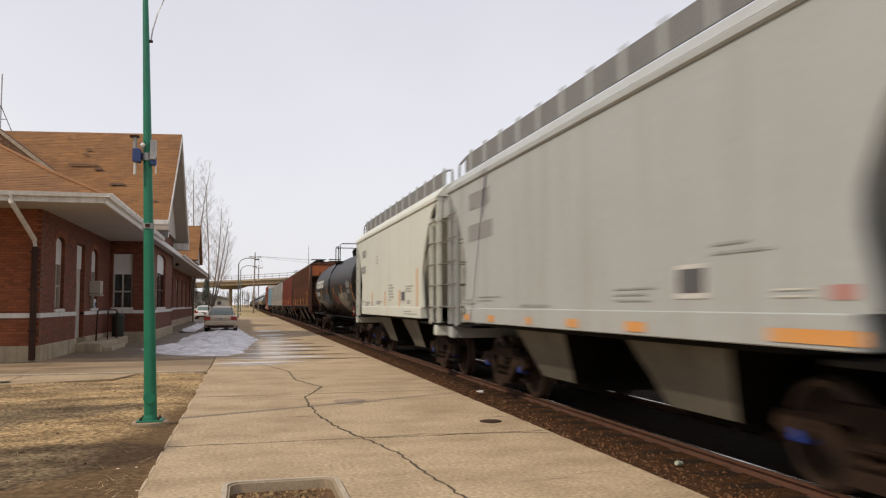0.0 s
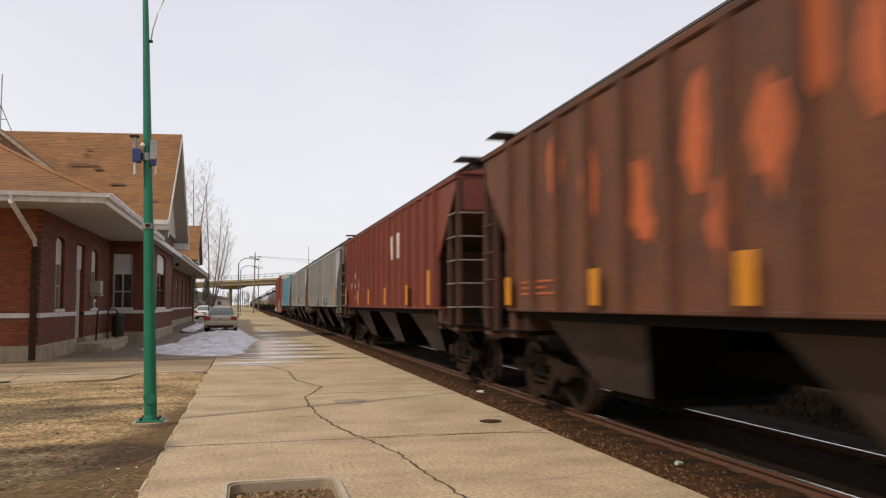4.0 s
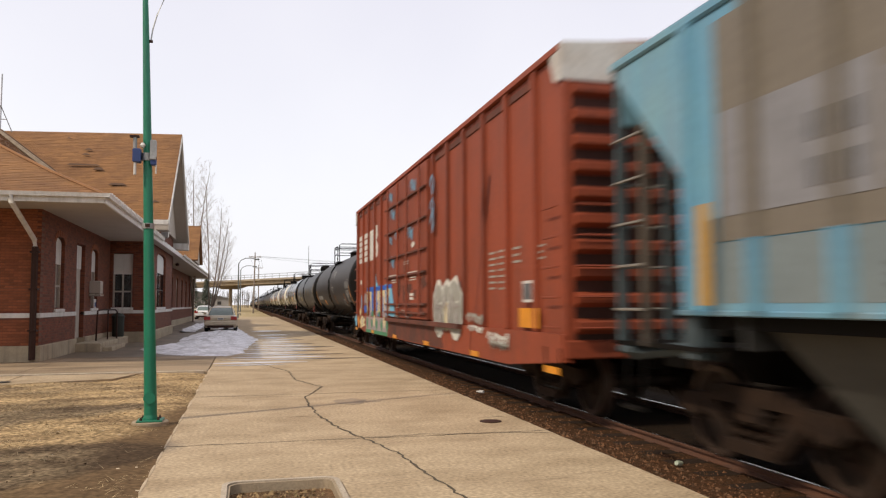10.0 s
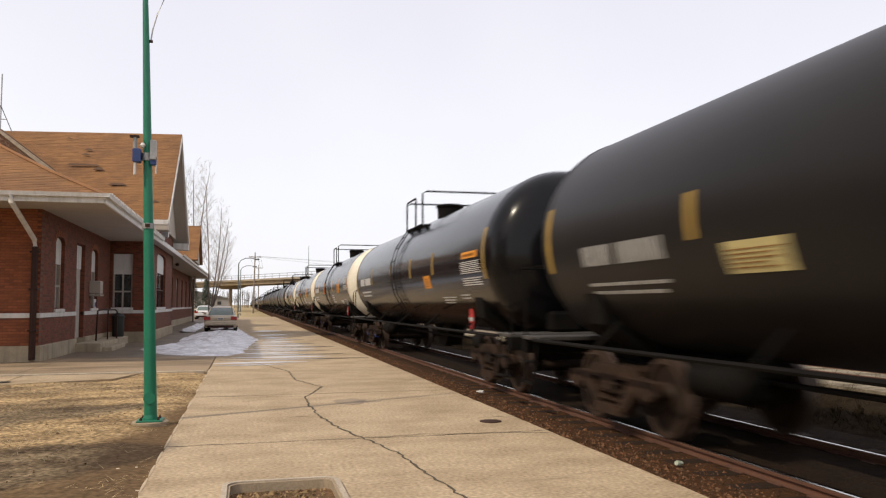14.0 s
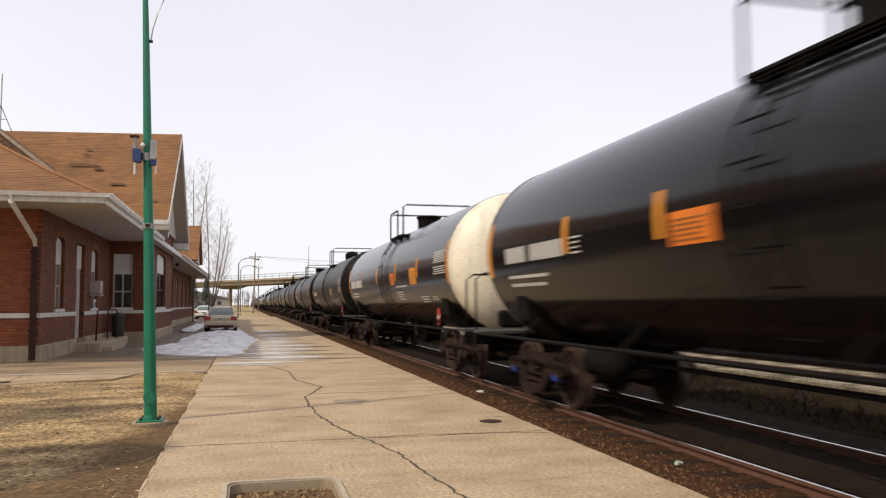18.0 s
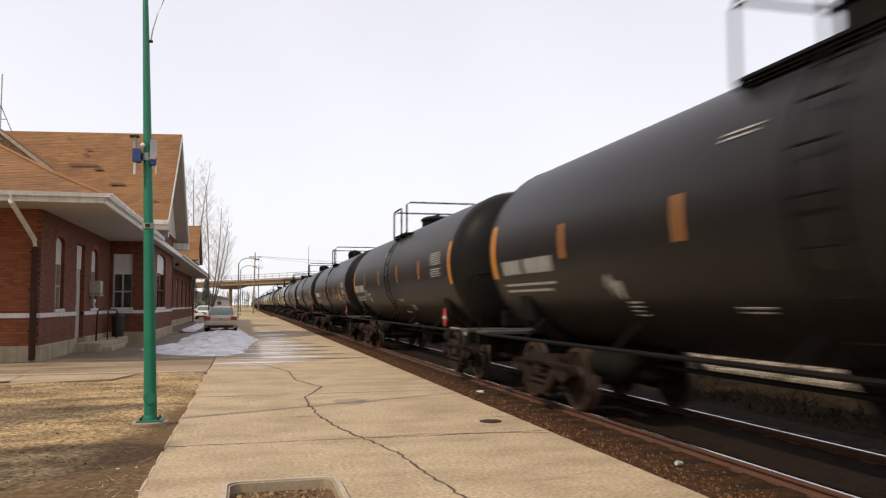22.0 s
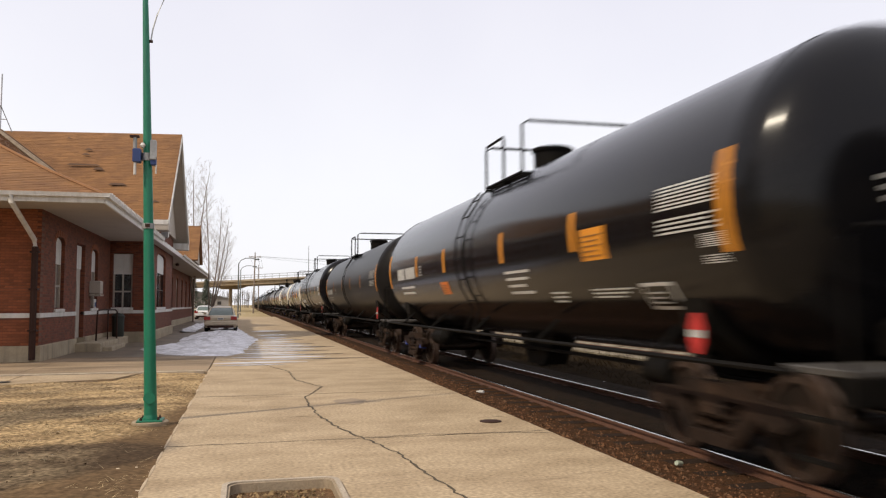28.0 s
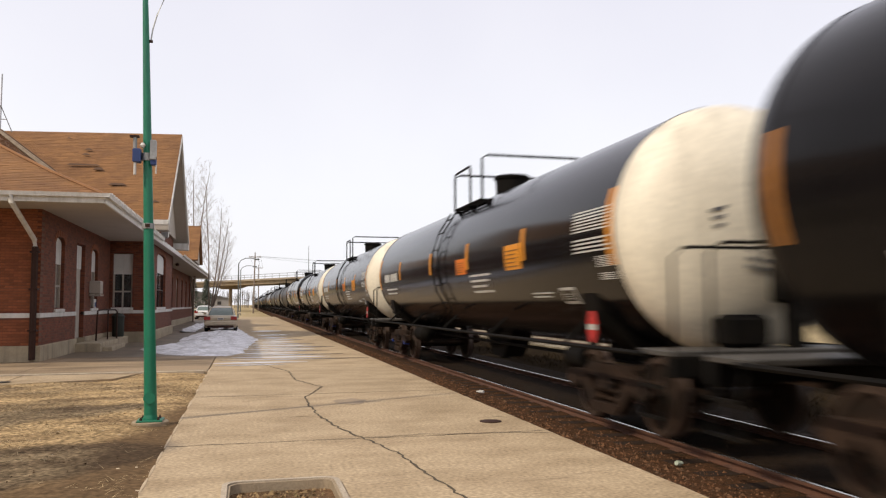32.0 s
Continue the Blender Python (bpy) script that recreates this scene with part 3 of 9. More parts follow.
for k, (y, x0, x1, d, kind_) in enumerate(((22.3, -0.7, 3.4, 0.5, 0), (23.25, -0.4, 2.4, 0.5, 1), (24.3, -0.2, 2.9, 0.7, 0), (25.2, -0.1, 1.6, 0.55, 1), (26.3, 0.0, 2.7, 0.8, 0), (27.3, 0.05, 2.3, 0.55, 1), (28.5, 0.1, 3.1, 1.0, 0), (29.7, 0.15, 2.4, 0.6, 1), (31.0, 0.2, 2.6, 1.1, 0), (32.6, 0.3, 1.9, 0.8, 1), (34.4, 0.4, 2.4, 1.4, 0), (36.6, 0.5, 1.8, 1.0, 1), (40.0, 0.5, 2.2, 2.0, 0), (21.2, -0.8, 1.6, 0.45, 1), (20.4, -0.8, 1.0, 0.4, 0), (46.0, 0.3, 2.0, 1.5, 1))):
    rr = random.Random(60 + k)
    top = [(x0 + (x1 - x0) * q / 9, y + d * (0.75 if kind_ else 0.5) * rr.uniform(0.6, 1.0) * math.sin(math.pi * (q + 0.5) / 10)) for q in range(10)]
    low = [(x0 + (x1 - x0) * q / 9, y - d * (0.75 if kind_ else 0.5) * rr.uniform(0.6, 1.0) * math.sin(math.pi * (q + 0.5) / 10)) for q in range(9, -1, -1)]
    part("meltwater", Mesh().add([(*p, 0.003) for p in top + low], [tuple(range(20))]), M_ICE if kind_ else M_MELT, plat, "pale streak of thin ice" if kind_ else "shallow meltwater streak")

# track bed, ties, rails
bed = Mesh()
bed.prism([(3.53, -0.34), (3.53, -0.06), (3.85, -0.075), (4.3, -0.092), (6.5, -0.092), (7.2, -0.12), (7.7, -0.3)], "y", -30, 700)
tagged(part("track_bed", bed, M_BALLAST), "rusty brown ballast bed", "track bed", kind="structure")
# ballast under the train has the train's shade put into its colour
M_BED_SHADE = mat("shade-darkened ballast", (0.022, 0.014, 0.009), 1.0, spots=(0.010, 0.008, 0.006), scale=6, amount=0.8, fine=40, fine_amt=0.5, bump=0.8, spec=0.03)
slab("oily_bed", NEAR_X + 0.30, FAR_X - 0.075, -30, 500, -0.2, -0.080, M_BED_SHADE, "shade-darkened ballast between the rails", "track bed")
slab("oily_bed", FAR_X + 0.075, 7.15, -30, 500, -0.3, -0.088, M_BED_SHADE, "shade-darkened ballast beyond the far rail", "track bed")
st, st_dark = Mesh(), Mesh()
rb = random.Random(9)
for k in range(15000):
    y = 2.5 + 42 * rb.random() ** 2.2
    x = rb.uniform(3.56, 4.52) if rb.random() < 0.62 else rb.uniform(4.7, 8.2)
    r = rb.uniform(0.010, 0.026) * (1.0 if rb.random() < 0.93 else 1.5)
    z = -0.065 - (x - 3.53) * 0.05 if x < 4.6 else -0.10 if x < 6.6 else -0.10 - (x - 6.6) * 0.12
    a, b = rb.uniform(0, 6.28), rb.uniform(0.6, 1.0)
    ca, sa = r * math.cos(a), r * math.sin(a)
    vs = [(x + ca, y + sa, z + 0.3 * r), (x - sa * b, y + ca * b, z + 0.1 * r), (x - ca, y - sa, z + 0.35 * r), (x + sa * b, y - ca * b, z), (x + rb.uniform(-0.3, 0.3) * r, y + rb.uniform(-0.3, 0.3) * r, z + r * rb.uniform(0.7, 1.2)), (x, y, z - r)]
    (st if x < 4.86 else st_dark).add(vs, [(0, 1, 4), (1, 2, 4), (2, 3, 4), (3, 0, 4), (1, 0, 5), (2, 1, 5), (3, 2, 5), (0, 3, 5)])
m_isl = M_STONE.node_tree
geo = m_isl.nodes.new("ShaderNodeNewGeometry")
hs = [q for q in m_isl.nodes if q.type == "HUE_SAT"][0]
mr = m_isl.nodes.new("ShaderNodeMapRange")
mr.inputs["To Min"].default_value, mr.inputs["To Max"].default_value = 0.25, 1.8
m_isl.links.new(geo.outputs["Random Per Island"], mr.inputs["Value"])
m_isl.links.new(mr.outputs["Result"], hs.inputs["Value"])
tagged(part("ballast_stones", st, M_STONE), "loose mixed grey and rust-stained ballast stones", "ballast", kind="stuff")
# stones under the train, darkened to match the shaded bed
M_STONE_SHADE = mat("shade-dark ballast stone", (0.034, 0.021, 0.013), 0.9, spots=(0.016, 0.012, 0.009), scale=8, amount=0.7, fine=60, bump=0.3, spec=0.08)
tagged(part("ballast_stones", st_dark, M_STONE_SHADE), "shade-darkened ballast stones under the train", "ballast", kind="stuff")
tie = Mesh().box(-1.28, 1.28, -0.11, 0.11, -0.3, -0.084, c=0.012).data("tie", M_TIE)
plate = Mesh().box(-0.11, 0.11, -0.09, 0.09, -0.086, -0.076).data("tie_plate", M_RAIL)
for k in range(110):
    t = tagged(part("tie", tie, None, at=pose(XT + rb.uniform(-0.03, 0.03), 1.2 + k * 0.55, 0, 0, 0, rb.uniform(-1.2, 1.2))), "weathered dark timber railway tie", "railway tie", "ties under the rails")
    if k < 70:
        for s in (-1, 1):
            part("tie_plate", plate, None, t, at=pose(s * 0.7525, 0, 0.0))


def rail(x, y0=-30, y1=700, z=0.0, top=True):
    r = empty("rail", "worn steel rail with a rusty web and a polished head" if top else "dull rusty rail of the disused siding", "rail", "rails")
    m = Mesh()
    m.prism([(x - 0.07, z - 0.17 * 0.5), (x - 0.07, z - 0.075), (x - 0.012, z - 0.065), (x - 0.012, z - 0.04), (x - 0.035, z - 0.03), (x - 0.036, z - 0.006), (x + 0.036, z - 0.006), (x + 0.035, z - 0.03), (x + 0.012, z - 0.04), (x + 0.012, z - 0.065), (x + 0.07, z - 0.075), (x + 0.07, z - 0.085)], "y", y0, y1)
    part("web", m, M_RAIL, r)
    part("head", box(x - 0.017, x + 0.017, y0, y1, z - 0.006, z), M_RAILTOP if top else M_RAIL, r, "polished running surface" if top else "")
    return r


rail(NEAR_X), rail(FAR_X)
rail(12.2, -10, 400, 0.02, False), rail(13.7, -10, 400, 0.02, False)
M_GRAVEL = mat("pale gravel", (0.25, 0.215, 0.155), 1.0, spots=(0.06, 0.043, 0.028), scale=1.3, amount=0.9, fine=18, fine_amt=0.25, bump=0.4, spec=0.03)
slab("siding_bed", 10.9, 17.0, -40, 500, -0.3, -0.065, M_GRAVEL, "pale gravel of the siding beyond the main track", "track bed")

# ground between the main track and the siding, darkened for the train's shadow
M_STRIP_SHADE = mat("shade-dark ground", (0.024, 0.018, 0.012), 1.0, spots=(0.012, 0.009, 0.007), scale=1.5, amount=0.8, fine=22, fine_amt=0.45, bump=0.8, spec=0.0)
shade_m = Mesh()
shade_m.prism([(7.4, -0.4), (7.4, -0.19), (8.6, -0.29), (9.6, -0.27), (10.89, -0.12), (10.89, -0.4)], "y", -30, 500)
tagged(part("cinder_strip", shade_m, M_STRIP_SHADE), "ground strip between the tracks, darkened for the train's shadow", "ground", kind="structure")
# weeds between the tracks
# weed stalks share the darkening put in for the train's shadow
M_WEED = mat("dead weed stalks", (0.03, 0.021, 0.012), 1.0, spots=(0.045, 0.03, 0.016), scale=4, fine=30, bump=0.1, spec=0.0)
wd = Mesh()
for k in range(9000):
    y = 3 + 70 * rb.random() ** 1.3
    x = rb.gauss(9.3, 0.75) if rb.random() < 0.5 else rb.uniform(7.4, 12.6)
    hgt = rb.uniform(0.05, 0.22) * (2.4 if x > 9.6 and noise.noise((x * 0.3, y * 0.35, 7)) > -0.05 else 1.0) * (1.0 if noise.noise((x * 0.4, y * 0.25, 2)) > -0.1 else 0.4)
    dx, dy = rb.uniform(-0.8, 0.8), rb.uniform(-0.8, 0.8)
    w = 0.007
    for q in range(3):
        ex, ey = dx + rb.uniform(-0.2, 0.2), dy + rb.uniform(-0.2, 0.2)
        wd.add([(x - w, y, -0.3), (x + w, y + w, -0.3), (x, y - w, -0.3), (x + ex * hgt * 2, y + ey * hgt * 2, -0.28 + hgt)], [(0, 1, 3), (1, 2, 3), (2, 0, 3)])
tagged(part("weeds", wd, M_WEED), "dead brown weeds between the tracks", "weeds", kind="stuff")
# dead grass tufts and twigs on the lawn
M_STRAW = mat("straw grass", (0.46, 0.345, 0.185), 1.0, spots=(0.26, 0.165, 0.075), scale=5, fine=30, bump=0.1)
gr_ = Mesh()
for k in range(34000):
    x, y = rb.uniform(-6.5, -0.85), 4.5 + 13.8 * rb.random() ** 1.3
    if noise.noise((x * 0.8, y * 1.6, 7)) + 0.5 * noise.noise((x * 3, y * 5, 3)) < 0.02 or (x - 0.17 * (y - 8) > -2.0 and rb.random() < 0.85):
        continue
    a = rb.gauss(0.4, 0.9) + (3.14 if rb.random() < 0.5 else 0)
    l_, w = rb.uniform(0.04, 0.15), 0.0042
    z = -0.03 + 0.03 * noise.noise((x * 0.5, y * 0.5, 1))
    gr_.add([(x - w * math.sin(a), y + w * math.cos(a), z), (x + w * math.sin(a), y - w * math.cos(a), z), (x + l_ * math.cos(a), y + l_ * math.sin(a), z + rb.uniform(0.005, 0.045))], [(0, 1, 2)])
tw = Mesh()
for k in range(420):
    x, y = rb.uniform(-5.5, -0.86), 5 + 13.5 * rb.random() ** 1.2
    a, r = rb.uniform(0, 6.28), rb.uniform(0.008, 0.03)
    z = -0.05 + 0.03 * noise.noise((x * 0.5, y * 0.5, 1)) - (0.03 if x > -1.2 else 0)
    tw.add([(x + r * math.cos(a), y + r * math.sin(a), z + 0.015), (x - r * math.cos(a), y - r * math.sin(a), z + 0.015), (x + 0.4 * r * math.sin(a), y - 0.4 * r * math.cos(a), z + 0.02 + r * 0.4)], [(0, 1, 2)])
tagged(part("soil_crumbs", tw, M_SOIL), "dark crumbs of soil and bark", "litter", kind="stuff")
tagged(part("dead_grass", gr_, M_STRAW), "flattened straw-coloured dead grass", "grass", kind="stuff")
M_LEAF = mat("pale litter", (0.5, 0.4, 0.28), 0.9, fine=30, bump=0.1)
lf = Mesh()
for k in range(160):
    x, y = rb.uniform(-6.5, -0.4), rb.uniform(5.0, 18.5)
    r, a = rb.uniform(0.012, 0.035), rb.uniform(0, 6.28)
    lf.add([(x + r * math.cos(a + q * 1.57) * (1 if q % 2 else 0.5), y + r * math.sin(a + q * 1.57) * (1 if q % 2 else 0.5), 0.004 + rb.uniform(0.0, 0.012)) for q in range(4)], [(0, 1, 2, 3)])
tagged(part("leaf_litter", lf, M_LEAF), "scattered dry leaves and chips", "litter", kind="stuff")

# small litter by the rail
tagged(part("bottle", Mesh().lathe([(-0.07, 0.0), (-0.07, 0.025), (0.02, 0.022), (0.045, 0.012), (0.075, 0.011), (0.075, 0.0)], "y", 0, 0, 0.0, 12), M_WHITE, at=pose(4.0, 13.4, -0.03, 0, 0, 40)), "crumpled white plastic bottle on the ballast", "bottle")
tagged(part("drink_can", Mesh().lathe([(-0.045, 0.0), (-0.045, 0.022), (-0.035, 0.026), (0.02, 0.024), (0.04, 0.022), (0.04, 0.0)], "x", 0, 0, 0.0, 12), mat("pale green can", (0.5, 0.55, 0.42), 0.4, 0.3, fine=20, bump=0.05), at=pose(4.09, 7.0, -0.045, 0, 10, 25)), "crushed pale green drink can on the ballast", "can")
tagged(part("paper_scrap", Mesh().hull([(-0.05, -0.03, 0), (0.05, -0.03, 0), (0.05, 0.03, 0), (-0.05, 0.03, 0)], [(-0.04, -0.02, 0.03), (0.03, -0.02, 0.02), (0.04, 0.02, 0.035), (-0.03, 0.02, 0.03)]), M_WHITE, at=pose(7.1, 15.0, -0.12, 0, 0, 10)), "white paper scrap on the ballast", "litter")
tagged(part("valve_cover", Mesh().lathe([(0.0, 0.14), (0.008, 0.14), (0.012, 0.11), (0.012, 0.0)], "z", 0, 0, 0.0, 20), M_PIPE, at=pose(3.06, 9.8, 0.0)), "small dark iron cover in the platform", "cover")

# ---- station building ----
XA, YA, YB, YC, XB = -5.38, 23.3, 34.4, 44.8, -3.85
ZW = 4.2


def brick_mat(name, axis):
    m = mat(name, (0.16, 0.046, 0.026), 0.9, bump=0.0)
    n, l = m.node_tree.nodes, m.node_tree.links
    tc = n.new("ShaderNodeTexCoord")
    sp = n.new("ShaderNodeSeparateXYZ")
    cb = n.new("ShaderNodeCombineXYZ")
    l.new(tc.outputs["Object"], sp.inputs[0])
    l.new(sp.outputs["Y" if axis == "x" else "X"], cb.inputs[0])
    l.new(sp.outputs["Z"], cb.inputs[1])
    bt = n.new("ShaderNodeTexBrick")
    bt.inputs["Scale"].default_value = 1.0
    bt.inputs["Brick Width"].default_value, bt.inputs["Row Height"].default_value, bt.inputs["Mortar Size"].default_value = 0.215, 0.075, 0.007
    bt.inputs["Color1"].default_value, bt.inputs["Color2"].default_value, bt.inputs["Mortar"].default_value = (0.20, 0.052, 0.022, 1), (0.095, 0.027, 0.014, 1), (0.13, 0.068, 0.04, 1)
    l.new(cb.outputs[0], bt.inputs["Vector"])
    hs = [q for q in n if q.type == "HUE_SAT"][0]
    l.new(bt.outputs["Color"], hs.inputs["Color"])
    bp = n.new("ShaderNodeBump")
    bp.inputs["Strength"].default_value, bp.inputs["Distance"].default_value = 0.6, 0.01
    bp.invert = True
    l.new(bt.outputs["Fac"], bp.inputs["Height"])
    l.new(bp.outputs[0], n["Principled BSDF"].inputs["Normal"])
    return m


BRICK_X, BRICK_Y = brick_mat("red brick facing the track", "x"), brick_mat("red brick gable side", "y")
bld = empty("station_building", "red brick railway station with brown shingled roofs and deep pale eaves", "station")


def pierced(name, plane, at, thick, u0, u1, z0, z1, holes, material):
    """A wall in the plane x=at or y=at with openings (u0, u1, z0, z1); thickness goes away from its face."""
    m = Mesh()
    us = sorted({u0, u1, *[h[0] for h in holes], *[h[1] for h in holes]})
    for a, b in zip(us[:-1], us[1:]):
        cut = sorted((h[2], h[3]) for h in holes if h[0] <= a and h[1] >= b)
        z = z0
        for lo, hi in cut + [(z1, z1)]:
            if lo - z > 1e-3:
                if plane == "x":
                    m.box(at - thick, at, a, b, z, lo)
                else:
                    m.box(a, b, at, at + thick, z, lo)
            z = hi
    return part(name, m, material, bld)


def x_window(x, y0, y1, z0, z1, upper, board=M_WHITE, arch=True, glassy=True):
    """A tall window in a wall that faces the track; its upper part is boarded white."""
    w = part("window", Mesh().prism([(y0, z0), (y1, z0), (y1, z1), (y0, z1)], "x", x - 0.24, x - 0.2), M_DARK, bld, "tall dark window with a boarded arched top")
    pts = [(y0, upper), (y1, upper), (y1, z1 - 0.18)]
    for k in range(7):
        a = math.pi * k / 6
        pts.append(((y0 + y1) / 2 + (y1 - y0) / 2 * math.cos(a), z1 - 0.18 + 0.17 * math.sin(a)))
    pts.append((y0, z1 - 0.18))
    part("board", Mesh().prism(pts, "x", x - 0.13, x - 0.1), board, w, "white boarded arch")
    fr = Mesh()
    for a, b in ((y0, y0 + 0.07), (y1 - 0.07, y1), ((y0 + y1) / 2 - 0.03, (y0 + y1) / 2 + 0.03)):
        fr.box(x - 0.16, x - 0.1, a, b, z0, upper)
    fr.box(x - 0.16, x - 0.1, y0, y1, (z0 + upper) / 2 - 0.03, (z0 + upper) / 2 + 0.03)
    part("frame", fr, M_PIPE if glassy else M_SOFFIT, w)
    if glassy:
        g_ = part("pane", box(x - 0.145, x - 0.14, y0 + 0.05, y1 - 0.05, z0, upper), M_GLASS, w)
        g_.visible_shadow = False
    part("sill", box(x - 0.2, x + 0.045, y0 - 0.05, y1 + 0.05, z0 - 0.125, z0 - 0.03, c=0.012), M_WHITE, w, "white stone sill")
    # brick arch above
    ar = Mesh()
    for k in range(9):
        a0, a1 = math.pi * (k + 0.08) / 9, math.pi * (k + 0.92) / 9
        cy, cz, rw = (y0 + y1) / 2, z1 - 0.18, (y1 - y0) / 2
        P4 = [(cy + (rw + d) * math.cos(a), cz + (0.18 + d) * math.sin(a)) for a, d in ((a0, 0.02), (a1, 0.02), (a1, 0.2), (a0, 0.2))]
        ar.prism(P4, "x", x - 0.02, x + 0.012)
    part("arch", ar, M_BRICK, w)
    return w


# near block: wall towards us and wall along the track
pierced("wall", "y", YA, 0.3, -24.0, XA, 0.4, ZW, [], BRICK_Y)
pierced("wall", "x", XA, 0.3, YA + 0.3, YB, 0.4, ZW, [(25.0, 26.15, 1.42, 3.52), (27.95, 29.3, 0.4, 3.55), (30.5, 31.75, 1.42, 3.52)], BRICK_X)
M_BOARD = mat("grey brown weathered board", (0.17, 0.135, 0.105), 0.8, spots=(0.11, 0.085, 0.065), scale=3, amount=0.6, fine=30, bump=0.08, stretch=(1, 4, 0.4))
for ya_, yb_ in ((25.0, 26.15), (30.5, 31.75)):
    wn_ = x_window(XA, ya_, yb_, 1.42, 3.52, 2.72, glassy=False)
    part("lower_board", box(XA - 0.2, XA - 0.165, ya_, yb_, 1.42, 2.72), M_BOARD, wn_, "grey-brown boarded lower sash")
dr = part("door", box(XA - 0.22, XA - 0.14, 27.95, 29.3, 0.4, 3.35, c=0.01), M_SOFFIT, bld, "pale painted door with a boarded arched top")
for z0_, z1_ in ((0.6, 1.3), (1.5, 2.3)):
    part("door_panel", box(XA - 0.14, XA - 0.125, 28.1, 28.55, z0_, z1_, c=0.006), M_SOFFIT, dr)
    part("door_panel", box(XA - 0.14, XA - 0.125, 28.7, 29.15, z0_, z1_, c=0.006), M_SOFFIT, dr)
part("transom", box(XA - 0.14, XA - 0.11, 27.97, 29.28, 2.72, 3.5, c=0.01), M_WHITE, dr, "white boarded transom")
part("handle", Mesh().lathe([(0.0, 0.03), (0.05, 0.03), (0.06, 0.0)], "x", XA - 0.14, 28.1, 1.4, 8), M_PIPE, dr)
# recessed wall and projecting bay
pierced("wall", "y", YB, 0.3, XA, XB, 0.4, 5.0, [(-5.25, -4.5, 1.42, 3.6)], BRICK_Y)
w = part("window", box(-5.25, -4.5, YB + 0.2, YB + 0.24, 1.42, 3.6), M_DARK, bld, "dark sash window with a white boarded top")
part("board", box(-5.24, -4.51, YB + 0.1, YB + 0.13, 2.75, 3.58), M_WHITE, w, "white board")
fr = Mesh()
for a in (-5.25, -4.91, -4.56):
    fr.box(a, a + 0.06, YB + 0.1, YB + 0.15, 1.42, 2.75)
fr.box(-5.25, -4.5, YB + 0.1, YB + 0.15, 2.02, 2.08)
part("frame", fr, M_SOFFIT, w)
part("pane", box(-5.2, -4.55, YB + 0.15, YB + 0.155, 1.42, 2.75), M_GLASS, w).visible_shadow = False
part("sill", box(-5.3, -4.45, YB - 0.05, YB + 0.2, 1.295, 1.40, c=0.01), M_WHITE, w)
pierced("wall", "x", XB, 0.3, YB + 0.3, YC, 0.4, 5.0, [(37.2, 41.0, 1.42, 3.85)], BRICK_X)
x_window(XB, 37.2, 41.0, 1.42, 3.85, 2.97)
part("wall", box(-5.3, XB, YC - 0.3, YC, 0.4, 5.0), BRICK_Y, bld)
# far wing
far_holes = [(a, a + 1.5, 1.3, 3.5) for a in (48.0, 52.5, 57.0, 61.5, 66.0, 70.5, 75.0)]
pierced("wall", "x", -5.0, 0.3, YC, 80.0, 0.4, ZW, far_holes, BRICK_X)
for a, b, z0_, z1_ in far_holes:
    x_window(-5.0, a, b, z0_, z1_, 2.7, glassy=False)
part("wall", box(-14.0, -5.0, 79.7, 80.0, 0.4, ZW), BRICK_Y, bld)
# stone base and white band
for a in ((-24.0, XA + 0.06, YA - 0.06, YA + 0.2), (XA - 0.2, XA + 0.06, YA + 0.2, 27.95), (XA - 0.2, XA + 0.06, 29.3, YB - 0.06), (XA + 0.06, XB + 0.06, YB - 0.06, YB + 0.2), (XB - 0.2, XB + 0.06, YB + 0.2, YC + 0.06), (-5.2, -4.94, YC + 0.06, 80.06)):
    part("foundation", box(*a, -0.1, 0.42, c=0.015), M_FOUND, bld)
band = [(-24.0, XA + 0.03, YA - 0.03, YA + 0.1), (XA - 0.1, XA + 0.03, YA + 0.1, 27.95), (XA - 0.1, XA + 0.03, 29.3, YB - 0.03), (XA + 0.03, XB + 0.03, YB - 0.03, YB + 0.1), (XB - 0.1, XB + 0.03, YB + 0.1, YC + 0.03), (-5.1, -4.97, YC + 0.03, 80.03)]
for a in band:
    part("string_course", box(*a, 1.16, 1.29, c=0.01), M_WHITE, bld, "white painted stone band")
# individual bricks on the corner of the wall facing us
bk = Mesh().box(-0.104, 0.104, -0.012, 0.02, -0.033, 0.033, c=0.004).data("brick", M_BRICK)
rk = random.Random(21)
wall_near = [o for o in bld.children if o.name.startswith("wall")][0]
for r in range(49):
    z = 0.46 + r * 0.0765
    if z > 1.13 and z < 1.33:
        continue
    for q in range(6):
        xx = XA - 0.115 - q * 0.215 - (0.1075 if r % 2 else 0.0)
        part("brick", bk, None, wall_near, at=pose(xx, YA - 0.004 + rk.uniform(-0.003, 0.003), z))

# roofs: shingle courses laid as small overlapping tabs
M_TAB = mat("brown shingle tab", (0.222, 0.108, 0.04), 0.95, spots=(0.14, 0.066, 0.028), scale=0.8, amount=0.75, fine=50, fine_amt=0.2, bump=0.3)
tn = M_TAB.node_tree
ge = tn.nodes.new("ShaderNodeNewGeometry")
hv = [q for q in tn.nodes if q.type == "HUE_SAT"][0]
mr2 = tn.nodes.new("ShaderNodeMapRange")
mr2.inputs["To Min"].default_value, mr2.inputs["To Max"].default_value = 0.87, 1.10
tn.links.new(ge.outputs["Random Per Island"], mr2.inputs["Value"])
tn.links.new(mr2.outputs["Result"], hv.inputs["Value"])


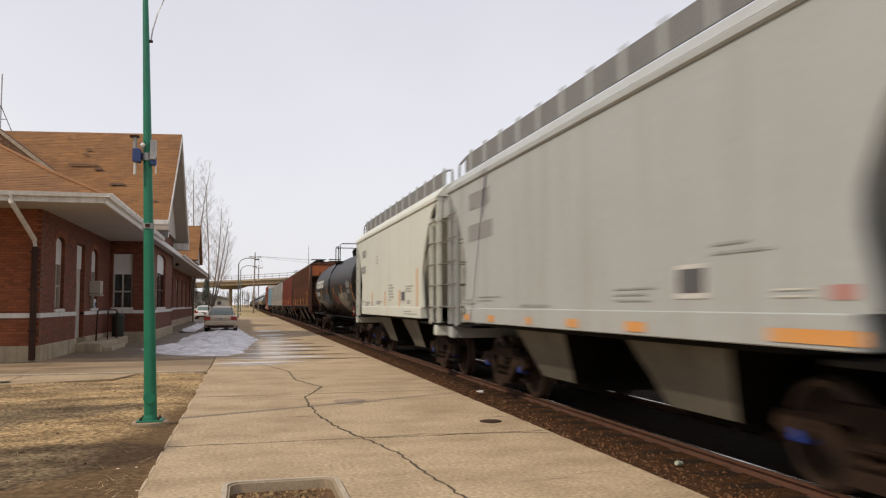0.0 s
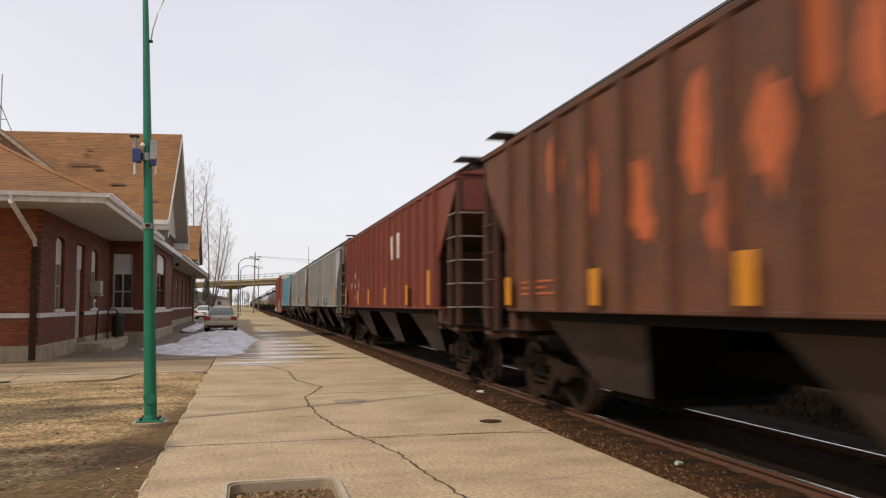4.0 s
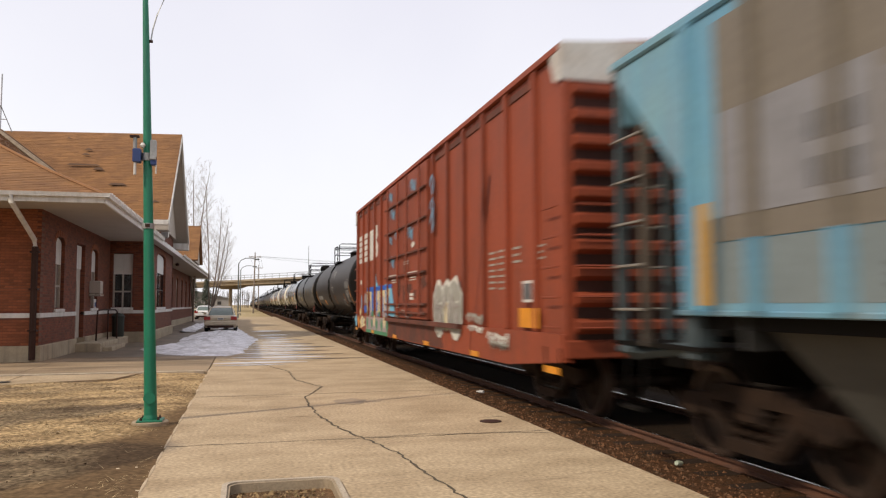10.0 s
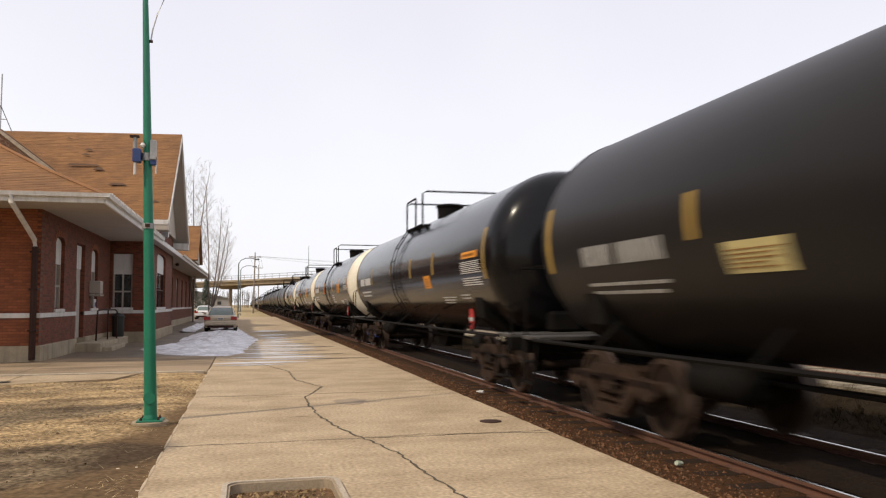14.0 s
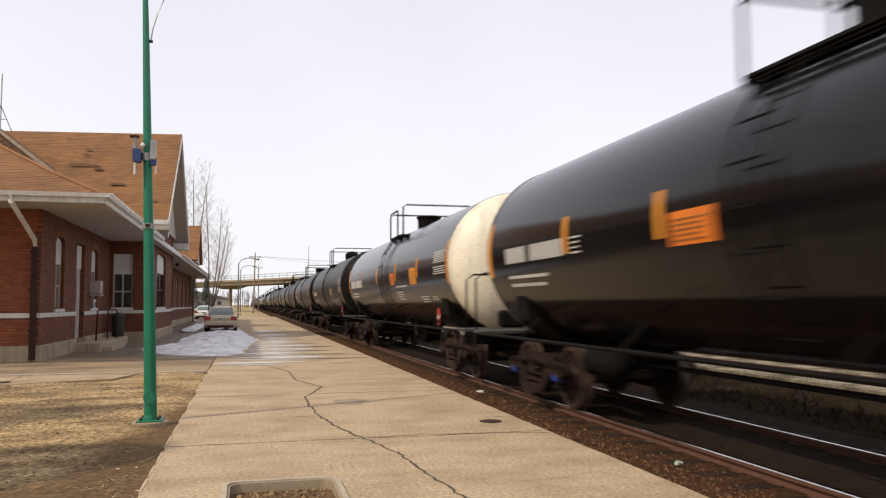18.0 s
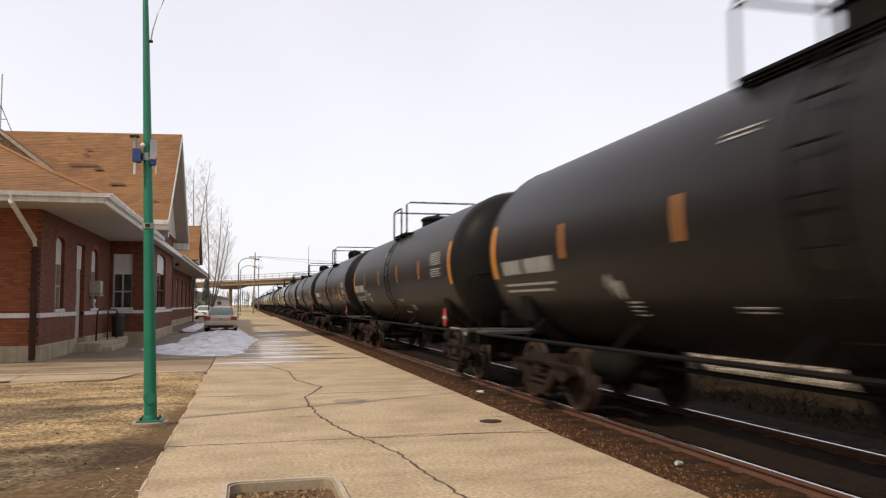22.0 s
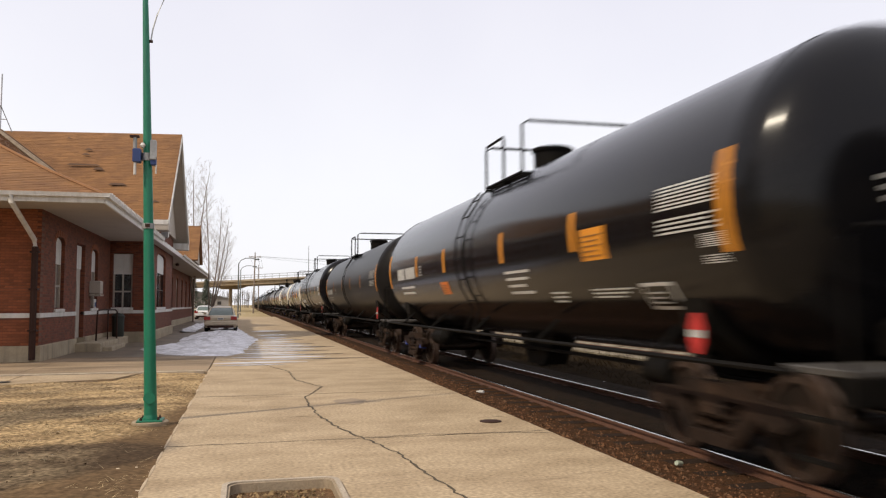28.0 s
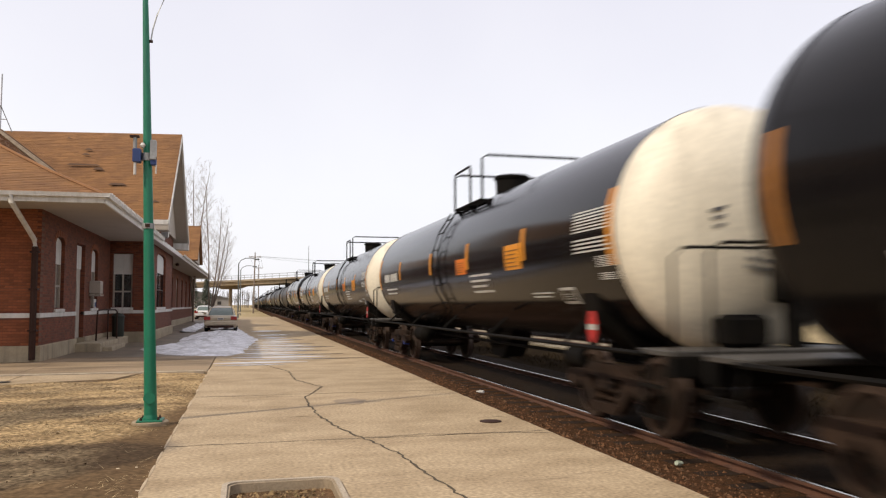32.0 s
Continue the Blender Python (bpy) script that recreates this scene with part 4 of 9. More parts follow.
def roof_plane(corner, along, up, outline, name="roof", course=0.14, tab=0.33, thick=0.1, label=""):
    """A sloping roof: a thin deck and rows of shingle tabs clipped to an outline given as (along, up) metres."""
    o, a, u = Vector(corner), Vector(along).normalized(), Vector(up).normalized()
    nrm = a.cross(u)
    if nrm.z < 0:
        nrm = -nrm
    W = lambda s, t, h=0.0: o + a * s + u * t + nrm * h
    deck = part(name, Mesh().hull([W(s, t, -thick) for s, t in outline], [W(s, t, 0) for s, t in outline]), M_SHINGLE, bld, label)
    m = Mesh()
    tmax = max(p[1] for p in outline)
    t = 0.0
    row = 0
    rr = random.Random(len(outline) * 7 + int(tmax * 10))
    while t < tmax:
        tm = min(t + course * 0.5, tmax)
        xs = []
        for (s0, t0), (s1, t1) in zip(outline, outline[1:] + outline[:1]):
            if (t0 > tm) != (t1 > tm):
                xs.append(s0 + (s1 - s0) * (tm - t0) / (t1 - t0))
        xs.sort()
        if len(xs) >= 2:
            s = xs[0] - (tab / 2 if row % 2 else 0)
            while s < xs[1]:
                s0, s1 = max(s, xs[0]), min(s + tab - 0.008, xs[1])
                if s1 - s0 > 0.03:
                    dt = rr.uniform(-0.012, 0.012)
                    if rr.random() > 0.006:
                        h0 = 0.008 + rr.uniform(0, 0.006)
                        m.add([W(s0, t + dt, 0.002), W(s1, t + dt, 0.002), W(s1, t + dt, h0), W(s0, t + dt, h0), W(s1, t + course + 0.01, 0.004), W(s0, t + course + 0.01, 0.004)], [(0, 1, 2, 3), (3, 2, 4, 5)])
                s += tab
        t += course
        row += 1
    tagged(part("shingles", m, M_TAB, deck), kind="stuff")
    return deck


M_WORN = mat("worn dark shingle", (0.10, 0.055, 0.03), 0.95, fine=50, bump=0.3)
SLOPE_A = 0.533
ZE, XE, YE = 4.26, -3.5, 21.3
ca = math.atan(SLOPE_A)
# hipped roof of the near block, swept out at the eaves: faces towards us and along the track
SWEEP = [(0.0, 4.26), (1.6, 5.04), (3.3, 5.98), (4.6, 7.0), (7.5, 9.35)]
for k, ((s0, z0), (s1, z1)) in enumerate(zip(SWEEP[:-1], SWEEP[1:])):
    ln = math.hypot(s1 - s0, z1 - z0)
    d, r = (s1 - s0) / ln, (z1 - z0) / ln
    valley = lambda z: 39.6 - (9.7 - z) / 0.8 + 0.25
    roof_plane((XE - s0, YE + s0, z0), (-1, 0, 0), (0, d, r), [(0.0, 0.0), (20.0, 0.0), (20.0, ln), (s1 - s0, ln)], label="brown shingled hip facing the lawn")
    roof_plane((XE - s0, YE + s0, z0), (0, 1, 0), (-d, 0, r), [(0.0, 0.0), (valley(z0) - YE - s0, 0.0), (valley(z1) - YE - s0, ln), (s1 - s0, ln)], label="brown shingled slope along the track")
hipcap = [(XE - s_, YE + s_, z_ + 0.03) for s_, z_ in SWEEP]
part("hip_cap", Mesh().tube(hipcap, 0.05, 6), M_SHINGLE, bld, "rounded hip cap")
# cross gable over the bay
GY, GZ, GS, GX = 39.6, 9.7, 0.80, -3.1
cg = math.atan(GS)
Lg = 5.95 / math.cos(cg)
# both slopes dip along the ridge to fit the camera's view
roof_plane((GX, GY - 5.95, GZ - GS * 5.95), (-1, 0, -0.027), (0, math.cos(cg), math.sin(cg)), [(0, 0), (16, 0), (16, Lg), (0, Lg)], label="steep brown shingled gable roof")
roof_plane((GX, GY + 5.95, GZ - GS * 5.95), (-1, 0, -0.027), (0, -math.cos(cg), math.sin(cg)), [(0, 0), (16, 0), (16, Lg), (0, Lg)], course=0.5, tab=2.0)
part("gable_wall", Mesh().prism([(GY - 5.2, 5.0), (GY + 5.2, 5.0), (GY, GZ - 0.62)], "x", XB - 0.1, XB + 0.15), M_SOFFIT, bld, "pale boarded gable")
for s in (-1, 1):
    lo, hi = (GY + s * 5.98, GZ - GS * 5.98), (GY, GZ)
    part("bargeboard", Mesh().prism([(lo[0], lo[1] - 0.30), (hi[0], hi[1] - 0.32), (hi[0], hi[1] - 0.02), (lo[0], lo[1] + 0.0)], "x", GX - 0.05, GX + 0.03), M_WHITE, bld, "white painted bargeboard")
    part("rake_soffit", Mesh().prism([(lo[0], lo[1] - 0.22), (hi[0], hi[1] - 0.24), (hi[0], hi[1] - 0.16), (lo[0], lo[1] - 0.14)], "x", XB - 0.05, GX - 0.05), M_SOFFIT, bld)
part("gable_eave", box(-9.0, GX, GY - 6.02, GY - 5.90, GZ - GS * 5.95 - 0.2, GZ - GS * 5.95 - 0.01, c=0.01), M_WHITE, bld, "white gable eave board")
part("eave_return", box(-3.9, GX + 0.02, GY + 5.3, GY + 6.05, GZ - GS * 5.98 - 0.45, GZ - GS * 5.98 - 0.1, c=0.02), M_WHITE, bld)
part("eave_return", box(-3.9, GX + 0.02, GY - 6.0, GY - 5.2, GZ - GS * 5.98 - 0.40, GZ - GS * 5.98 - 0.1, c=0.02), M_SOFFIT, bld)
for a, u, w, h in ((4.52, 4.2, 1.35, 0.12), (3.41, 3.85, 0.45, 0.2), (2.62, 2.6, 0.72, 0.16), (0.77, 1.32, 0.31, 0.12), (4.03, 5.63, 0.35, 0.14), (4.96, 6.65, 0.24, 0.12), (4.07, 5.15, 0.35, 0.14)):
    o_ = lambda ss, tt, hh: Vector((GX - ss, GY - 5.95 + tt * math.cos(cg), GZ - GS * 5.95 + tt * math.sin(cg))) + Vector((0, -math.sin(cg), math.cos(cg))) * hh
    part("worn_patch", Mesh().hull([o_(a - w, u, 0.02), o_(a, u, 0.02), o_(a - 0.1, u + h, 0.02), o_(a - w + 0.15, u + h, 0.02)], [o_(a - w, u, 0.032), o_(a, u, 0.032), o_(a - 0.1, u + h, 0.032), o_(a - w + 0.15, u + h, 0.032)]), M_WORN, bld, "dark worn shingle patch")
# small far gable and the far wing's roof
cg2 = math.atan(0.8)
roof_plane((-3.1, 57.4 - 3.1, 6.95 - 0.8 * 3.1), (-1, 0, 0), (0, math.cos(cg2), math.sin(cg2)), [(0, 0), (9, 0), (9, 3.1 / math.cos(cg2)), (0, 3.1 / math.cos(cg2))], course=0.2, tab=0.5, label="small brown shingled gable roof")
roof_plane((-3.1, 57.4 + 3.1, 6.95 - 0.8 * 3.1), (-1, 0, 0), (0, -math.cos(cg2), math.sin(cg2)), [(0, 0), (9, 0), (9, 3.1 / math.cos(cg2)), (0, 3.1 / math.cos(cg2))], course=0.5, tab=2.0)
part("gable_wall", Mesh().prism([(54.6, 4.4), (60.2, 4.4), (57.4, 6.6)], "x", -4.2, -3.3), M_SOFFIT, bld)
roof_plane((XE, YC - 0.5, ZE), (0, 1, 0), (-math.cos(ca), 0, math.sin(ca)), [(0.0, 0.0), (37.7, 0.0), (37.7 - 5.0, 5.0 / math.cos(ca)), (0.0, 5.0 / math.cos(ca))], course=0.25, tab=0.6)
# valley flashing
VALLEY = mat("weathered valley metal", (0.20, 0.155, 0.11), 0.7, 0.2, spots=(0.11, 0.08, 0.055), scale=3, amount=0.7, fine=30, bump=0.05)
vl = part("valley_flashing", Mesh().tube([(-6.8, 34.93, 6.04), (-8.13, 36.36, 7.2), (-10.9, 39.06, 9.33)], 0.13, 6), VALLEY, bld, "weathered metal valley strip")
part("valley_edge", Mesh().tube([(-6.72, 34.9, 6.12), (-8.05, 36.33, 7.3), (-10.85, 39.03, 9.44)], 0.03, 5), M_WORN, vl)

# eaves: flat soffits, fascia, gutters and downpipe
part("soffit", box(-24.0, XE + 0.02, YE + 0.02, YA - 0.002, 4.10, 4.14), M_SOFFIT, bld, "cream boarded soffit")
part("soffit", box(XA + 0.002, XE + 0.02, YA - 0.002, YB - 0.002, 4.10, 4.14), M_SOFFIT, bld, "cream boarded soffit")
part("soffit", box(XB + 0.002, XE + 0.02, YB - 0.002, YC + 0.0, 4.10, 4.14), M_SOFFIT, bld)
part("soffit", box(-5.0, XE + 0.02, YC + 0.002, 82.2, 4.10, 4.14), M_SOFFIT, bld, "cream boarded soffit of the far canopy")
for a in ((-24.0, XE, YE - 0.03, YE + 0.02), (XE - 0.02, XE + 0.03, YE + 0.02, 82.2), (-12, XE, 82.2, 82.25)):
    part("fascia", box(*a, 4.06, 4.27, c=0.008), M_WHITE, bld, "white painted fascia")


def gutter(p, q, side):
    m = Mesh()
    p, q, s = Vector(p), Vector(q), Vector(side)
    prof = [(0.0, 0.0), (0.10, 0.0), (0.13, 0.10), (0.115, 0.10), (0.09, 0.02), (0.0, 0.02)]
    m.hull([p + s * a + Vector((0, 0, b)) for a, b in prof], [q + s * a + Vector((0, 0, b)) for a, b in prof])
    return part("gutter", m, M_WHITE, bld, "white metal gutter")


for k in range(38):
    part("gutter_strap", box(XE + 0.03, XE + 0.175, YE + 0.1 + k * 0.36, YE + 0.18 + k * 0.36, 4.27, 4.335), M_WHITE, bld)
gutter((-24.0, YE - 0.03, 4.20), (XE + 0.16, YE - 0.03, 4.20), (0, -1, 0))
gutter((XE + 0.03, YE - 0.16, 4.20), (XE + 0.03, YC - 9.6, 4.20), (1, 0, 0))
gutter((XE + 0.03, YC + 1.2, 4.20), (XE + 0.03, 82.2, 4.20), (1, 0, 0))
for k in range(24):
    part("gutter_bracket", box(XE + 0.03, XE + 0.17, YE + 0.3 + k * 0.55, YE + 0.36 + k * 0.55, 4.30, 4.33), M_GREY, bld)
dp = part("downpipe", Mesh().tube([(-5.62, YE - 0.09, 4.22), (-5.62, YE - 0.07, 4.05), (-5.52, YA - 0.14, 3.25), (-5.50, YA - 0.14, 3.05)], 0.065, 8), M_WHITE, bld, "white bent downpipe")
part("lower_pipe", Mesh().tube([(-5.50, YA - 0.14, 3.07), (-5.50, YA - 0.14, 0.05)], 0.085, 8), M_PIPE, dp, "brown lower downpipe")
for z in (0.8, 1.9, 2.9):
    part("strap", box(-5.61, -5.39, YA - 0.24, YA - 0.02, z, z + 0.05), M_PIPE, dp)
# flood lamp box and pipe at the bay
fl = part("flood_lamp", box(-3.62, -3.34, 36.3, 36.62, 4.42, 4.86, c=0.03), M_GREY, bld, "white flood lamp box at the eave")
part("bracket", Mesh().tube([(-3.5, 36.45, 4.2), (-3.5, 36.45, 4.45)], 0.04, 6), M_PIPE, fl)
part("lamp_face", box(-3.335, -3.325, 36.34, 36.58, 4.48, 4.8), M_WHITE, fl)
part("canopy_lamp", Mesh().lathe([(-0.18, 0.0), (-0.17, 0.09), (-0.05, 0.13), (0.0, 0.06)], "z", -4.2, 52.0, 4.1, 12), M_PIPE, bld, "dark globe lamp under the canopy")
# attic chimney mast seen over the ridge
mast = empty("roof_antenna", "thin metal antenna mast on the roof", "antenna")
part("mast", Mesh().tube([(-11.0, 39.5, 9.3), (-11.0, 39.5, 12.1)], 0.03, 5), M_GREY, mast)
part("stay", Mesh().tube([(-11.02, 39.5, 10.65), (-10.5, 39.5, 9.4)], 0.022, 4), M_GREY, mast)
part("stay", Mesh().tube([(-11.02, 39.5, 10.65), (-11.5, 39.5, 9.3)], 0.022, 4), M_GREY, mast)
part("stay", Mesh().tube([(-11.0, 39.5, 10.0), (-10.76, 39.5, 10.0)], 0.018, 4), M_GREY, mast)

# landing, railing, bin, wall box
ld = tagged(part("landing", box(XA + 0.07, -4.55, 27.7, 33.9, -0.05, 0.27, c=0.02), M_FOUND), "low concrete landing before the station door", "landing")
tagged(part("step", box(-4.54, -4.25, 28.0, 31.0, -0.05, 0.13, c=0.02), M_FOUND), "low worn concrete step before the landing", "step")
hr = empty("handrail", "bent dark pipe handrail", "handrail")
part("pipe", Mesh().tube([(-4.62, 31.45, 0.2), (-4.62, 31.45, 1.25), (-4.66, 31.3, 1.33), (-4.9, 30.0, 1.34), (-4.98, 29.6, 1.3), (-5.0, 29.5, 0.27)], 0.03, 7), M_PIPE, hr)
part("post", Mesh().tube([(-4.80, 30.6, 0.27), (-4.80, 30.6, 1.33)], 0.025, 6), M_PIPE, hr)
M_BIN = mat("dark green bin paint", (0.02, 0.026, 0.02), 0.6, fine=30, bump=0.03)
bn = empty("litter_bin", "dark cylindrical litter bin by the wall", "bin")
part("body", Mesh().lathe([(0.27, 0.2), (0.3, 0.22), (1.0, 0.23), (1.02, 0.21)], "z", -4.85, 33.3, 0, 16), M_BIN, bn)
part("hood", Mesh().lathe([(1.0, 0.24), (1.06, 0.25), (1.16, 0.17), (1.2, 0.0)], "z", -4.85, 33.3, 0, 16), M_BIN, bn)
wb = empty("wall_box", "grey metal call box on the brick wall", "call box")
part("case", box(XA + 0.002, -5.02, 30.2, 30.75, 1.9, 2.36, c=0.03), M_SOFFIT, wb)
part("shelf", box(XA + 0.002, -5.0, 30.15, 30.8, 1.82, 1.88, c=0.01), M_SOFFIT, wb)
nb = empty("wall_notice", "small white and blue notice on the wall", "notice")
part("sheet", box(XA + 0.03, XA + 0.05, 30.85, 31.3, 1.40, 1.72), M_WHITE, nb)
part("blue_field", box(XA + 0.052, XA + 0.058, 31.0, 31.28, 1.44, 1.6), M_BLUE, nb)

# ---- lamp post in the lawn ----
pole = empty("lamp_post", "tall green painted steel lamp post", "lamp post")
ptop = (-1.40, 11.0, 6.6)
part("shaft", Mesh().tube([(-1.18, 11.0, 0.06), (-1.26, 11.0, 2.6), (-1.34, 11.0, 5.0), ptop], 0.082, 16, 0.024), M_GREEN, pole)
part("stay_clip", box(-1.31, -1.255, 10.985, 11.015, 5.0, 5.035, c=0.004), M_PIPE, pole, "small dark clip")
part("base_collar", Mesh().lathe([(0.02, 0.094), (0.04, 0.094), (0.06, 0.086), (0.08, 0.082)], "z", -1.18, 11.0, 0, 16), M_GREEN, pole)
for a in (45, 135, 225, 315):
    part("bolt", Mesh().lathe([(0.02, 0.018), (0.04, 0.018), (0.045, 0.01), (0.06, 0.01)], "z", -1.18 + 0.15 * math.cos(radians(a)), 11.0 + 0.15 * math.sin(radians(a)), 0, 6), M_PIPE, pole)
part("base_plate", box(-1.34, -1.02, 10.84, 11.16, 0.0, 0.022, c=0.005), M_GREEN, pole)
part("footing", Mesh().lathe([(-0.2, 0.23), (-0.01, 0.23), (0.0, 0.22), (0.0, 0.0)], "z", -1.18, 11.0, 0, 14), M_CONC2, pole, "round concrete footing")
hh_ = part("hand_hole", Mesh().lathe([(-0.012, 0.075), (0.0, 0.07), (0.004, 0.06), (0.004, 0.0)], "y", -1.19, 10.912, 0.30, 14), M_GREEN, pole, "round hand hole cover")
hh_.matrix_basis = pose(0, 0, 0)
part("arm", Mesh().tube([(-1.28, 11.0, 5.03), (-1.26, 11.0, 5.18), (-1.21, 11.0, 5.38), (-1.12, 11.0, 5.62), (-0.95, 11.0, 5.95), (-0.6, 11.0, 6.35), (0.1, 11.0, 6.6)], 0.009, 6), M_GREY, pole, "thin curved stay")
part("mast_arm", Mesh().tube([ptop, (-1.2, 11.0, 6.85), (-0.6, 11.0, 6.95), (0.4, 11.0, 6.95)], 0.04, 8), M_GREEN, pole)
part("lantern", Mesh().hull([(0.3, 10.88, 6.86), (0.95, 10.9, 6.86), (0.95, 11.1, 6.86), (0.3, 11.12, 6.86)], [(0.32, 10.94, 6.99), (0.85, 10.95, 6.97), (0.85, 11.05, 6.97), (0.32, 11.06, 6.99)]), M_GREY, pole)
part("band", Mesh().lathe([(2.50, 0.068), (2.50, 0.078), (2.57, 0.078), (2.57, 0.068)], "z", -1.26, 11.0, 0, 16), M_GREY, pole, "grey steel band")
part("tag", box(-1.29, -1.23, 10.905, 10.92, 2.515, 2.56), M_PIPE, pole)
ub = empty("pole_unit", "blue and white radio unit strapped to the lamp post", "radio unit")
part("blue_case", box(-1.46, -1.36, 10.86, 10.98, 3.36, 3.54, c=0.01), M_BLUE, ub, "blue case")
part("blue_case", box(-1.24, -1.17, 10.88, 10.98, 3.33, 3.45, c=0.01), M_BLUE, ub, "blue case")
part("white_panel", box(-1.245, -1.17, 10.86, 10.95, 3.40, 3.66, c=0.008), M_GREY, ub, "pale flat aerial")
part("clamp", Mesh().lathe([(3.40, 0.06), (3.40, 0.075), (3.5, 0.075), (3.5, 0.06)], "z", -1.295, 11.0, 0, 14), M_GREY, ub)
part("aerial", Mesh().tube([(-1.435, 10.9, 3.54), (-1.435, 10.9, 3.70)], 0.025, 8), M_GREY, ub)
part("aerial_cap", box(-1.50, -1.385, 10.86, 10.94, 3.69, 3.715), M_PIPE, ub)
part("aerial", Mesh().tube([(-1.43, 10.9, 3.36), (-1.43, 10.9, 3.20)], 0.018, 8), M_WHITE, ub)
part("aerial", Mesh().tube([(-1.17, 10.9, 3.33), (-1.17, 10.9, 3.22)], 0.01, 6), M_WHITE, ub)
part("beacon", Mesh().lathe([(-0.035, 0.0), (-0.03, 0.02), (0.0, 0.035), (0.03, 0.02), (0.035, 0.0)], "z", -1.34, 10.9, 3.59, 10), M_WHITE, ub)
# ---- the train ----
SPEED = 13.3        # metres a second, towards the eye
WHEEL_R = 0.445
CARS = []           # (car, place of its middle along the track at the start)
AXLES = []          # wheelsets that turn


def wheelset_mesh():
    m = Mesh()
    m.tube([(-0.82, 0, 0), (0.82, 0, 0)], 0.08, 10)
    for s in (-1, 1):
        x = s * 0.7525
        prof = [(-0.09, 0.0), (-0.09, 0.30), (-0.085, 0.37), (-0.07, 0.38), (-0.07, WHEEL_R + 0.025), (-0.045, WHEEL_R + 0.025), (-0.03, WHEEL_R), (0.065, WHEEL_R - 0.004), (0.065, 0.385), (0.03, 0.37), (0.025, 0.19), (0.07, 0.15), (0.07, 0.0)]
        if s < 0:
            prof = [(-a, r) for a, r in reversed(prof)]
        m.lathe(prof, "x", x, 0, 0, 24)
    return m


def sideframe_mesh():
    m = Mesh()
    # outer frame as a ring of bars, open in the middle
    m.prism([(-1.16, 0.50), (-1.10, 0.63), (-0.60, 0.66), (-0.42, 0.76), (0.42, 0.76), (0.60, 0.66), (1.10, 0.63), (1.16, 0.50), (1.0, 0.42), (0.78, 0.44), (0.72, 0.54), (0.50, 0.60), (-0.50, 0.60), (-0.72, 0.54), (-0.78, 0.44), (-1.0, 0.42)], "x", -0.07, 0.07)
    m.prism([(-0.74, 0.52), (-0.50, 0.60), (-0.28, 0.30), (-0.36, 0.20)], "x", -0.065, 0.065)
    m.prism([(0.74, 0.52), (0.36, 0.20), (0.28, 0.30), (0.50, 0.60)], "x", -0.065, 0.065)
    m.prism([(-0.38, 0.18), (-0.34, 0.29), (0.34, 0.29), (0.38, 0.18)], "x", -0.11, 0.11)
    return m


def spring_mesh():
    m = Mesh()
    for y in (-0.2, 0.0, 0.2):
        pts = []
        for i in range(19):
            a = i / 18 * 3.0 * 2 * math.pi
            pts.append((0.075 * math.cos(a), y + 0.075 * math.sin(a), 0.29 + 0.29 * i / 18))
        m.tube(pts, 0.02, 4)
    return m


WHEELSET = wheelset_mesh().data("wheelset", M_WHEEL)
M_TREAD = mat("worn wheel rim steel", (0.07, 0.045, 0.033), 0.45, 0.4, spots=(0.04, 0.026, 0.019), scale=5, amount=0.7, fine=30, bump=0.08)
WHEELSET.materials.append(M_TREAD)
for face in WHEELSET.polygons:
    if math.hypot(face.center.y, face.center.z) > 0.375 and len(face.vertices) == 4:
        face.material_index = 1
SIDEFRAME = sideframe_mesh().data("side_frame", M_TRUCK)
SPRINGS = spring_mesh().data("springs", M_TRUCK)
BOLSTER = Mesh().prism([(-0.19, 0.46), (-0.19, 0.68), (-0.1, 0.74), (0.1, 0.74), (0.19, 0.68), (0.19, 0.46)], "x", -1.08, 1.08).data("bolster", M_TRUCK)
CAP = Mesh().lathe([(-0.05, 0.0), (-0.05, 0.055), (0.06, 0.07), (0.1, 0.07)], "x", 0, 0, 0, 12)
CAP_K, CAP_B = CAP.data("bearing_cap", M_TRUCK), CAP.data("bearing_cap", M_BLUEP)
BRAKEBEAM = Mesh().box(-0.7, 0.7, -0.05, 0.05, 0.30, 0.38, c=0.01).data("brake_beam", M_STEELK)


def truck(car, y, blue=False):
    t = part("truck", BOLSTER, None, car, "cast steel truck", at=pose(0, y, 0))
    for s in (-1, 1):
        part("side_frame", SIDEFRAME, None, t, at=pose(s * 1.0, 0, 0))
        tagged(part("spring_set", SPRINGS, None, t, at=pose(s * 1.0, 0, 0)), kind="stuff")
        for a in (-0.89, 0.89):
            part("bearing_cap", CAP_B if blue and s < 0 else CAP_K, None, t, "blue bearing cap" if blue and s < 0 else "", at=pose(s * 1.02, a, WHEEL_R, 0, 0, 0 if s < 0 else 180))
    for a in (-0.89, 0.89):
        w = part("wheelset", WHEELSET, None, t)
        w.matrix_parent_inverse = pose(0, a, WHEEL_R)
        AXLES.append(w)
        part("brake_beam", BRAKEBEAM, None, t, at=pose(0, a * 0.42, 0))
    return t


def coupler_mesh(L, s):
    m = Mesh()
    e = s * L / 2
    m.box(-0.09, 0.09, min(e, e - s * 0.75), max(e, e - s * 0.75), 0.76, 0.93, c=0.02)
    m.prism([(-0.16, e - s * 0.28), (0.16, e - s * 0.28), (0.19, e - s * 0.02), (0.02, e), (-0.05, e - s * 0.1), (-0.19, e - s * 0.03)], "z", 0.71, 0.99)
    return m


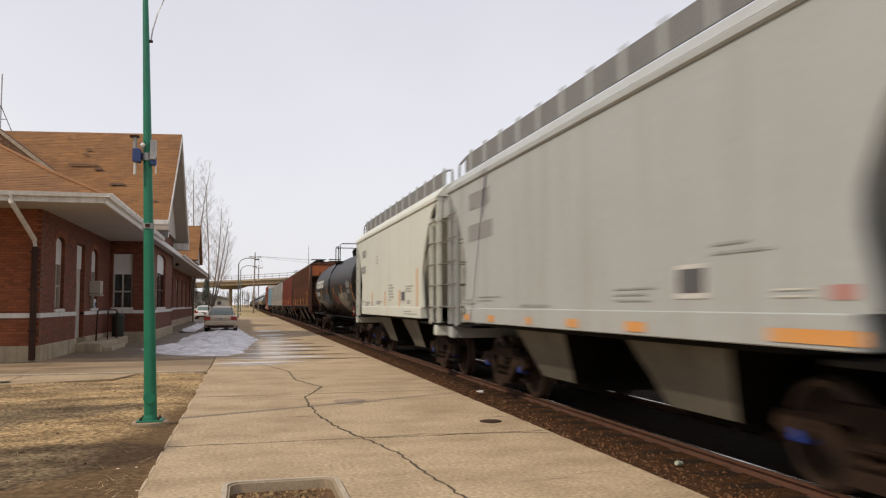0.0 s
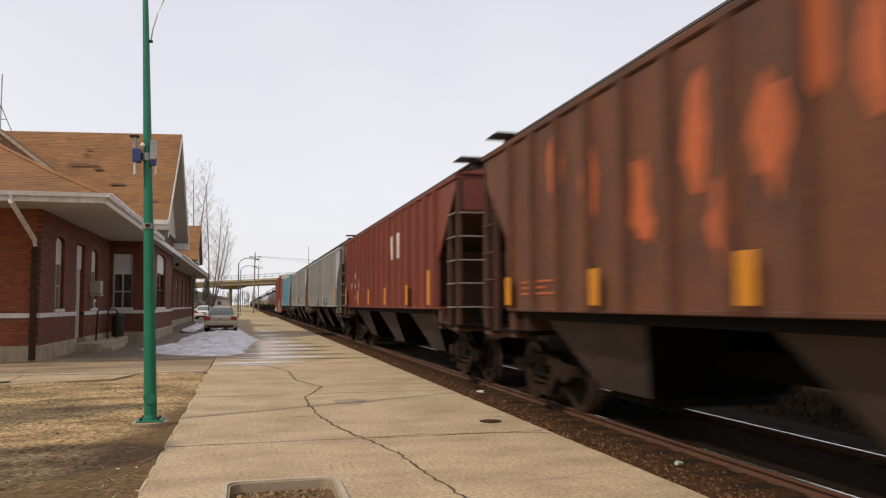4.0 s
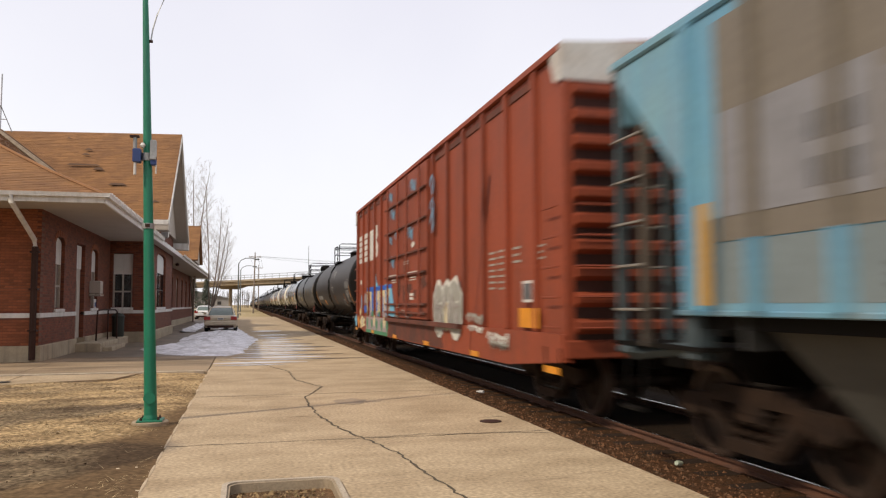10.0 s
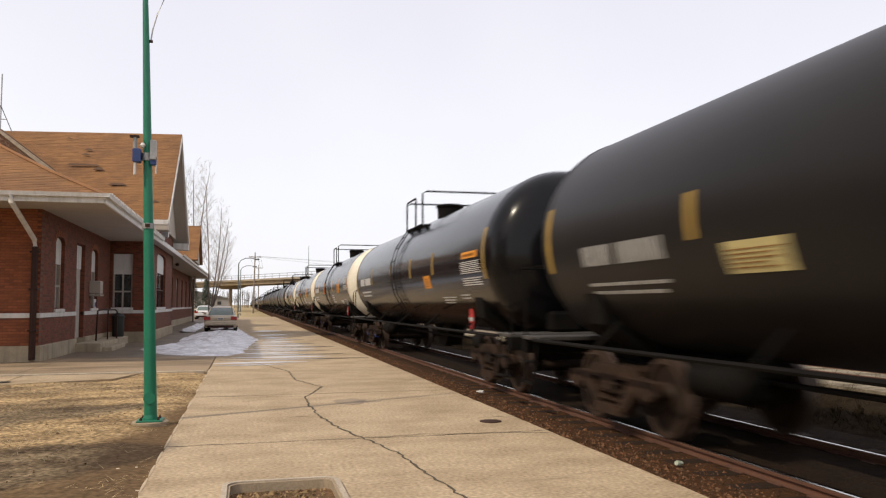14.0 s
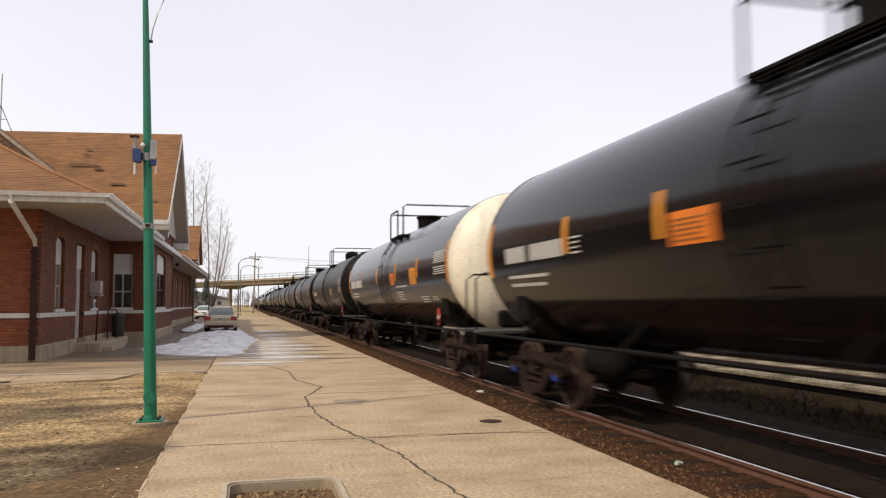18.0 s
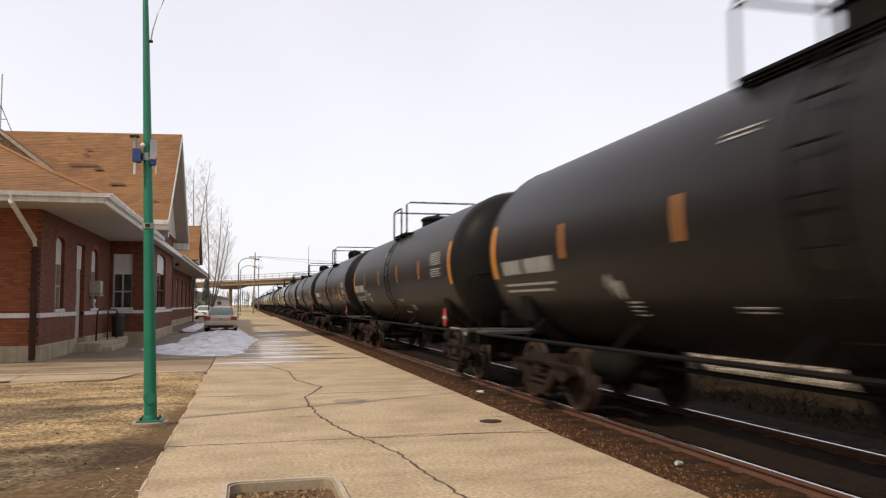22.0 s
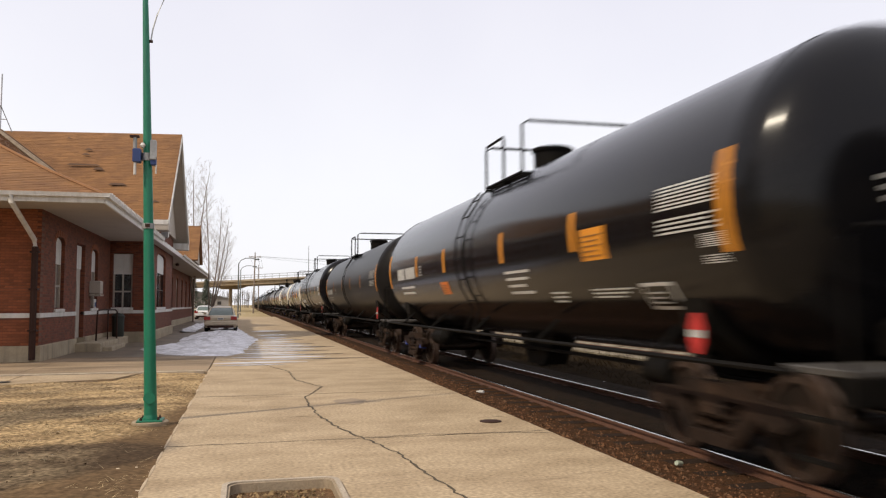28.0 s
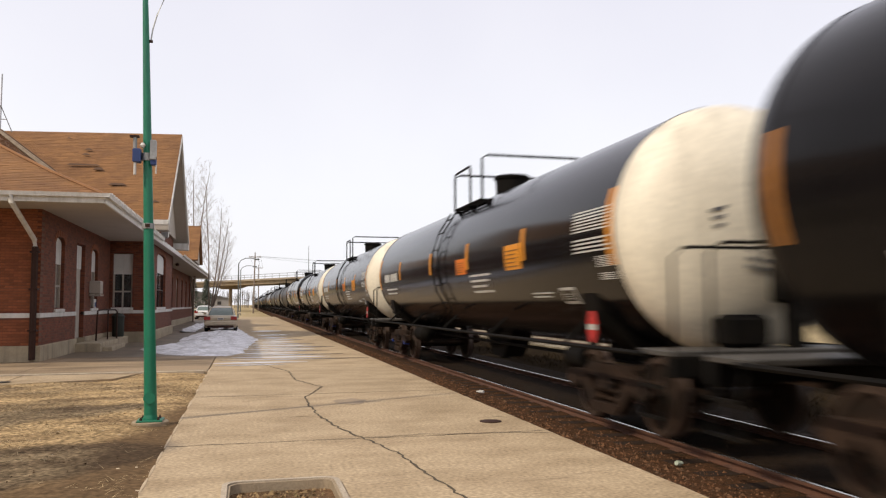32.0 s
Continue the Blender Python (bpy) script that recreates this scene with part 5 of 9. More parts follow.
def words(y0, y1, h, fill):
    """Lengths of the words of one line of writing that cannot be read; large writing breaks into single signs."""
    rw = random.Random(int(abs(y0 * 977 + y1 * 131) * 10) + int(h * 1000))
    out, y = [], y1
    big = h * fill > 0.15
    while y > y0 + 0.02:
        w = h * fill * rw.uniform(0.55, 0.7) if big else min(rw.uniform(0.12, 0.34), y - y0)
        w = min(w, y - y0)
        out += [(y - w, y - w * 0.62), (y - w * 0.38, y)] if big else [(y - w, y)]
        y -= w + (h * fill * 0.16 if big else 0.035)
    return out


def bars(x, y0, y1, z0, z1, rows, fill=0.62, t=0.006, ragged=()):
    """Rows of stencilled writing that cannot be read, as thin bars on the side at x."""
    m = Mesh()
    h = (z1 - z0) / rows
    for i in range(rows):
        a, b = z1 - (i + 1) * h, z1 - (i + 1) * h + h * fill
        cut = ragged[i % len(ragged)] if ragged else 1.0
        for p, q in words(y1 - (y1 - y0) * cut, y1, h, fill):
            m.box(x - t, x, p, q, a, b)
    return m


def scribble(rng, y0, y1, z0, z1, n):
    """A line of looping strokes from y1 down to y0."""
    pts = []
    for k in range(n * 10):
        u = k / (n * 10 - 1)
        a = u * n * 2 * math.pi
        pts.append((y1 - (y1 - y0) * u + (y1 - y0) / n * 0.45 * math.cos(a * 1.0 + 1.3 * math.sin(u * 9)), (z0 + z1) / 2 + (z1 - z0) / 2 * math.sin(a) * (0.65 + 0.35 * math.sin(u * 23 + rng.random() * 0.3))))
    return pts


def ribbon(pts, w, on):
    """A stroke of paint of width w along a line of (along, height), laid on a surface by on()."""
    m = Mesh()
    for i, (y, z) in enumerate(pts):
        p, q = pts[max(i - 1, 0)], pts[min(i + 1, len(pts) - 1)]
        d = math.hypot(q[0] - p[0], q[1] - p[1]) + 1e-6
        ny, nz = -(q[1] - p[1]) / d * w / 2, (q[0] - p[0]) / d * w / 2
        m.v += [on(y - ny, z - nz), on(y + ny, z + nz)]
    for i in range(len(pts) - 1):
        m.f.append((2 * i, 2 * i + 1, 2 * i + 3, 2 * i + 2))
        m.s.append(True)
    return m


def wrap(R, zc, y0, y1, z0, z1, out=0.006, n=6, side=-1):
    """A thin plate bent round a tank of radius R between two heights on the side that faces the platform."""
    m = Mesh()
    a0, a1 = math.asin((z0 - zc) / R), math.asin((z1 - zc) / R)
    ang = [a0 + (a1 - a0) * i / n for i in range(n + 1)]
    vs = [(side * (R + o) * math.cos(a), y, zc + (R + o) * math.sin(a)) for o in (0.001, out) for a in ang for y in (y0, y1)]
    k = 2 * (n + 1)
    fs = []
    for i in range(n):
        fs.append((k + 2 * i, k + 2 * i + 1, k + 2 * i + 3, k + 2 * i + 2))
        fs.append((2 * i, 2 * i + 2, 2 * i + 3, 2 * i + 1))
        fs.append((2 * i, k + 2 * i, k + 2 * i + 2, 2 * i + 2))
        fs.append((2 * i + 1, 2 * i + 3, k + 2 * i + 3, k + 2 * i + 1))
    fs += [(0, 1, k + 1, k), (2 * n, k + 2 * n, k + 2 * n + 1, 2 * n + 1)]
    return m.add(vs, fs, True)


def wrap_blob(R, zc, yc, zm, ry, rz, rng, out=0.008, n=16, rough=0.35):
    """An uneven patch of paint on the curved side."""
    ring = [(yc + ry * (1 + rough * rng.uniform(-1, 1)) * math.cos(2 * math.pi * k / n), zm + rz * (1 + rough * rng.uniform(-1, 1)) * math.sin(2 * math.pi * k / n)) for k in range(n)]
    m = Mesh()
    on = lambda y, z, o: (-math.sqrt(max((R + o) ** 2 - (z - zc) ** 2, 0.01)), y, z)
    mid = [(yc + (y - yc) * 0.5, zm + (z - zm) * 0.5) for y, z in ring]
    vs = [on(y, z, 0.001) for y, z in ring] + [on(y, z, out) for y, z in ring] + [on(y, z, out) for y, z in mid] + [on(yc, zm, out)]
    fs = []
    for k in range(n):
        j = (k + 1) % n
        fs += [(k, j, n + j, n + k), (n + k, n + j, 2 * n + j, 2 * n + k), (2 * n + k, 2 * n + j, 3 * n)]
    return m.add(vs, fs, True)


def wrap_bars(R, zc, y0, y1, z0, z1, rows, ragged=(1.0,), fill=0.6):
    m = Mesh()
    h = (z1 - z0) / rows
    for i in range(rows):
        a = z1 - (i + 1) * h
        cut = ragged[i % len(ragged)]
        for p, q in words(y1 - (y1 - y0) * cut, y1, h, fill):
            w = wrap(R, zc, p, q, a, a + h * fill, n=2)
            m.add(w.v, w.f, True)
    return m


TANK_RUNG = Mesh().tube([(0, -0.22, 0), (0, 0.22, 0)], 0.013, 5).data("rung", M_STEELK)


M_YELDIM = mat("grimy orange strip", (0.30, 0.12, 0.02), 0.6, spots=(0.16, 0.07, 0.02), scale=6, amount=0.6, fine=30, bump=0.02)
M_ORANGE_PANEL = mat("orange panel", (0.62, 0.16, 0.012), 0.5, fine=20, bump=0.0)
M_PALEPANEL = mat("pale yellow panel", (0.43, 0.36, 0.16), 0.5, fine=20, bump=0.0)
M_YELOLD = mat("old yellow strip", (0.30, 0.185, 0.03), 0.6, spots=(0.17, 0.11, 0.03), scale=6, amount=0.6, fine=30, bump=0.02)
M_PANELINK = mat("brown panel print", (0.20, 0.09, 0.02), 0.6, fine=30, bump=0.0)
M_STENCIL_MID = mat("dusty white stencil paint", (0.45, 0.44, 0.41), 0.65, spots=(0.2, 0.195, 0.18), scale=6, amount=0.5, fine=30, bump=0.0)
M_STENCIL_WORN = mat("worn white stencil paint", (0.34, 0.33, 0.305), 0.7, spots=(0.13, 0.125, 0.115), scale=5, amount=0.7, fine=25, bump=0.0)


def tank_car(L, paint, head, label, style, seed, sp):
    """A tank car; sp gives its radius, its top platform and the marks that it bears. The far end carries the reporting marks."""
    rng = random.Random(seed)
    R = sp["R"]
    zc = R + 0.9
    car = empty("tank_car", label, "tank car", "cars of the freight train")
    h = L / 2
    y0, y1 = -h + 1.38, h - 1.38
    prof = [(y0, R)] + [(y0 + (y1 - y0) * i / 8, R) for i in range(1, 8)] + [(y1, R)]
    sm = Mesh()
    n = 56
    vs = [(r * math.cos(2 * math.pi * k / n), a, zc + r * math.sin(2 * math.pi * k / n)) for a, r in prof for k in range(n)]
    sm.add(vs, [(i * n + k, i * n + (k + 1) % n, (i + 1) * n + (k + 1) % n, (i + 1) * n + k) for i in range(len(prof) - 1) for k in range(n)], True)
    part("shell", sm, paint, car)
    for s in (-1, 1):
        hp = []
        for i in range(13):
            a = i / 12 * math.pi / 2
            hp.append((s * (h - 1.38 + 0.72 * math.sin(a) ** 0.9), max(R * math.cos(a) ** 0.9, 0.0) if i < 12 else 0.0))
        part("head", Mesh().lathe(hp, "y", 0, 0, zc, 56), head, car, "off-white domed head" if head is M_TANK_WHITE else "")
        # weld bead at the seam and a reinforcing pad
        part("seam_ring", Mesh().lathe([(s * (h - 1.40) - 0.02, R), (s * (h - 1.40) - 0.015, R + 0.008), (s * (h - 1.40) + 0.015, R + 0.008), (s * (h - 1.40) + 0.02, R)], "y", 0, 0, zc, 56), paint, car)
        # stub sill, saddle, end platform
        e0, e1 = sorted((s * (h - 0.35), s * (h - 4.1)))
        part("stub_sill", box(-0.2, 0.2, e0, e1, 0.70, 1.02, c=0.02), M_STEELK, car)
        sad = Mesh()
        yc = s * (h - 2.45)
        pts = [(-1.25, 1.62), (-1.18, 1.25), (-0.5, 0.80), (0.5, 0.80), (1.18, 1.25), (1.25, 1.62), (1.02, 1.30), (0.5, 0.98), (-0.5, 0.98), (-1.02, 1.30)]
        sad.prism(pts, "y", yc - 0.22, yc + 0.22)
        part("saddle", sad, M_STEELK, car)
        d0, d1 = sorted((s * (h - 0.28), s * (h - 0.95)))
        part("end_platform", box(-1.38, 1.38, d0, d1, 0.98, 1.04, c=0.01), M_GRATE_LIT, car, "sky-paled end grating")
        part("end_sill", box(-1.38, 1.38, *sorted((s * (h - 0.28), s * (h - 0.36))), 0.78, 0.98, c=0.01), M_STEELK, car, "white-edged end sill" if style != "old" else "")
        rail = Mesh()
        for sx in (-1, 1):
            rail.tube([(sx * 1.34, s * (h - 0.32), 1.04), (sx * 1.34, s * (h - 0.32), 1.95), (sx * 1.2, s * (h - 0.32), 2.05)], 0.018, 5)
        rail.tube([(-1.2, s * (h - 0.32), 2.05), (1.2, s * (h - 0.32), 2.05)], 0.018, 5)
        part("end_handrail", rail, M_STEELK, car)
        part("coupler", coupler_mesh(L, s), M_TRUCK, car)
        for sx in (-1, 1):
            st = Mesh()
            for dy in (0.0, 0.42):
                yy = s * (h - 0.4 - dy)
                st.tube([(sx * 1.36, yy, 1.0), (sx * 1.42, yy, 0.36)], 0.018, 5)
            for z in (0.38, 0.68):
                st.box(sx * 1.42 - 0.03, sx * 1.42 + 0.03, *sorted((s * (h - 0.4), s * (h - 0.82))), z - 0.015, z + 0.015)
            part("step", st, M_STEELK, car)
        truck(car, s * (h - 2.45), blue=style in ("gloss", "white") and s > 0)
    for sx in (-1, 1):
        part("side_rail", Mesh().tube([(sx * 1.42, -h + 0.8, 0.99), (sx * 1.42, h - 0.8, 0.99)], 0.028, 6), M_STEELK, car)
        for k in range(5):
            yk = (y0 + 1.5) + (y1 - y0 - 3.0) * k / 4
            part("rail_bracket", Mesh().tube([(sx * 1.42, yk, 0.99), (sx * 1.1, yk, 1.28)], 0.025, 5), M_STEELK, car)
    # bottom outlet, brake gear
    stand = part("brake_stand", box(0.12, 0.3, -h + 0.5, -h + 0.62, 1.04, 1.95, c=0.01), M_STEELK, car)
    part("brake_wheel", Mesh().lathe([(-0.02, 0.24), (-0.02, 0.28), (0.02, 0.28), (0.02, 0.24)], "y", 0.21, -h + 0.44, 1.8, 20), M_STEELK, stand)
    part("gear_box", box(0.0, 0.42, -h + 0.47, -h + 0.66, 1.5, 1.95, c=0.04), M_STEELK, stand)
    part("control_valve", box(-0.55, -0.1, -h + 0.55, -h + 0.85, 1.04, 1.38, c=0.05), M_STEELK, car)
    part("bottom_outlet", Mesh().lathe([(0.36, 0.12), (0.52, 0.12), (0.54, 0.2), (0.62, 0.2), (0.64, 0.34), (0.95, 0.36)], "z", 0, 0.2, 0, 12), M_STEELK, car)
    part("skid", Mesh().prism([(-0.9, 0.93), (0.9, 0.93), (0.35, 0.42), (-0.35, 0.42)], "x", -0.22, 0.22), M_STEELK, car)
    part("brake_cylinder", Mesh().lathe([(-0.35, 0.0), (-0.35, 0.16), (0.2, 0.16), (0.3, 0.06), (0.35, 0.0)], "y", -0.75, -h + 3.9, 0.75, 12), M_STEELK, car)
    part("brake_pipe", Mesh().tube([(-0.35, -h + 0.6, 0.72), (-0.35, h - 0.6, 0.72)], 0.03, 5), M_STEELK, car)
    part("air_reservoir", Mesh().lathe([(-0.5, 0.0), (-0.46, 0.14), (-0.4, 0.2), (0.4, 0.2), (0.46, 0.14), (0.5, 0.0)], "y", -0.7, h - 4.3, 0.72, 12), M_STEELK, car)
    # top platform with guard rails round the manway
    ya, yg, yb = sp["deck"]
    deck = Mesh()
    top = zc + R
    zt = top - 0.33
    px = 1.1
    for sx in (-1, 1):
        for k in range(5):
            a = sx * (px - 0.09 * k)
            deck.box(a - 0.03, a + 0.03, yb, ya, zt, zt + 0.03)
        for yy in (ya, (ya + yb) / 2, yb):
            deck.box(*sorted((sx * px, sx * (px - 0.4))), yy - 0.025, yy + 0.025, zt - 0.05, zt)
            deck.tube([(sx * (px - 0.1), yy, zt), (sx * 1.0, yy, zt - 0.1)], 0.02, 5)
    tagged(part("top_platform", deck, M_STEELK, car), kind="stuff")
    z_side, z_end = top + 0.44, top + 0.52
    hoop = lambda pts: part("guard_rail", Mesh().tube(pts, 0.024, 6), M_STEELK, car)
    bend = lambda p, q, z: [(*p, zt), (*p, z - 0.06), (p[0] + (q[0] - p[0]) * 0.05, p[1] + (q[1] - p[1]) * 0.05, z), (q[0] - (q[0] - p[0]) * 0.05, q[1] - (q[1] - p[1]) * 0.05, z), (*q, z - 0.06), (*q, zt)]
    hoop(bend((-px, ya), (-px, yg), z_side))
    hoop(bend((px, ya), (px, yb), z_side + 0.02))
    hoop(bend((-px, ya), (px, ya), z_side))
    hoop(bend((-px, yb), (0.92, yb), z_end))
    hoop([(0.92, yb, z_end - 0.08), (0.95, yb + 0.25, z_end - 0.1), (0.95, yb + 0.55, z_side)])
    if style == "old":
        mid = Mesh()
        for z in (zt + 0.42, zt + 0.7):
            mid.tube([(-px, ya, z), (-px, yg, z)], 0.018, 5)
            mid.tube([(-px, yb, z), (0.9, yb, z)], 0.018, 5)
            mid.tube([(-px, ya, z), (px, ya, z)], 0.018, 5)
        tagged(part("middle_rail", mid, M_STEELK, car), kind="stuff")
    ym = (ya + yb) / 2
    kind_ = sp.get("manway", "drum")
    if kind_ == "dome":
        part("manway", Mesh().lathe([(top - 0.1, 0.34), (top + 0.12, 0.34), (top + 0.2, 0.37), (top + 0.32, 0.33), (top + 0.42, 0.2), (top + 0.46, 0.0)], "z", 0, ym + 0.35, 0, 20), M_STEELK, car, "dark domed manway")
        part("relief_valve", Mesh().lathe([(top - 0.1, 0.07), (top + 0.18, 0.07), (top + 0.2, 0.12), (top + 0.3, 0.1), (top + 0.34, 0.0)], "z", -0.3, ym - 0.45, 0, 10), M_STEELK, car)
    elif kind_ == "low":
        part("manway", Mesh().lathe([(top - 0.1, 0.45), (top + 0.1, 0.45), (top + 0.12, 0.49), (top + 0.17, 0.49), (top + 0.24, 0.35), (top + 0.28, 0.1), (top + 0.34, 0.0)], "z", 0, ym, 0, 20), M_STEELK, car)
    else:
        part("manway", Mesh().lathe([(top - 0.12, 0.33), (top + 0.27, 0.34), (top + 0.28, 0.37), (top + 0.33, 0.38), (top + 0.36, 0.33), (top + 0.37, 0.0)], "z", -0.05, ym + 0.35, 0, 24), M_STEELK, car, "dark cylindrical manway housing")
    part("valve", Mesh().lathe([(top - 0.1, 0.1), (top + 0.2, 0.1), (top + 0.22, 0.13), (top + 0.28, 0.13), (top + 0.3, 0.0)], "z", 0.3, ya - 0.35, 0, 10), M_STEELK, car)
    # ladder that follows the curve of the shell
    yl = sp.get("ladder", -0.35)
    on_shell = lambda a, o: (-(R + o) * math.cos(a), zc + (R + o) * math.sin(a))
    arc = [radians(q) for q in (-38, -22, -6, 10, 26, 40)]
    lad = Mesh()
    for yy in (yl - 0.24, yl + 0.24):
        lad.tube([(-1.40, yy, 0.99)] + [(on_shell(a, 0.09)[0], yy, on_shell(a, 0.09)[1]) for a in arc] + [(-px, yy, zt)], 0.016, 5)
    ladder = part("ladder", lad, M_STEELK, car)
    for q in (-48, -32, -17, -3, 11, 25, 38):
        xx, z = on_shell(radians(q), 0.09)
        part("rung", TANK_RUNG, None, ladder, at=pose(xx, yl, z))
    # marks on the side, each by its distance from the near end of the shell
    stuff = lambda o: tagged(o, kind="stuff")
    span = lambda a, b: (y0 + a, y0 + b)
    bright = sp.get("strip", M_YELDIM)
    for yy in (y0 + 0.09, y1 - 0.09):
        part("reflective_strip", wrap(R, zc, yy - 0.085, yy + 0.085, *sp["ends"]), sp.get("end_strip", M_YEL), car)
    for d in sp["strips"]:
        part("reflective_strip", wrap(R, zc, y0 + d - 0.065, y0 + d + 0.065, *sp["sz"]), bright, car)
    for a, b, z0, z1, col in sp.get("panels", ()):
        pn = part("notice_panel", wrap(R, zc, *span(a, b), z0, z1), {"yellow": M_YEL, "orange": M_ORANGE_PANEL, "pale": M_PALEPANEL, "white": M_STENCIL_WORN}[col], car, {"yellow": "orange-yellow notice panel", "orange": "orange notice panel", "pale": "pale yellow notice panel", "white": "small pale worn panel"}[col])
        if col != "white":
            stuff(part("panel_line", wrap_bars(R + 0.006, zc, y0 + a + 0.06, y0 + b - 0.06, z0 + 0.04, z1 - 0.04, 5, (1.0, 0.85, 0.95, 0.7, 0.9), fill=0.3), M_PANELINK, pn))
    ink = sp.get("ink", M_STENCIL_WORN)
    for a, b, z0, z1 in sp.get("marks", ()):
        gap = a + (b - a) * 0.56
        stuff(part("reporting_mark", wrap_bars(R, zc, y0 + gap + 0.1, y0 + b, z0, z1, 1, fill=1.0), ink, car, "white stencilled mark"))
        stuff(part("reporting_mark", wrap_bars(R, zc, y0 + a, y0 + gap - 0.08, z0, z1, 1, fill=1.0), ink, car, "white stencilled mark"))
    for a, b, z0, z1, rows in sp.get("text", ()):
        stuff(part("stencil", wrap_bars(R, zc, *span(a, b), z0, z1, rows, (1.0, 0.9, 0.75, 0.95), fill=0.36), ink, car, "white stencilled lines"))
    for a, b, z0, z1 in sp.get("tables", ()):
        zm = z0 + (z1 - z0) * 0.42
        stuff(part("data_table", wrap_bars(R, zc, *span(a, b), zm + 0.03, z1, 7, (1.0, 0.97, 1.0, 0.94), fill=0.45), ink, car, "white stencilled table"))
        stuff(part("data_table", wrap_bars(R, zc, *span(a, b), z0, zm - 0.03, 4, (1.0, 0.9, 1.0), fill=0.45), ink, car, "white stencilled table"))
    for a, b, z0, z1 in sp.get("boxes", ()):
        nb = part("notice_board", wrap(R, zc, *span(a, b), z0, z1), ink, car, "pale framed notice")
        part("notice_plate", wrap(R + 0.006, zc, y0 + a + 0.04, y0 + b - 0.04, z0 + 0.035, z1 - 0.035), paint, nb)
        stuff(part("notice_line", wrap_bars(R + 0.012, zc, y0 + a + 0.1, y0 + b - 0.1, z0 + 0.06, z1 - 0.06, 3, (0.9, 0.7), fill=0.3), M_STENCIL_WORN, nb))
    for a, b, z0, z1 in sp.get("scrawls", ()):
        on_ = lambda y, z: (-math.sqrt(max((R + 0.008) ** 2 - (z - zc) ** 2, 0.01)), y, z)
        part("scrawl", ribbon(scribble(rng, y0 + a, y0 + b, z0, z1, 3), 0.06, on_), M_STENCIL_WORN, car, "pale sprayed scrawl")
    for d in sp.get("rings", ()):
        part("hoop_band", Mesh().lathe([(y0 + d - 0.04, R), (y0 + d - 0.035, R + 0.012), (y0 + d + 0.035, R + 0.012), (y0 + d + 0.04, R)], "y", 0, 0, zc, 56), paint, car)
    # hazard signs: one at the side of the near end, one on the end platform
    octo = lambda c_, hw: [(c_ - hw, 1.16), (c_ - hw * 0.5, 1.03), (c_ + hw * 0.5, 1.03), (c_ + hw, 1.16), (c_ + hw, 1.28), (c_ + hw * 0.5, 1.41), (c_ - hw * 0.5, 1.41), (c_ - hw, 1.28)]
    if "placard" in sp:
        yc, xo = y0 + sp["placard"], -1.24
        pl = part("placard_holder", box(xo, xo + 0.012, yc - 0.13, yc + 0.13, 0.96, 1.40), M_STEELK, car)
        part("placard", Mesh().prism(octo(yc, 0.12), "x", xo - 0.008, xo - 0.002), M_REDP, pl, "red and white hazard placard")
        part("placard_band", box(xo - 0.013, xo - 0.009, yc - 0.115, yc + 0.115, 1.18, 1.25), M_STENCIL_MID, pl)
    if sp.get("end_placard"):
        pe = part("placard_holder", box(-0.26, 0.0, -h + 0.345, -h + 0.357, 1.05, 1.48), M_STEELK, car)
        part("placard", Mesh().prism([(p, q + 0.06) for p, q in octo(-0.13, 0.14)], "y", -h + 0.335, -h + 0.342), M_REDP, pe, "red and white hazard placard")
        part("placard_band", box(-0.25, -0.01, -h + 0.328, -h + 0.333, 1.23, 1.32), M_STENCIL, pe)
    return finish(car, h, head)


def finish(car, h, head):
    """Marks on the end that faces the traffic."""
    ink = M_STENCIL_MID if head is not M_TANK_WHITE else M_STENCILK
    for x_, y_, z_, w_, tilt in ((0.2, 0.70, 2.48, 0.83, -14), (0.38, 0.68, 1.74, 0.65, 12)):
        tagged(part("end_stencil", bars(0, 0, w_, 0, 0.26, 3, ragged=(1.0, 0.7, 0.9), fill=0.45).data("end_stencil", ink), None, car, at=pose(x_, -h + y_, z_, tilt, 0, 90)), kind="stuff")
    return car


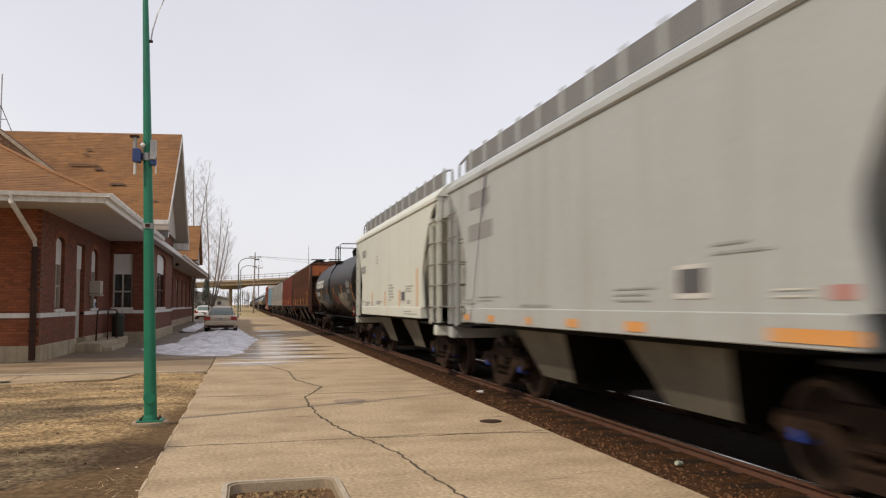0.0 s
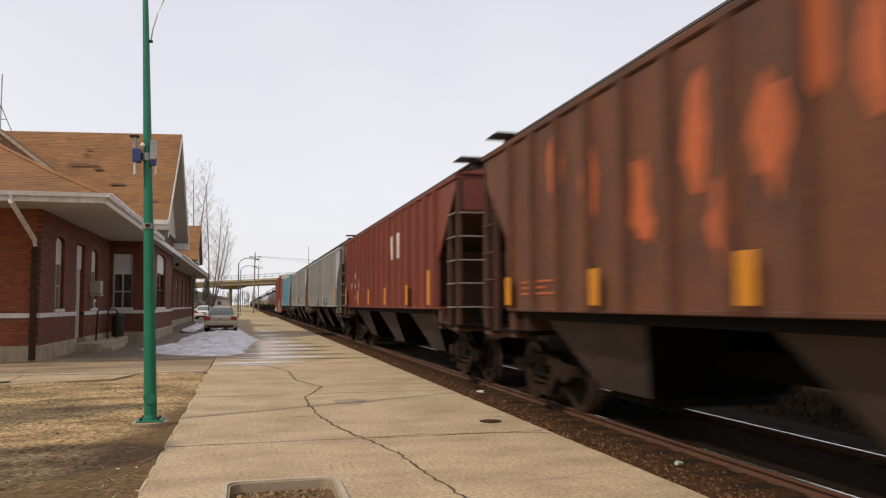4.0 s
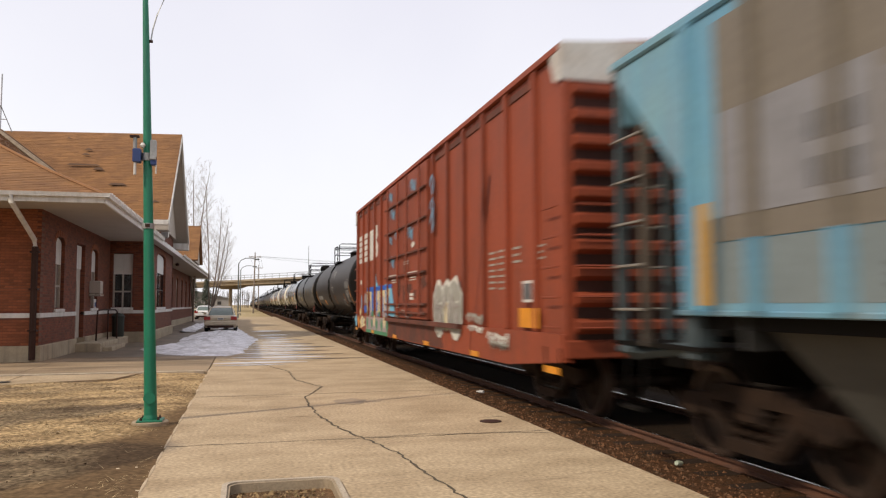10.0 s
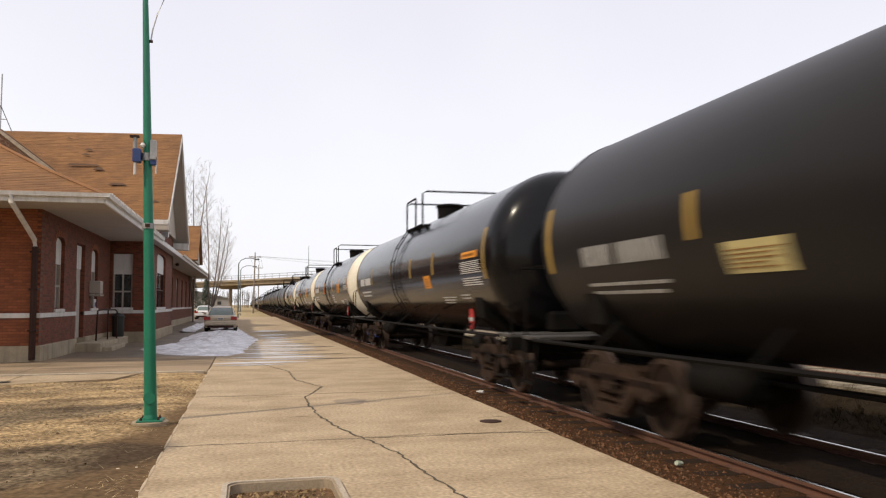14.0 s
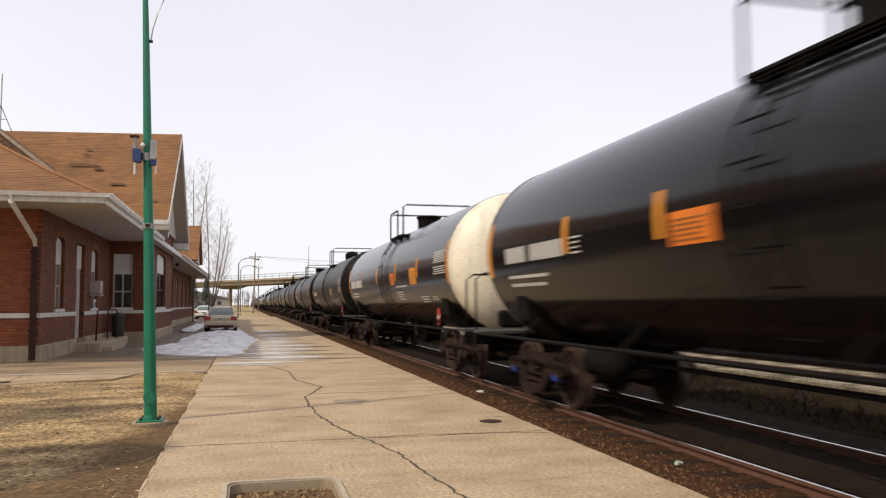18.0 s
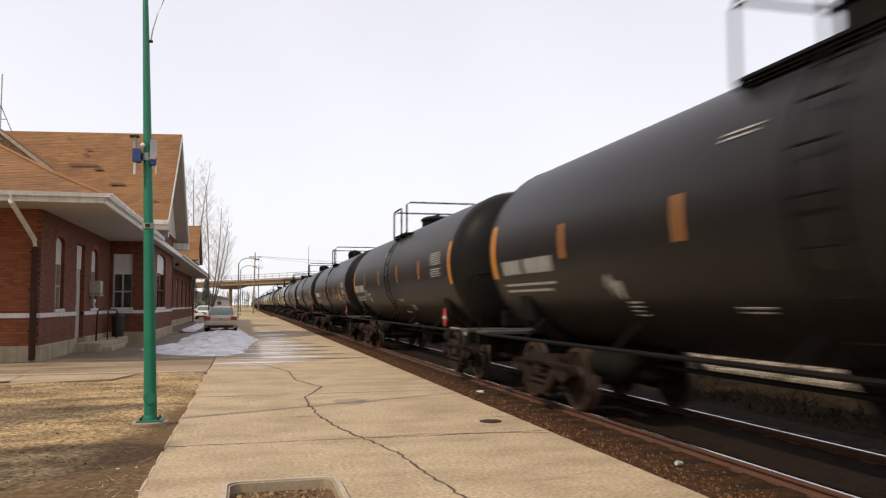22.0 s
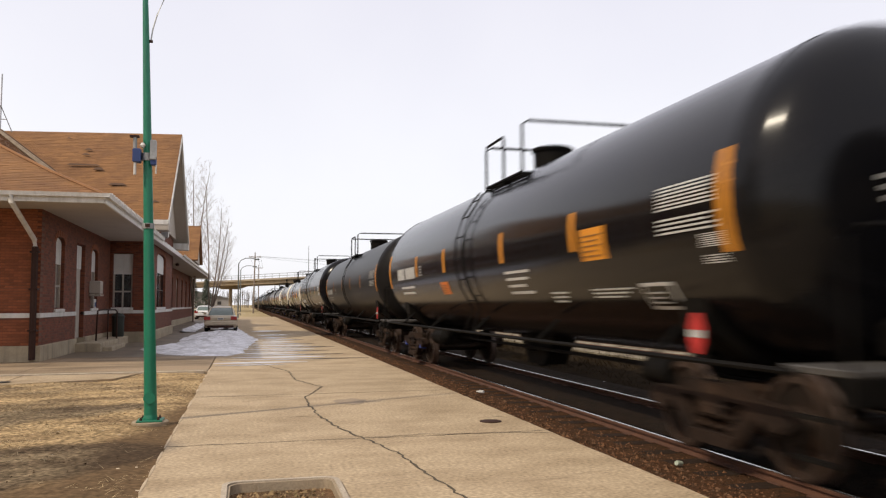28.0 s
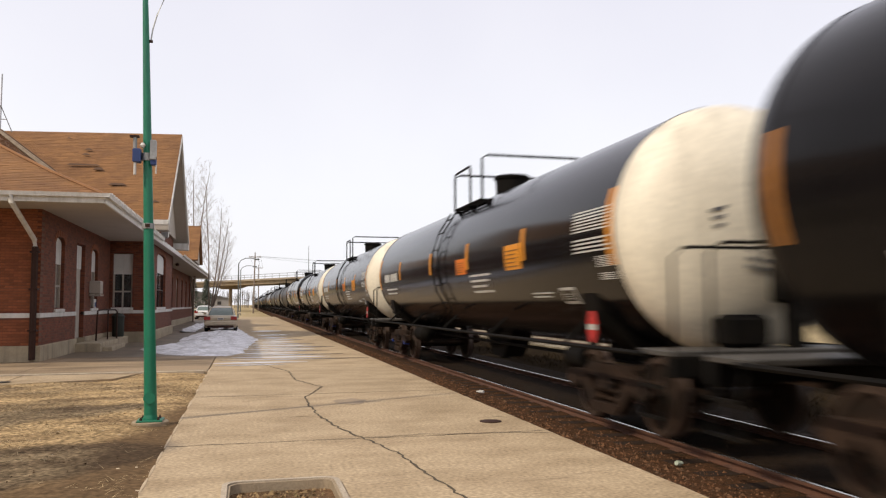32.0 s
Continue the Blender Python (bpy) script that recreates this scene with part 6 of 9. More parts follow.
def hopper_car(L, paint, label, style, seed, roofmat=None):
    """A covered hopper: ribbed or smooth sides, sloping ends with open ladders, bays below."""
    rng = random.Random(seed)
    car = empty("hopper_car", label, "hopper car", "cars of the freight train")
    h = L / 2
    smooth = style == "smooth"
    W = 1.58
    e = h - (0.45 if smooth else 1.05 if style == "rust" else 0.68)  # end of the roof and end frame
    ins = e - 7.2  # inset of the outermost ribs
    zs, zt = (1.43, 3.61) if smooth else (1.44, HOPPER_TOP[style])
    corner, zk, rise = {"old": (7.36, 2.34, 0.83), "blue": (7.14, 2.43, 0.98)}.get(style, (7.45, 2.45, 0.95) if style == "rust" else (7.2, 2.4, 0.9))
    for s in (-1, 1):
        side = Mesh()
        zu = min(zk + rise * (e - 0.1 - corner), zt - 0.01)
        half = [(corner, zs), (corner, zk), (e - 0.1, zu), (e - 0.1, zt)]
        if smooth:  # the end edge is a hollow curve
            half = [(4.75, zs), (4.62, 2.0), (4.66, 2.25), (4.87, 2.66), (5.2, 3.1), (5.6, 3.45), (e - 0.1, zt)]
        poly = [(-a, z) for a, z in half] + half[::-1]
        side.prism(poly, "x", *sorted((s * W, s * (W - 0.05))))
        sd = part("side_sheet", side, paint, car)
        if not smooth:
            nr = 17
            for k in range(nr):
                y = -e + ins + 0.05 + (2 * (e - ins) - 0.1) * k / (nr - 1)
                part("rib", RIB["brown" if style == "blue" and 4.1 < y < 6.9 else style], None, sd, at=pose(s * W, y, 0, 0, 0, 0 if s < 0 else 180))
        part("side_sill", box(*sorted((s * (W + 0.02), s * (W - 0.14))), -(4.6 if smooth else 7.4), (4.6 if smooth else 7.4), zs - (0.25 if smooth else 0.05), zs, c=0.01), paint, car)
        if not smooth:
            # black strip put in for the shadow line under the sill
            part("sill_web", box(*sorted((s * (W - 0.1), s * (W - 0.16))), -7.4, 7.4, zs - 0.16, zs - 0.05), M_STEELK, car)
        part("eave", box(*sorted((s * (W + 0.035), s * (W - 0.12))), -e, e, zt, zt + 0.10, c=0.02), paint, car)
    roof = Mesh()
    zr = zt + 0.10
    rp = [(-W - 0.02, zr), (-W * 0.6, zr + 0.14), (-W * 0.25, zr + 0.2), (W * 0.25, zr + 0.2), (W * 0.6, zr + 0.14), (W + 0.02, zr)]
    if smooth:
        rp = [(-W - 0.02, zr), (-1.42, zr + 0.2), (-1.2, zr + 0.34), (-0.6, zr + 0.42), (0.6, zr + 0.42), (1.2, zr + 0.34), (1.42, zr + 0.2), (W + 0.02, zr)]
    roof.prism(rp, "y", -e - 0.02, e + 0.02)
    part("roof", roof, roofmat or paint, car)
    for sx in ((-1, 1) if smooth else (-1, 1)):
        if smooth:
            x = sx * 1.25
            bd = Mesh()
            bd.box(*sorted((x, x + sx * 0.02)), -e + 0.55, e - 0.15, zr + 0.32, zr + 0.64)
            b = part("running_board", bd, M_WALKGREY, car, "grey grating of the roof walk")
            for q in (-1, 1):
                en = e + (0.38 if q > 0 else 0.0)
                part("walk_rail", Mesh().tube([(x, q * (en - 0.55), zr + 0.62), (x, q * (en - 0.08), zr + 0.56), (x, q * (en - 0.02), zr + 0.5), (x, q * (en - 0.02), zr + 0.1)], 0.022, 6), M_WALKGREY, b)
            for k in range(13):
                y = -e + 0.6 + 2 * (e - 0.6) * k / 12
                part("bracket", BRACKET, None, b, at=pose(x, y, zr + 0.21))
        else:
            b = car
            wx, wz = (0.5, zr + 0.12) if style == "blue" else (0.72, zr + 0.33 if style == "old" else zr + 0.26)
            for k in range(4):
                pl_ = box(*sorted((sx * (wx + 0.13 * k), sx * (wx + 0.1 + 0.13 * k))), -e - 0.10, e + 0.10, wz, wz + 0.03)
                if k == 0:
                    b = part("running_board", pl_, M_ROOFGRATE, car, "dark grating of the roof walk")
                else:
                    part("walk_plank", pl_, M_ROOFGRATE, b)
            for k in range(9):
                yk = -e + 0.3 + 2 * (e - 0.3) * k / 8
                part("walk_support", box(*sorted((sx * (wx + 0.02), sx * (wx + 0.48))), yk - 0.02, yk + 0.02, zr + 0.02, wz - 0.002), M_ROOFGRATE, b)
            if style in ("rust", "red") and sx < 0:
                part("end_walk", box(-0.45, 0.25, -e - 0.08, -e + 0.5, zr + 0.3, zr + 0.33), M_ROOFGRATE, b)
            for q in (-1, 1):
                part("walk_end", box(*sorted((sx * (wx - 0.06), sx * (wx + (0.5 if style in ("blue", "old") else 0.8)))), *sorted((q * (e + 0.08), q * (e - 0.5))), wz + 0.035, wz + 0.055), M_ROOFGRATE, b)
    for k in range(10):
        y = -e + 1.0 + (2 * e - 2.0) * k / 9
        part("hatch", box(-0.42, 0.42, y - 0.5, y + 0.5, zr + (0.40 if smooth else 0.18), zr + (0.5 if smooth else 0.26), c=0.03), paint, car)
    # sloping end sheets and the bays
    for s in (-1, 1):
        yb, zb, zc_ = (e - 2.2, 1.45, zt - 0.1) if smooth else (corner - 0.56, zk + 0.2, zu - 0.02)
        sl = Mesh()
        slope = lambda o: [(-W + 0.06, s * (e - 0.15 - o), zc_), (W - 0.06, s * (e - 0.15 - o), zc_), (W - 0.06, s * (yb - o), zb), (-W + 0.06, s * (yb - o), zb)]
        sl.hull(slope(0), slope(0.06))
        if not smooth:
            part("end_bulkhead", box(-W + 0.06, W - 0.06, *sorted((s * yb, s * (yb - 0.05))), 1.12, zb + 0.02), BULKHEAD[style], car, "upright plate under the slope")
        part("slope_sheet", sl, SLOPE.get(style, paint), car, "sloping end sheet darkened for shade" if not smooth else "")
        part("end_cap", box(-W + 0.05, W - 0.05, *sorted((s * (e - 0.02), s * (e - 0.1))), zt - (0.58 if not smooth else 0.35), zt + 0.08, c=0.01), ENDCAP.get(style, paint), car)
        for sx in (-1, 1):
            part("corner_post", box(*sorted((sx * W, sx * (W - 0.09))), *sorted((s * e, s * (e - 0.09))), 1.08, zt, c=0.015), POST.get(style, paint), car)
            part("inner_post", box(*sorted((sx * 1.05, sx * 0.97)), *sorted((s * (e - 0.02), s * (e - 0.1))), 1.1, zt - 0.3, c=0.015), POST.get(style, paint), car)
            ink_ = LADDER.get(style, paint)
            zl = 3.3 if smooth else zk + rise * (e - 0.58 - corner) - 0.05
            ladder = part("ladder", box(*sorted((sx * (W + 0.02), sx * (W - 0.06))), *sorted((s * (e - 0.55), s * (e - 0.63))), 1.08, zl, c=0.01), ink_, car)
            rung_m = ink_ if style == "rust" else M_RUNG
            rung_a = Mesh().tube([(sx * (W - 0.02), 0, 0), (sx * 1.0, 0, 0)], 0.016, 5).data("rung", rung_m)
            rung_b = Mesh().tube([(0, -0.3, 0), (0, 0.3, 0)], 0.016, 5).data("rung", rung_m)
            for z in (1.44, 1.88, 2.31, 2.75, 3.19):
                part("rung", rung_a, None, ladder, at=pose(0, s * (e + 0.03), z))
                if z < zl:
                    part("rung", rung_b, None, ladder, at=pose(sx * (W + 0.03), s * (e - 0.32), z))
            step = Mesh()
            for yy in (e - 0.1, e - 0.45):
                step.tube([(sx * (W - 0.06), s * yy, 0.95), (sx * (W - 0.04), s * yy, 0.46)], 0.014, 5)
            step.box(*sorted((sx * (W + 0.02), sx * (W - 0.08))), *sorted((s * (e - 0.09), s * (e - 0.46))), 0.44, 0.47)
            part("step", step, M_STEELK, car)
        if not smooth:
            for sx in (-1, 1):
                part("bolster_post", box(*sorted((sx * (W - 0.02), sx * (W - 0.2))), *sorted((s * 7.18, s * 7.4)), 1.0, zs - 0.05, c=0.015), POST.get(style, paint), car)
                part("end_brace", Mesh().tube([(sx * (W - 0.1), s * 7.4, 1.1), (sx * (W - 0.1), s * (e - 0.1), 0.98)], 0.06, 4), POST.get(style, paint), car)
            part("brake_gear", box(-0.9, -0.35, *sorted((s * (e - 0.9), s * (e - 0.35))), 1.12, 1.55, c=0.06), M_STEELK, car)
        part("end_sill", box(-W, W, *sorted((s * e, s * (e - 0.3))), 0.99 if not smooth else 0.86, 1.08, c=0.02), POST.get(style, paint), car)
        part("end_deck", box(-W, W, *sorted((s * (e + 0.06), s * (e - 1.6))), 1.08, 1.12), M_STEELK, car)
        part("draft_sill", box(-0.22, 0.22, *sorted((s * (h - 0.3), s * (e - 3.4))), 0.68, 1.06, c=0.02), M_STEELK, car)
        part("coupler", coupler_mesh(L + (1.0 if smooth and seed == 2 and s > 0 else 0.0), s), M_TRUCK, car)
        truck(car, s * (h - 2.15), blue=smooth)
    part("brake_box", box(-0.5, 0.1, -e + 0.2, -e + 0.75, 1.12, 1.5, c=0.03), M_STEELK, car)
    part("brake_wheel", Mesh().lathe([(-0.02, 0.24), (-0.02, 0.28), (0.02, 0.28), (0.02, 0.24)], "y", 0.4, -e - 0.02, 1.9, 20), M_STEELK, car)
    if smooth:
        spans = [(-2.95, -0.72), (0.72, 2.95)]
        # black sheet added for the shade in the gaps between bays
        part("underfloor", box(-W + 0.12, W - 0.12, -3.8, 3.8, 1.12, 1.16), M_STEELK, car, "dark floor sheet added to blacken the gaps between bays")
    else:
        spans = [(yc - 1.5, yc + 1.5) for yc in (-4.5, 0.3, 5.1)]
        part("underfloor", box(-W + 0.18, W - 0.18, -corner, corner, zs - 0.05, zs - 0.01), M_STEELK, car, "dark floor sheet added to blacken the gaps between bays")
    for ya, yb in spans:
        yc = (ya + yb) / 2
        wt, wl, hl = (W - 0.14, 1.0, 0.6) if smooth else (W - 0.17, 0.9, 0.65)
        top = [(-wt, ya, zs), (wt, ya, zs), (wt, yb, zs), (-wt, yb, zs)]
        low = [(-wl, yc - hl, 0.42), (wl, yc - hl, 0.42), (wl, yc + hl, 0.42), (-wl, yc + hl, 0.42)]
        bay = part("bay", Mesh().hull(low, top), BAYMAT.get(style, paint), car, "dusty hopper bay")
        # sheets between the bays go black for shade; the outer ones stay dusty
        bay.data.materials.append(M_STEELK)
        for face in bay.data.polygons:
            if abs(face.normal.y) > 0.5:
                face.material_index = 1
        part("outlet_gate", box(-0.8, 0.8, yc - 0.6, yc + 0.6, 0.30, 0.42, c=0.02), M_STEELK, car)
    part("centre_sill", box(-0.25, 0.25, -e + 2.2, e - 2.2, 0.72, 1.0), M_STEELK, car)
    return car, W, e, ins, zs, zt


M_ROOFGRATE = mat("dark galvanised grating", (0.07, 0.07, 0.068), 0.6, 0.3, spots=(0.14, 0.14, 0.13), scale=6, fine=60, fine_amt=0.3, bump=0.2)
M_WALKGREY = mat("galvanised walk grating", (0.21, 0.21, 0.2), 0.6, 0.3, spots=(0.11, 0.11, 0.105), scale=8, fine=60, fine_amt=0.35, bump=0.2, stretch=(1, 3, 0.2))
# end slopes use steels darkened for the shade under the overhang
M_HOP_DARK = mat("dark end steel", (0.1, 0.078, 0.056), 0.8, spots=(0.02, 0.016, 0.013), scale=1.0, amount=0.8, fine=20, bump=0.05)
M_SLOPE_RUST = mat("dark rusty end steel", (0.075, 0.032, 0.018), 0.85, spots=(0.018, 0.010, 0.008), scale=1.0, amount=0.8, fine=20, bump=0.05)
M_POST_OLD = mat("grimy grey post paint", (0.125, 0.11, 0.088), 0.75, spots=(0.10, 0.08, 0.06), scale=2, amount=0.7, fine=20, bump=0.04)
M_POST_RUST = mat("dark rusty post paint", (0.072, 0.026, 0.0135), 0.8, spots=(0.028, 0.014, 0.010), scale=2, amount=0.7, fine=20, bump=0.04)
M_SLOPE_SHADE = mat("shade-black end steel", (0.02, 0.02, 0.018), 0.85, spots=(0.012, 0.011, 0.01), scale=1.0, amount=0.7, fine=20, bump=0.05)
M_POST_BLUE = mat("grimy dark blue post paint", (0.038, 0.056, 0.063), 0.75, spots=(0.045, 0.05, 0.05), scale=2, amount=0.7, fine=20, bump=0.04)
M_CAP_OLD = mat("blue-grey end panel paint", (0.25, 0.275, 0.28), 0.65, spots=(0.18, 0.18, 0.165), scale=1.2, amount=0.6, fine=14, bump=0.03, grime=((0.14, 0.12, 0.09), 0.5, 4))
M_CAP_RUST = mat("orange end panel paint", (0.31, 0.085, 0.02), 0.75, spots=(0.15, 0.045, 0.02), scale=1.5, amount=0.6, fine=14, bump=0.04)
LADDER = {"old": M_POST_OLD, "rust": M_POST_RUST, "red": M_POST_RUST, "blue": M_HOP_DARK}
ENDCAP, SLOPE, POST = {"old": M_CAP_OLD, "rust": M_CAP_RUST}, {"rust": M_SLOPE_RUST, "red": M_SLOPE_RUST, "old": M_HOP_DARK, "blue": M_SLOPE_SHADE}, {"old": M_POST_OLD, "rust": M_POST_RUST, "red": M_POST_RUST, "blue": M_POST_BLUE}
# ribs darker than the sheets, for grime and for their own shading
M_RIB_OLD = mat("grimy shade-toned grey rib paint", (0.275, 0.27, 0.255), 0.7, spots=(0.19, 0.175, 0.15), scale=0.9, amount=0.8, fine=14, fine_amt=0.1, bump=0.03, rnd=0.15, grime=((0.14, 0.10, 0.065), 0.7, 3))
# dark blotches stand in part for the shade under the car
M_BAY_DUSTY = mat("dusty bay steel", (0.075, 0.058, 0.04), 0.8, spots=(0.02, 0.016, 0.012), scale=0.8, amount=0.8, fine=15, bump=0.05)
M_BAY_GREY = mat("grey bay steel", (0.145, 0.135, 0.105), 0.7, spots=(0.065, 0.055, 0.042), scale=0.8, amount=0.7, fine=15, bump=0.05)
M_BAY_DARK = mat("dark rusty bay steel", (0.055, 0.035, 0.025), 0.8, spots=(0.03, 0.022, 0.018), scale=0.8, amount=0.7, fine=15, bump=0.05)
M_BAY_BLUE = mat("dark olive bay steel", (0.06, 0.056, 0.045), 0.8, spots=(0.022, 0.02, 0.016), scale=0.8, amount=0.8, fine=15, bump=0.05)
BAYMAT = {"smooth": M_BAY_GREY, "rust": M_BAY_DARK, "red": M_BAY_DARK, "old": M_BAY_DUSTY, "blue": M_BAY_BLUE}


BULKHEAD = {"old": mat("dusty brown end plate", (0.17, 0.135, 0.1), 0.8, spots=(0.07, 0.056, 0.043), scale=1.2, amount=0.8, fine=18, bump=0.05), "rust": M_SLOPE_RUST, "red": M_SLOPE_RUST, "blue": M_SLOPE_SHADE}
M_RUNG = mat("worn pale rung steel", (0.2, 0.18, 0.155), 0.6, spots=(0.1, 0.08, 0.06), scale=6, amount=0.6, fine=30, bump=0.04)
HOPPER_TOP = {"old": 3.79, "blue": 3.95, "rust": 3.82, "red": 3.82}


def rib_mesh(style, *cuts):
    m, zz = Mesh(), [1.44, *cuts, HOPPER_TOP[style]]
    ring = lambda z: [(0.0, -0.055, z), (-0.1, -0.035, z), (-0.1, 0.035, z), (0.0, 0.055, z)]
    for a, b in zip(zz, zz[1:]):
        m.hull(ring(a), ring(b))
    return m


RIB = {"rust": rib_mesh("rust").data("rib", M_HOP_RUST), "red": rib_mesh("red").data("rib", M_HOP_RED), "old": rib_mesh("old").data("rib", M_RIB_OLD), "blue": rib_mesh("blue").data("rib", M_HOP_BLUE)}
M_BROWNGR = mat("grey brown repaint", (0.15, 0.128, 0.1), 0.6, spots=(0.13, 0.11, 0.085), scale=1.5, amount=0.5, fine=14, fine_amt=0.12, bump=0.02)
# ribs whose upper part was painted over
RIB["brown"] = rib_mesh("blue", 2.0).data("rib", M_HOP_BLUE)
RIB["brown"].materials.append(M_BROWNGR)
for face in RIB["brown"].polygons:
    face.material_index = int(face.center.z > 2.0)
BRACKET = Mesh().prism([(-0.05, 0.1), (-0.05, 0.47), (-0.02, 0.47), (-0.02, 0.1)], "y", -0.045, 0.045).data("bracket", M_HOP_GREY)

# the cars in order, from the one that passes first
JUNCTIONS = [3.0, 15.7, 28.8, 47.3, 66.6, 85.42, 104.0, 122.66, 141.3, 161.8, 180.0, 197.6, 216.3, 234.7, 253.4, 271.8, 289.1, 306.4, 323.6, 340.8, 358.1, 376.7, 395.4, 413.8, 432.2, 450.7, 469.2]


def place(car, a, b):
    CARS.append((car, (a + b) / 2))
    car.matrix_basis = pose(XT, (a + b) / 2, 0)


def blob(yc, z_mid, ry, rz, rng, n=14, rough=0.35):
    """An uneven round outline."""
    yc += MARK_AT
    return [(yc + ry * (1 + rough * (rng.random() - 0.5) * 2) * math.cos(2 * math.pi * k / n), z_mid + rz * (1 + rough * (rng.random() - 0.5) * 2) * math.sin(2 * math.pi * k / n)) for k in range(n)]


def flat(car, name, pts, material, x, t=0.004, label=""):
    """A thin coat of paint or plate on the side at x, outlined in (along, height)."""
    return part(name, Mesh().prism(pts, "x", x - t, x), material, car, label)


MARK_AT = 0.0       # where the marks of a car are counted from, along it


def rect(y0, y1, z0, z1, lean=0.0):
    y0, y1 = y0 + MARK_AT, y1 + MARK_AT
    return [(y0, z0), (y1, z0), (y1 + lean, z1), (y0 + lean, z1)]


def paint(name, col, rough=0.6):
    return mat(name, col, rough, spots=[c * 0.7 for c in col], scale=1.5, amount=0.5, fine=14, fine_amt=0.12, bump=0.02)


P_WHITE, P_SKY, P_BLUE, P_CREAM, P_GREENP, P_MAUVE, P_TAN, P_ORANGE, P_GREYP = paint("white side paint", (0.58, 0.565, 0.51)), paint("sky blue spray paint", (0.16, 0.42, 0.6)), paint("deep blue spray paint", (0.02, 0.1, 0.42)), paint("cream spray paint", (0.62, 0.52, 0.28)), paint("green spray paint", (0.05, 0.2, 0.1)), paint("mauve grey spray paint", (0.3, 0.24, 0.24)), paint("peach strip paint", (0.6, 0.4, 0.25)), paint("faded orange paint", (0.42, 0.1, 0.03)), paint("old grey spray paint", (0.3, 0.29, 0.25))

P_DIMBLUE, P_DIMGREY, P_DIMRED = paint("dim blue spray paint", (0.05, 0.12, 0.2)), paint("dim grey spray paint", (0.16, 0.15, 0.125)), paint("dim red spray paint", (0.12, 0.025, 0.012))

J = JUNCTIONS


def writing(car, x, *a, ink=None, label="", **k):
    """Rows of bars in place of writing that cannot be read, one mesh."""
    a = (a[0] + MARK_AT, a[1] + MARK_AT, *a[2:])
    return tagged(part("stencil", bars(x, *a, **k), ink or M_STENCILK, car, label), kind="stuff")


M_INKPALE = mat("faded grey stencil paint", (0.27, 0.265, 0.26), 0.6, spots=(0.36, 0.355, 0.34), scale=6, fine=30, bump=0.0)
c, *_ = hopper_car(J[1] - J[0], M_HOP_GREY, "smooth light grey covered hopper car with two bays", "smooth", 1)
place(c, J[0] - 0.5, J[1] - 0.5)
MARK_AT = 0.5
x = -1.584
DARKMARK, FADED = "dark stencilled mark", "faded dark stencilled mark"
writing(c, x, 2.75, 3.9, 3.12, 3.40, 1, fill=1.0, ink=M_INKPALE, label=DARKMARK)
writing(c, x, 2.6, 3.95, 2.58, 2.86, 1, fill=1.0, ink=M_INKPALE, label=DARKMARK)
writing(c, x, 2.2, 3.4, 1.55, 1.66, 2, ragged=(1.0, 0.7), fill=0.3, ink=M_INKPALE)
writing(c, x, 3.5, 4.3, 1.5, 1.62, 2, ragged=(0.6, 0.9), fill=0.4, ink=M_INKPALE)
writing(c, x, 0.2, 1.3, 1.46, 1.56, 1, fill=0.3, ink=M_INKPALE)
writing(c, x, -4.3, -3.5, 1.9, 2.05, 2, ragged=(0.6, 1.0), fill=0.3, ink=M_INKPALE)
writing(c, x, -4.65, -4.3, 1.54, 1.64, 2, fill=0.3, ink=P_WHITE)
writing(c, x, -2.5, -1.7, 1.52, 1.7, 3, ragged=(1.0, 0.8, 0.9), fill=0.3, ink=M_INKPALE)
b = flat(c, "notice_board", rect(-3.42, -2.92, 1.54, 1.84), M_STENCIL, x)
flat(b, "notice_plate", rect(-3.38, -2.96, 1.59, 1.80), M_STENCILK, x - 0.004)
flat(c, "lube_notice", rect(-5.08, -4.88, 1.52, 1.62), paint("faded red notice", (0.42, 0.16, 0.13)), x)
M_PEACH = mat("faded orange strip", (0.6, 0.27, 0.07), 0.6, spots=(0.5, 0.3, 0.15), scale=4, amount=0.5, fine=30, bump=0.02)
for yy, w in ((4.0, 0.3), (2.6, 0.3), (0.9, 0.2), (-0.6, 0.35), (-2.15, 0.4), (-4.7, 0.95)):
    flat(c, "reflective_strip", rect(yy - w / 2, yy + w / 2, 1.22, 1.32), M_PEACH, -1.605)
c, *_ = hopper_car(J[2] - J[1], M_HOP_CREAM, "smooth pale cream covered hopper car with two bays", "smooth", 2)
place(c, J[1] - 0.5, J[2] - 0.5)
writing(c, x, 3.25, 4.0, 3.02, 3.26, 1, fill=1.0, ink=M_INKPALE, label=DARKMARK)
writing(c, x, 3.3, 4.2, 2.5, 2.74, 1, fill=1.0, ink=M_INKPALE, label=DARKMARK)
writing(c, x, -1.75, -0.95, 1.6, 2.08, 6, ragged=(0.7, 1.0, 0.8, 0.9, 1.0, 0.5), fill=0.3, ink=M_INKPALE)
writing(c, x, -4.2, -3.3, 1.80, 1.98, 3, ragged=(1.0, 0.7, 0.8), fill=0.3, ink=M_INKPALE)
writing(c, x, -3.9, -3.5, 1.52, 1.62, 2, fill=0.3)
writing(c, x, 3.6, 4.9, 1.5, 1.65, 2, ragged=(1.0, 0.7), ink=M_INKPALE)
writing(c, x, 2.4, 3.3, 1.45, 1.6, 2, ragged=(1.0, 0.7), ink=M_INKPALE)
writing(c, x, 0.2, 1.1, 1.5, 1.62, 2, ragged=(1.0, 0.7), ink=M_INKPALE)
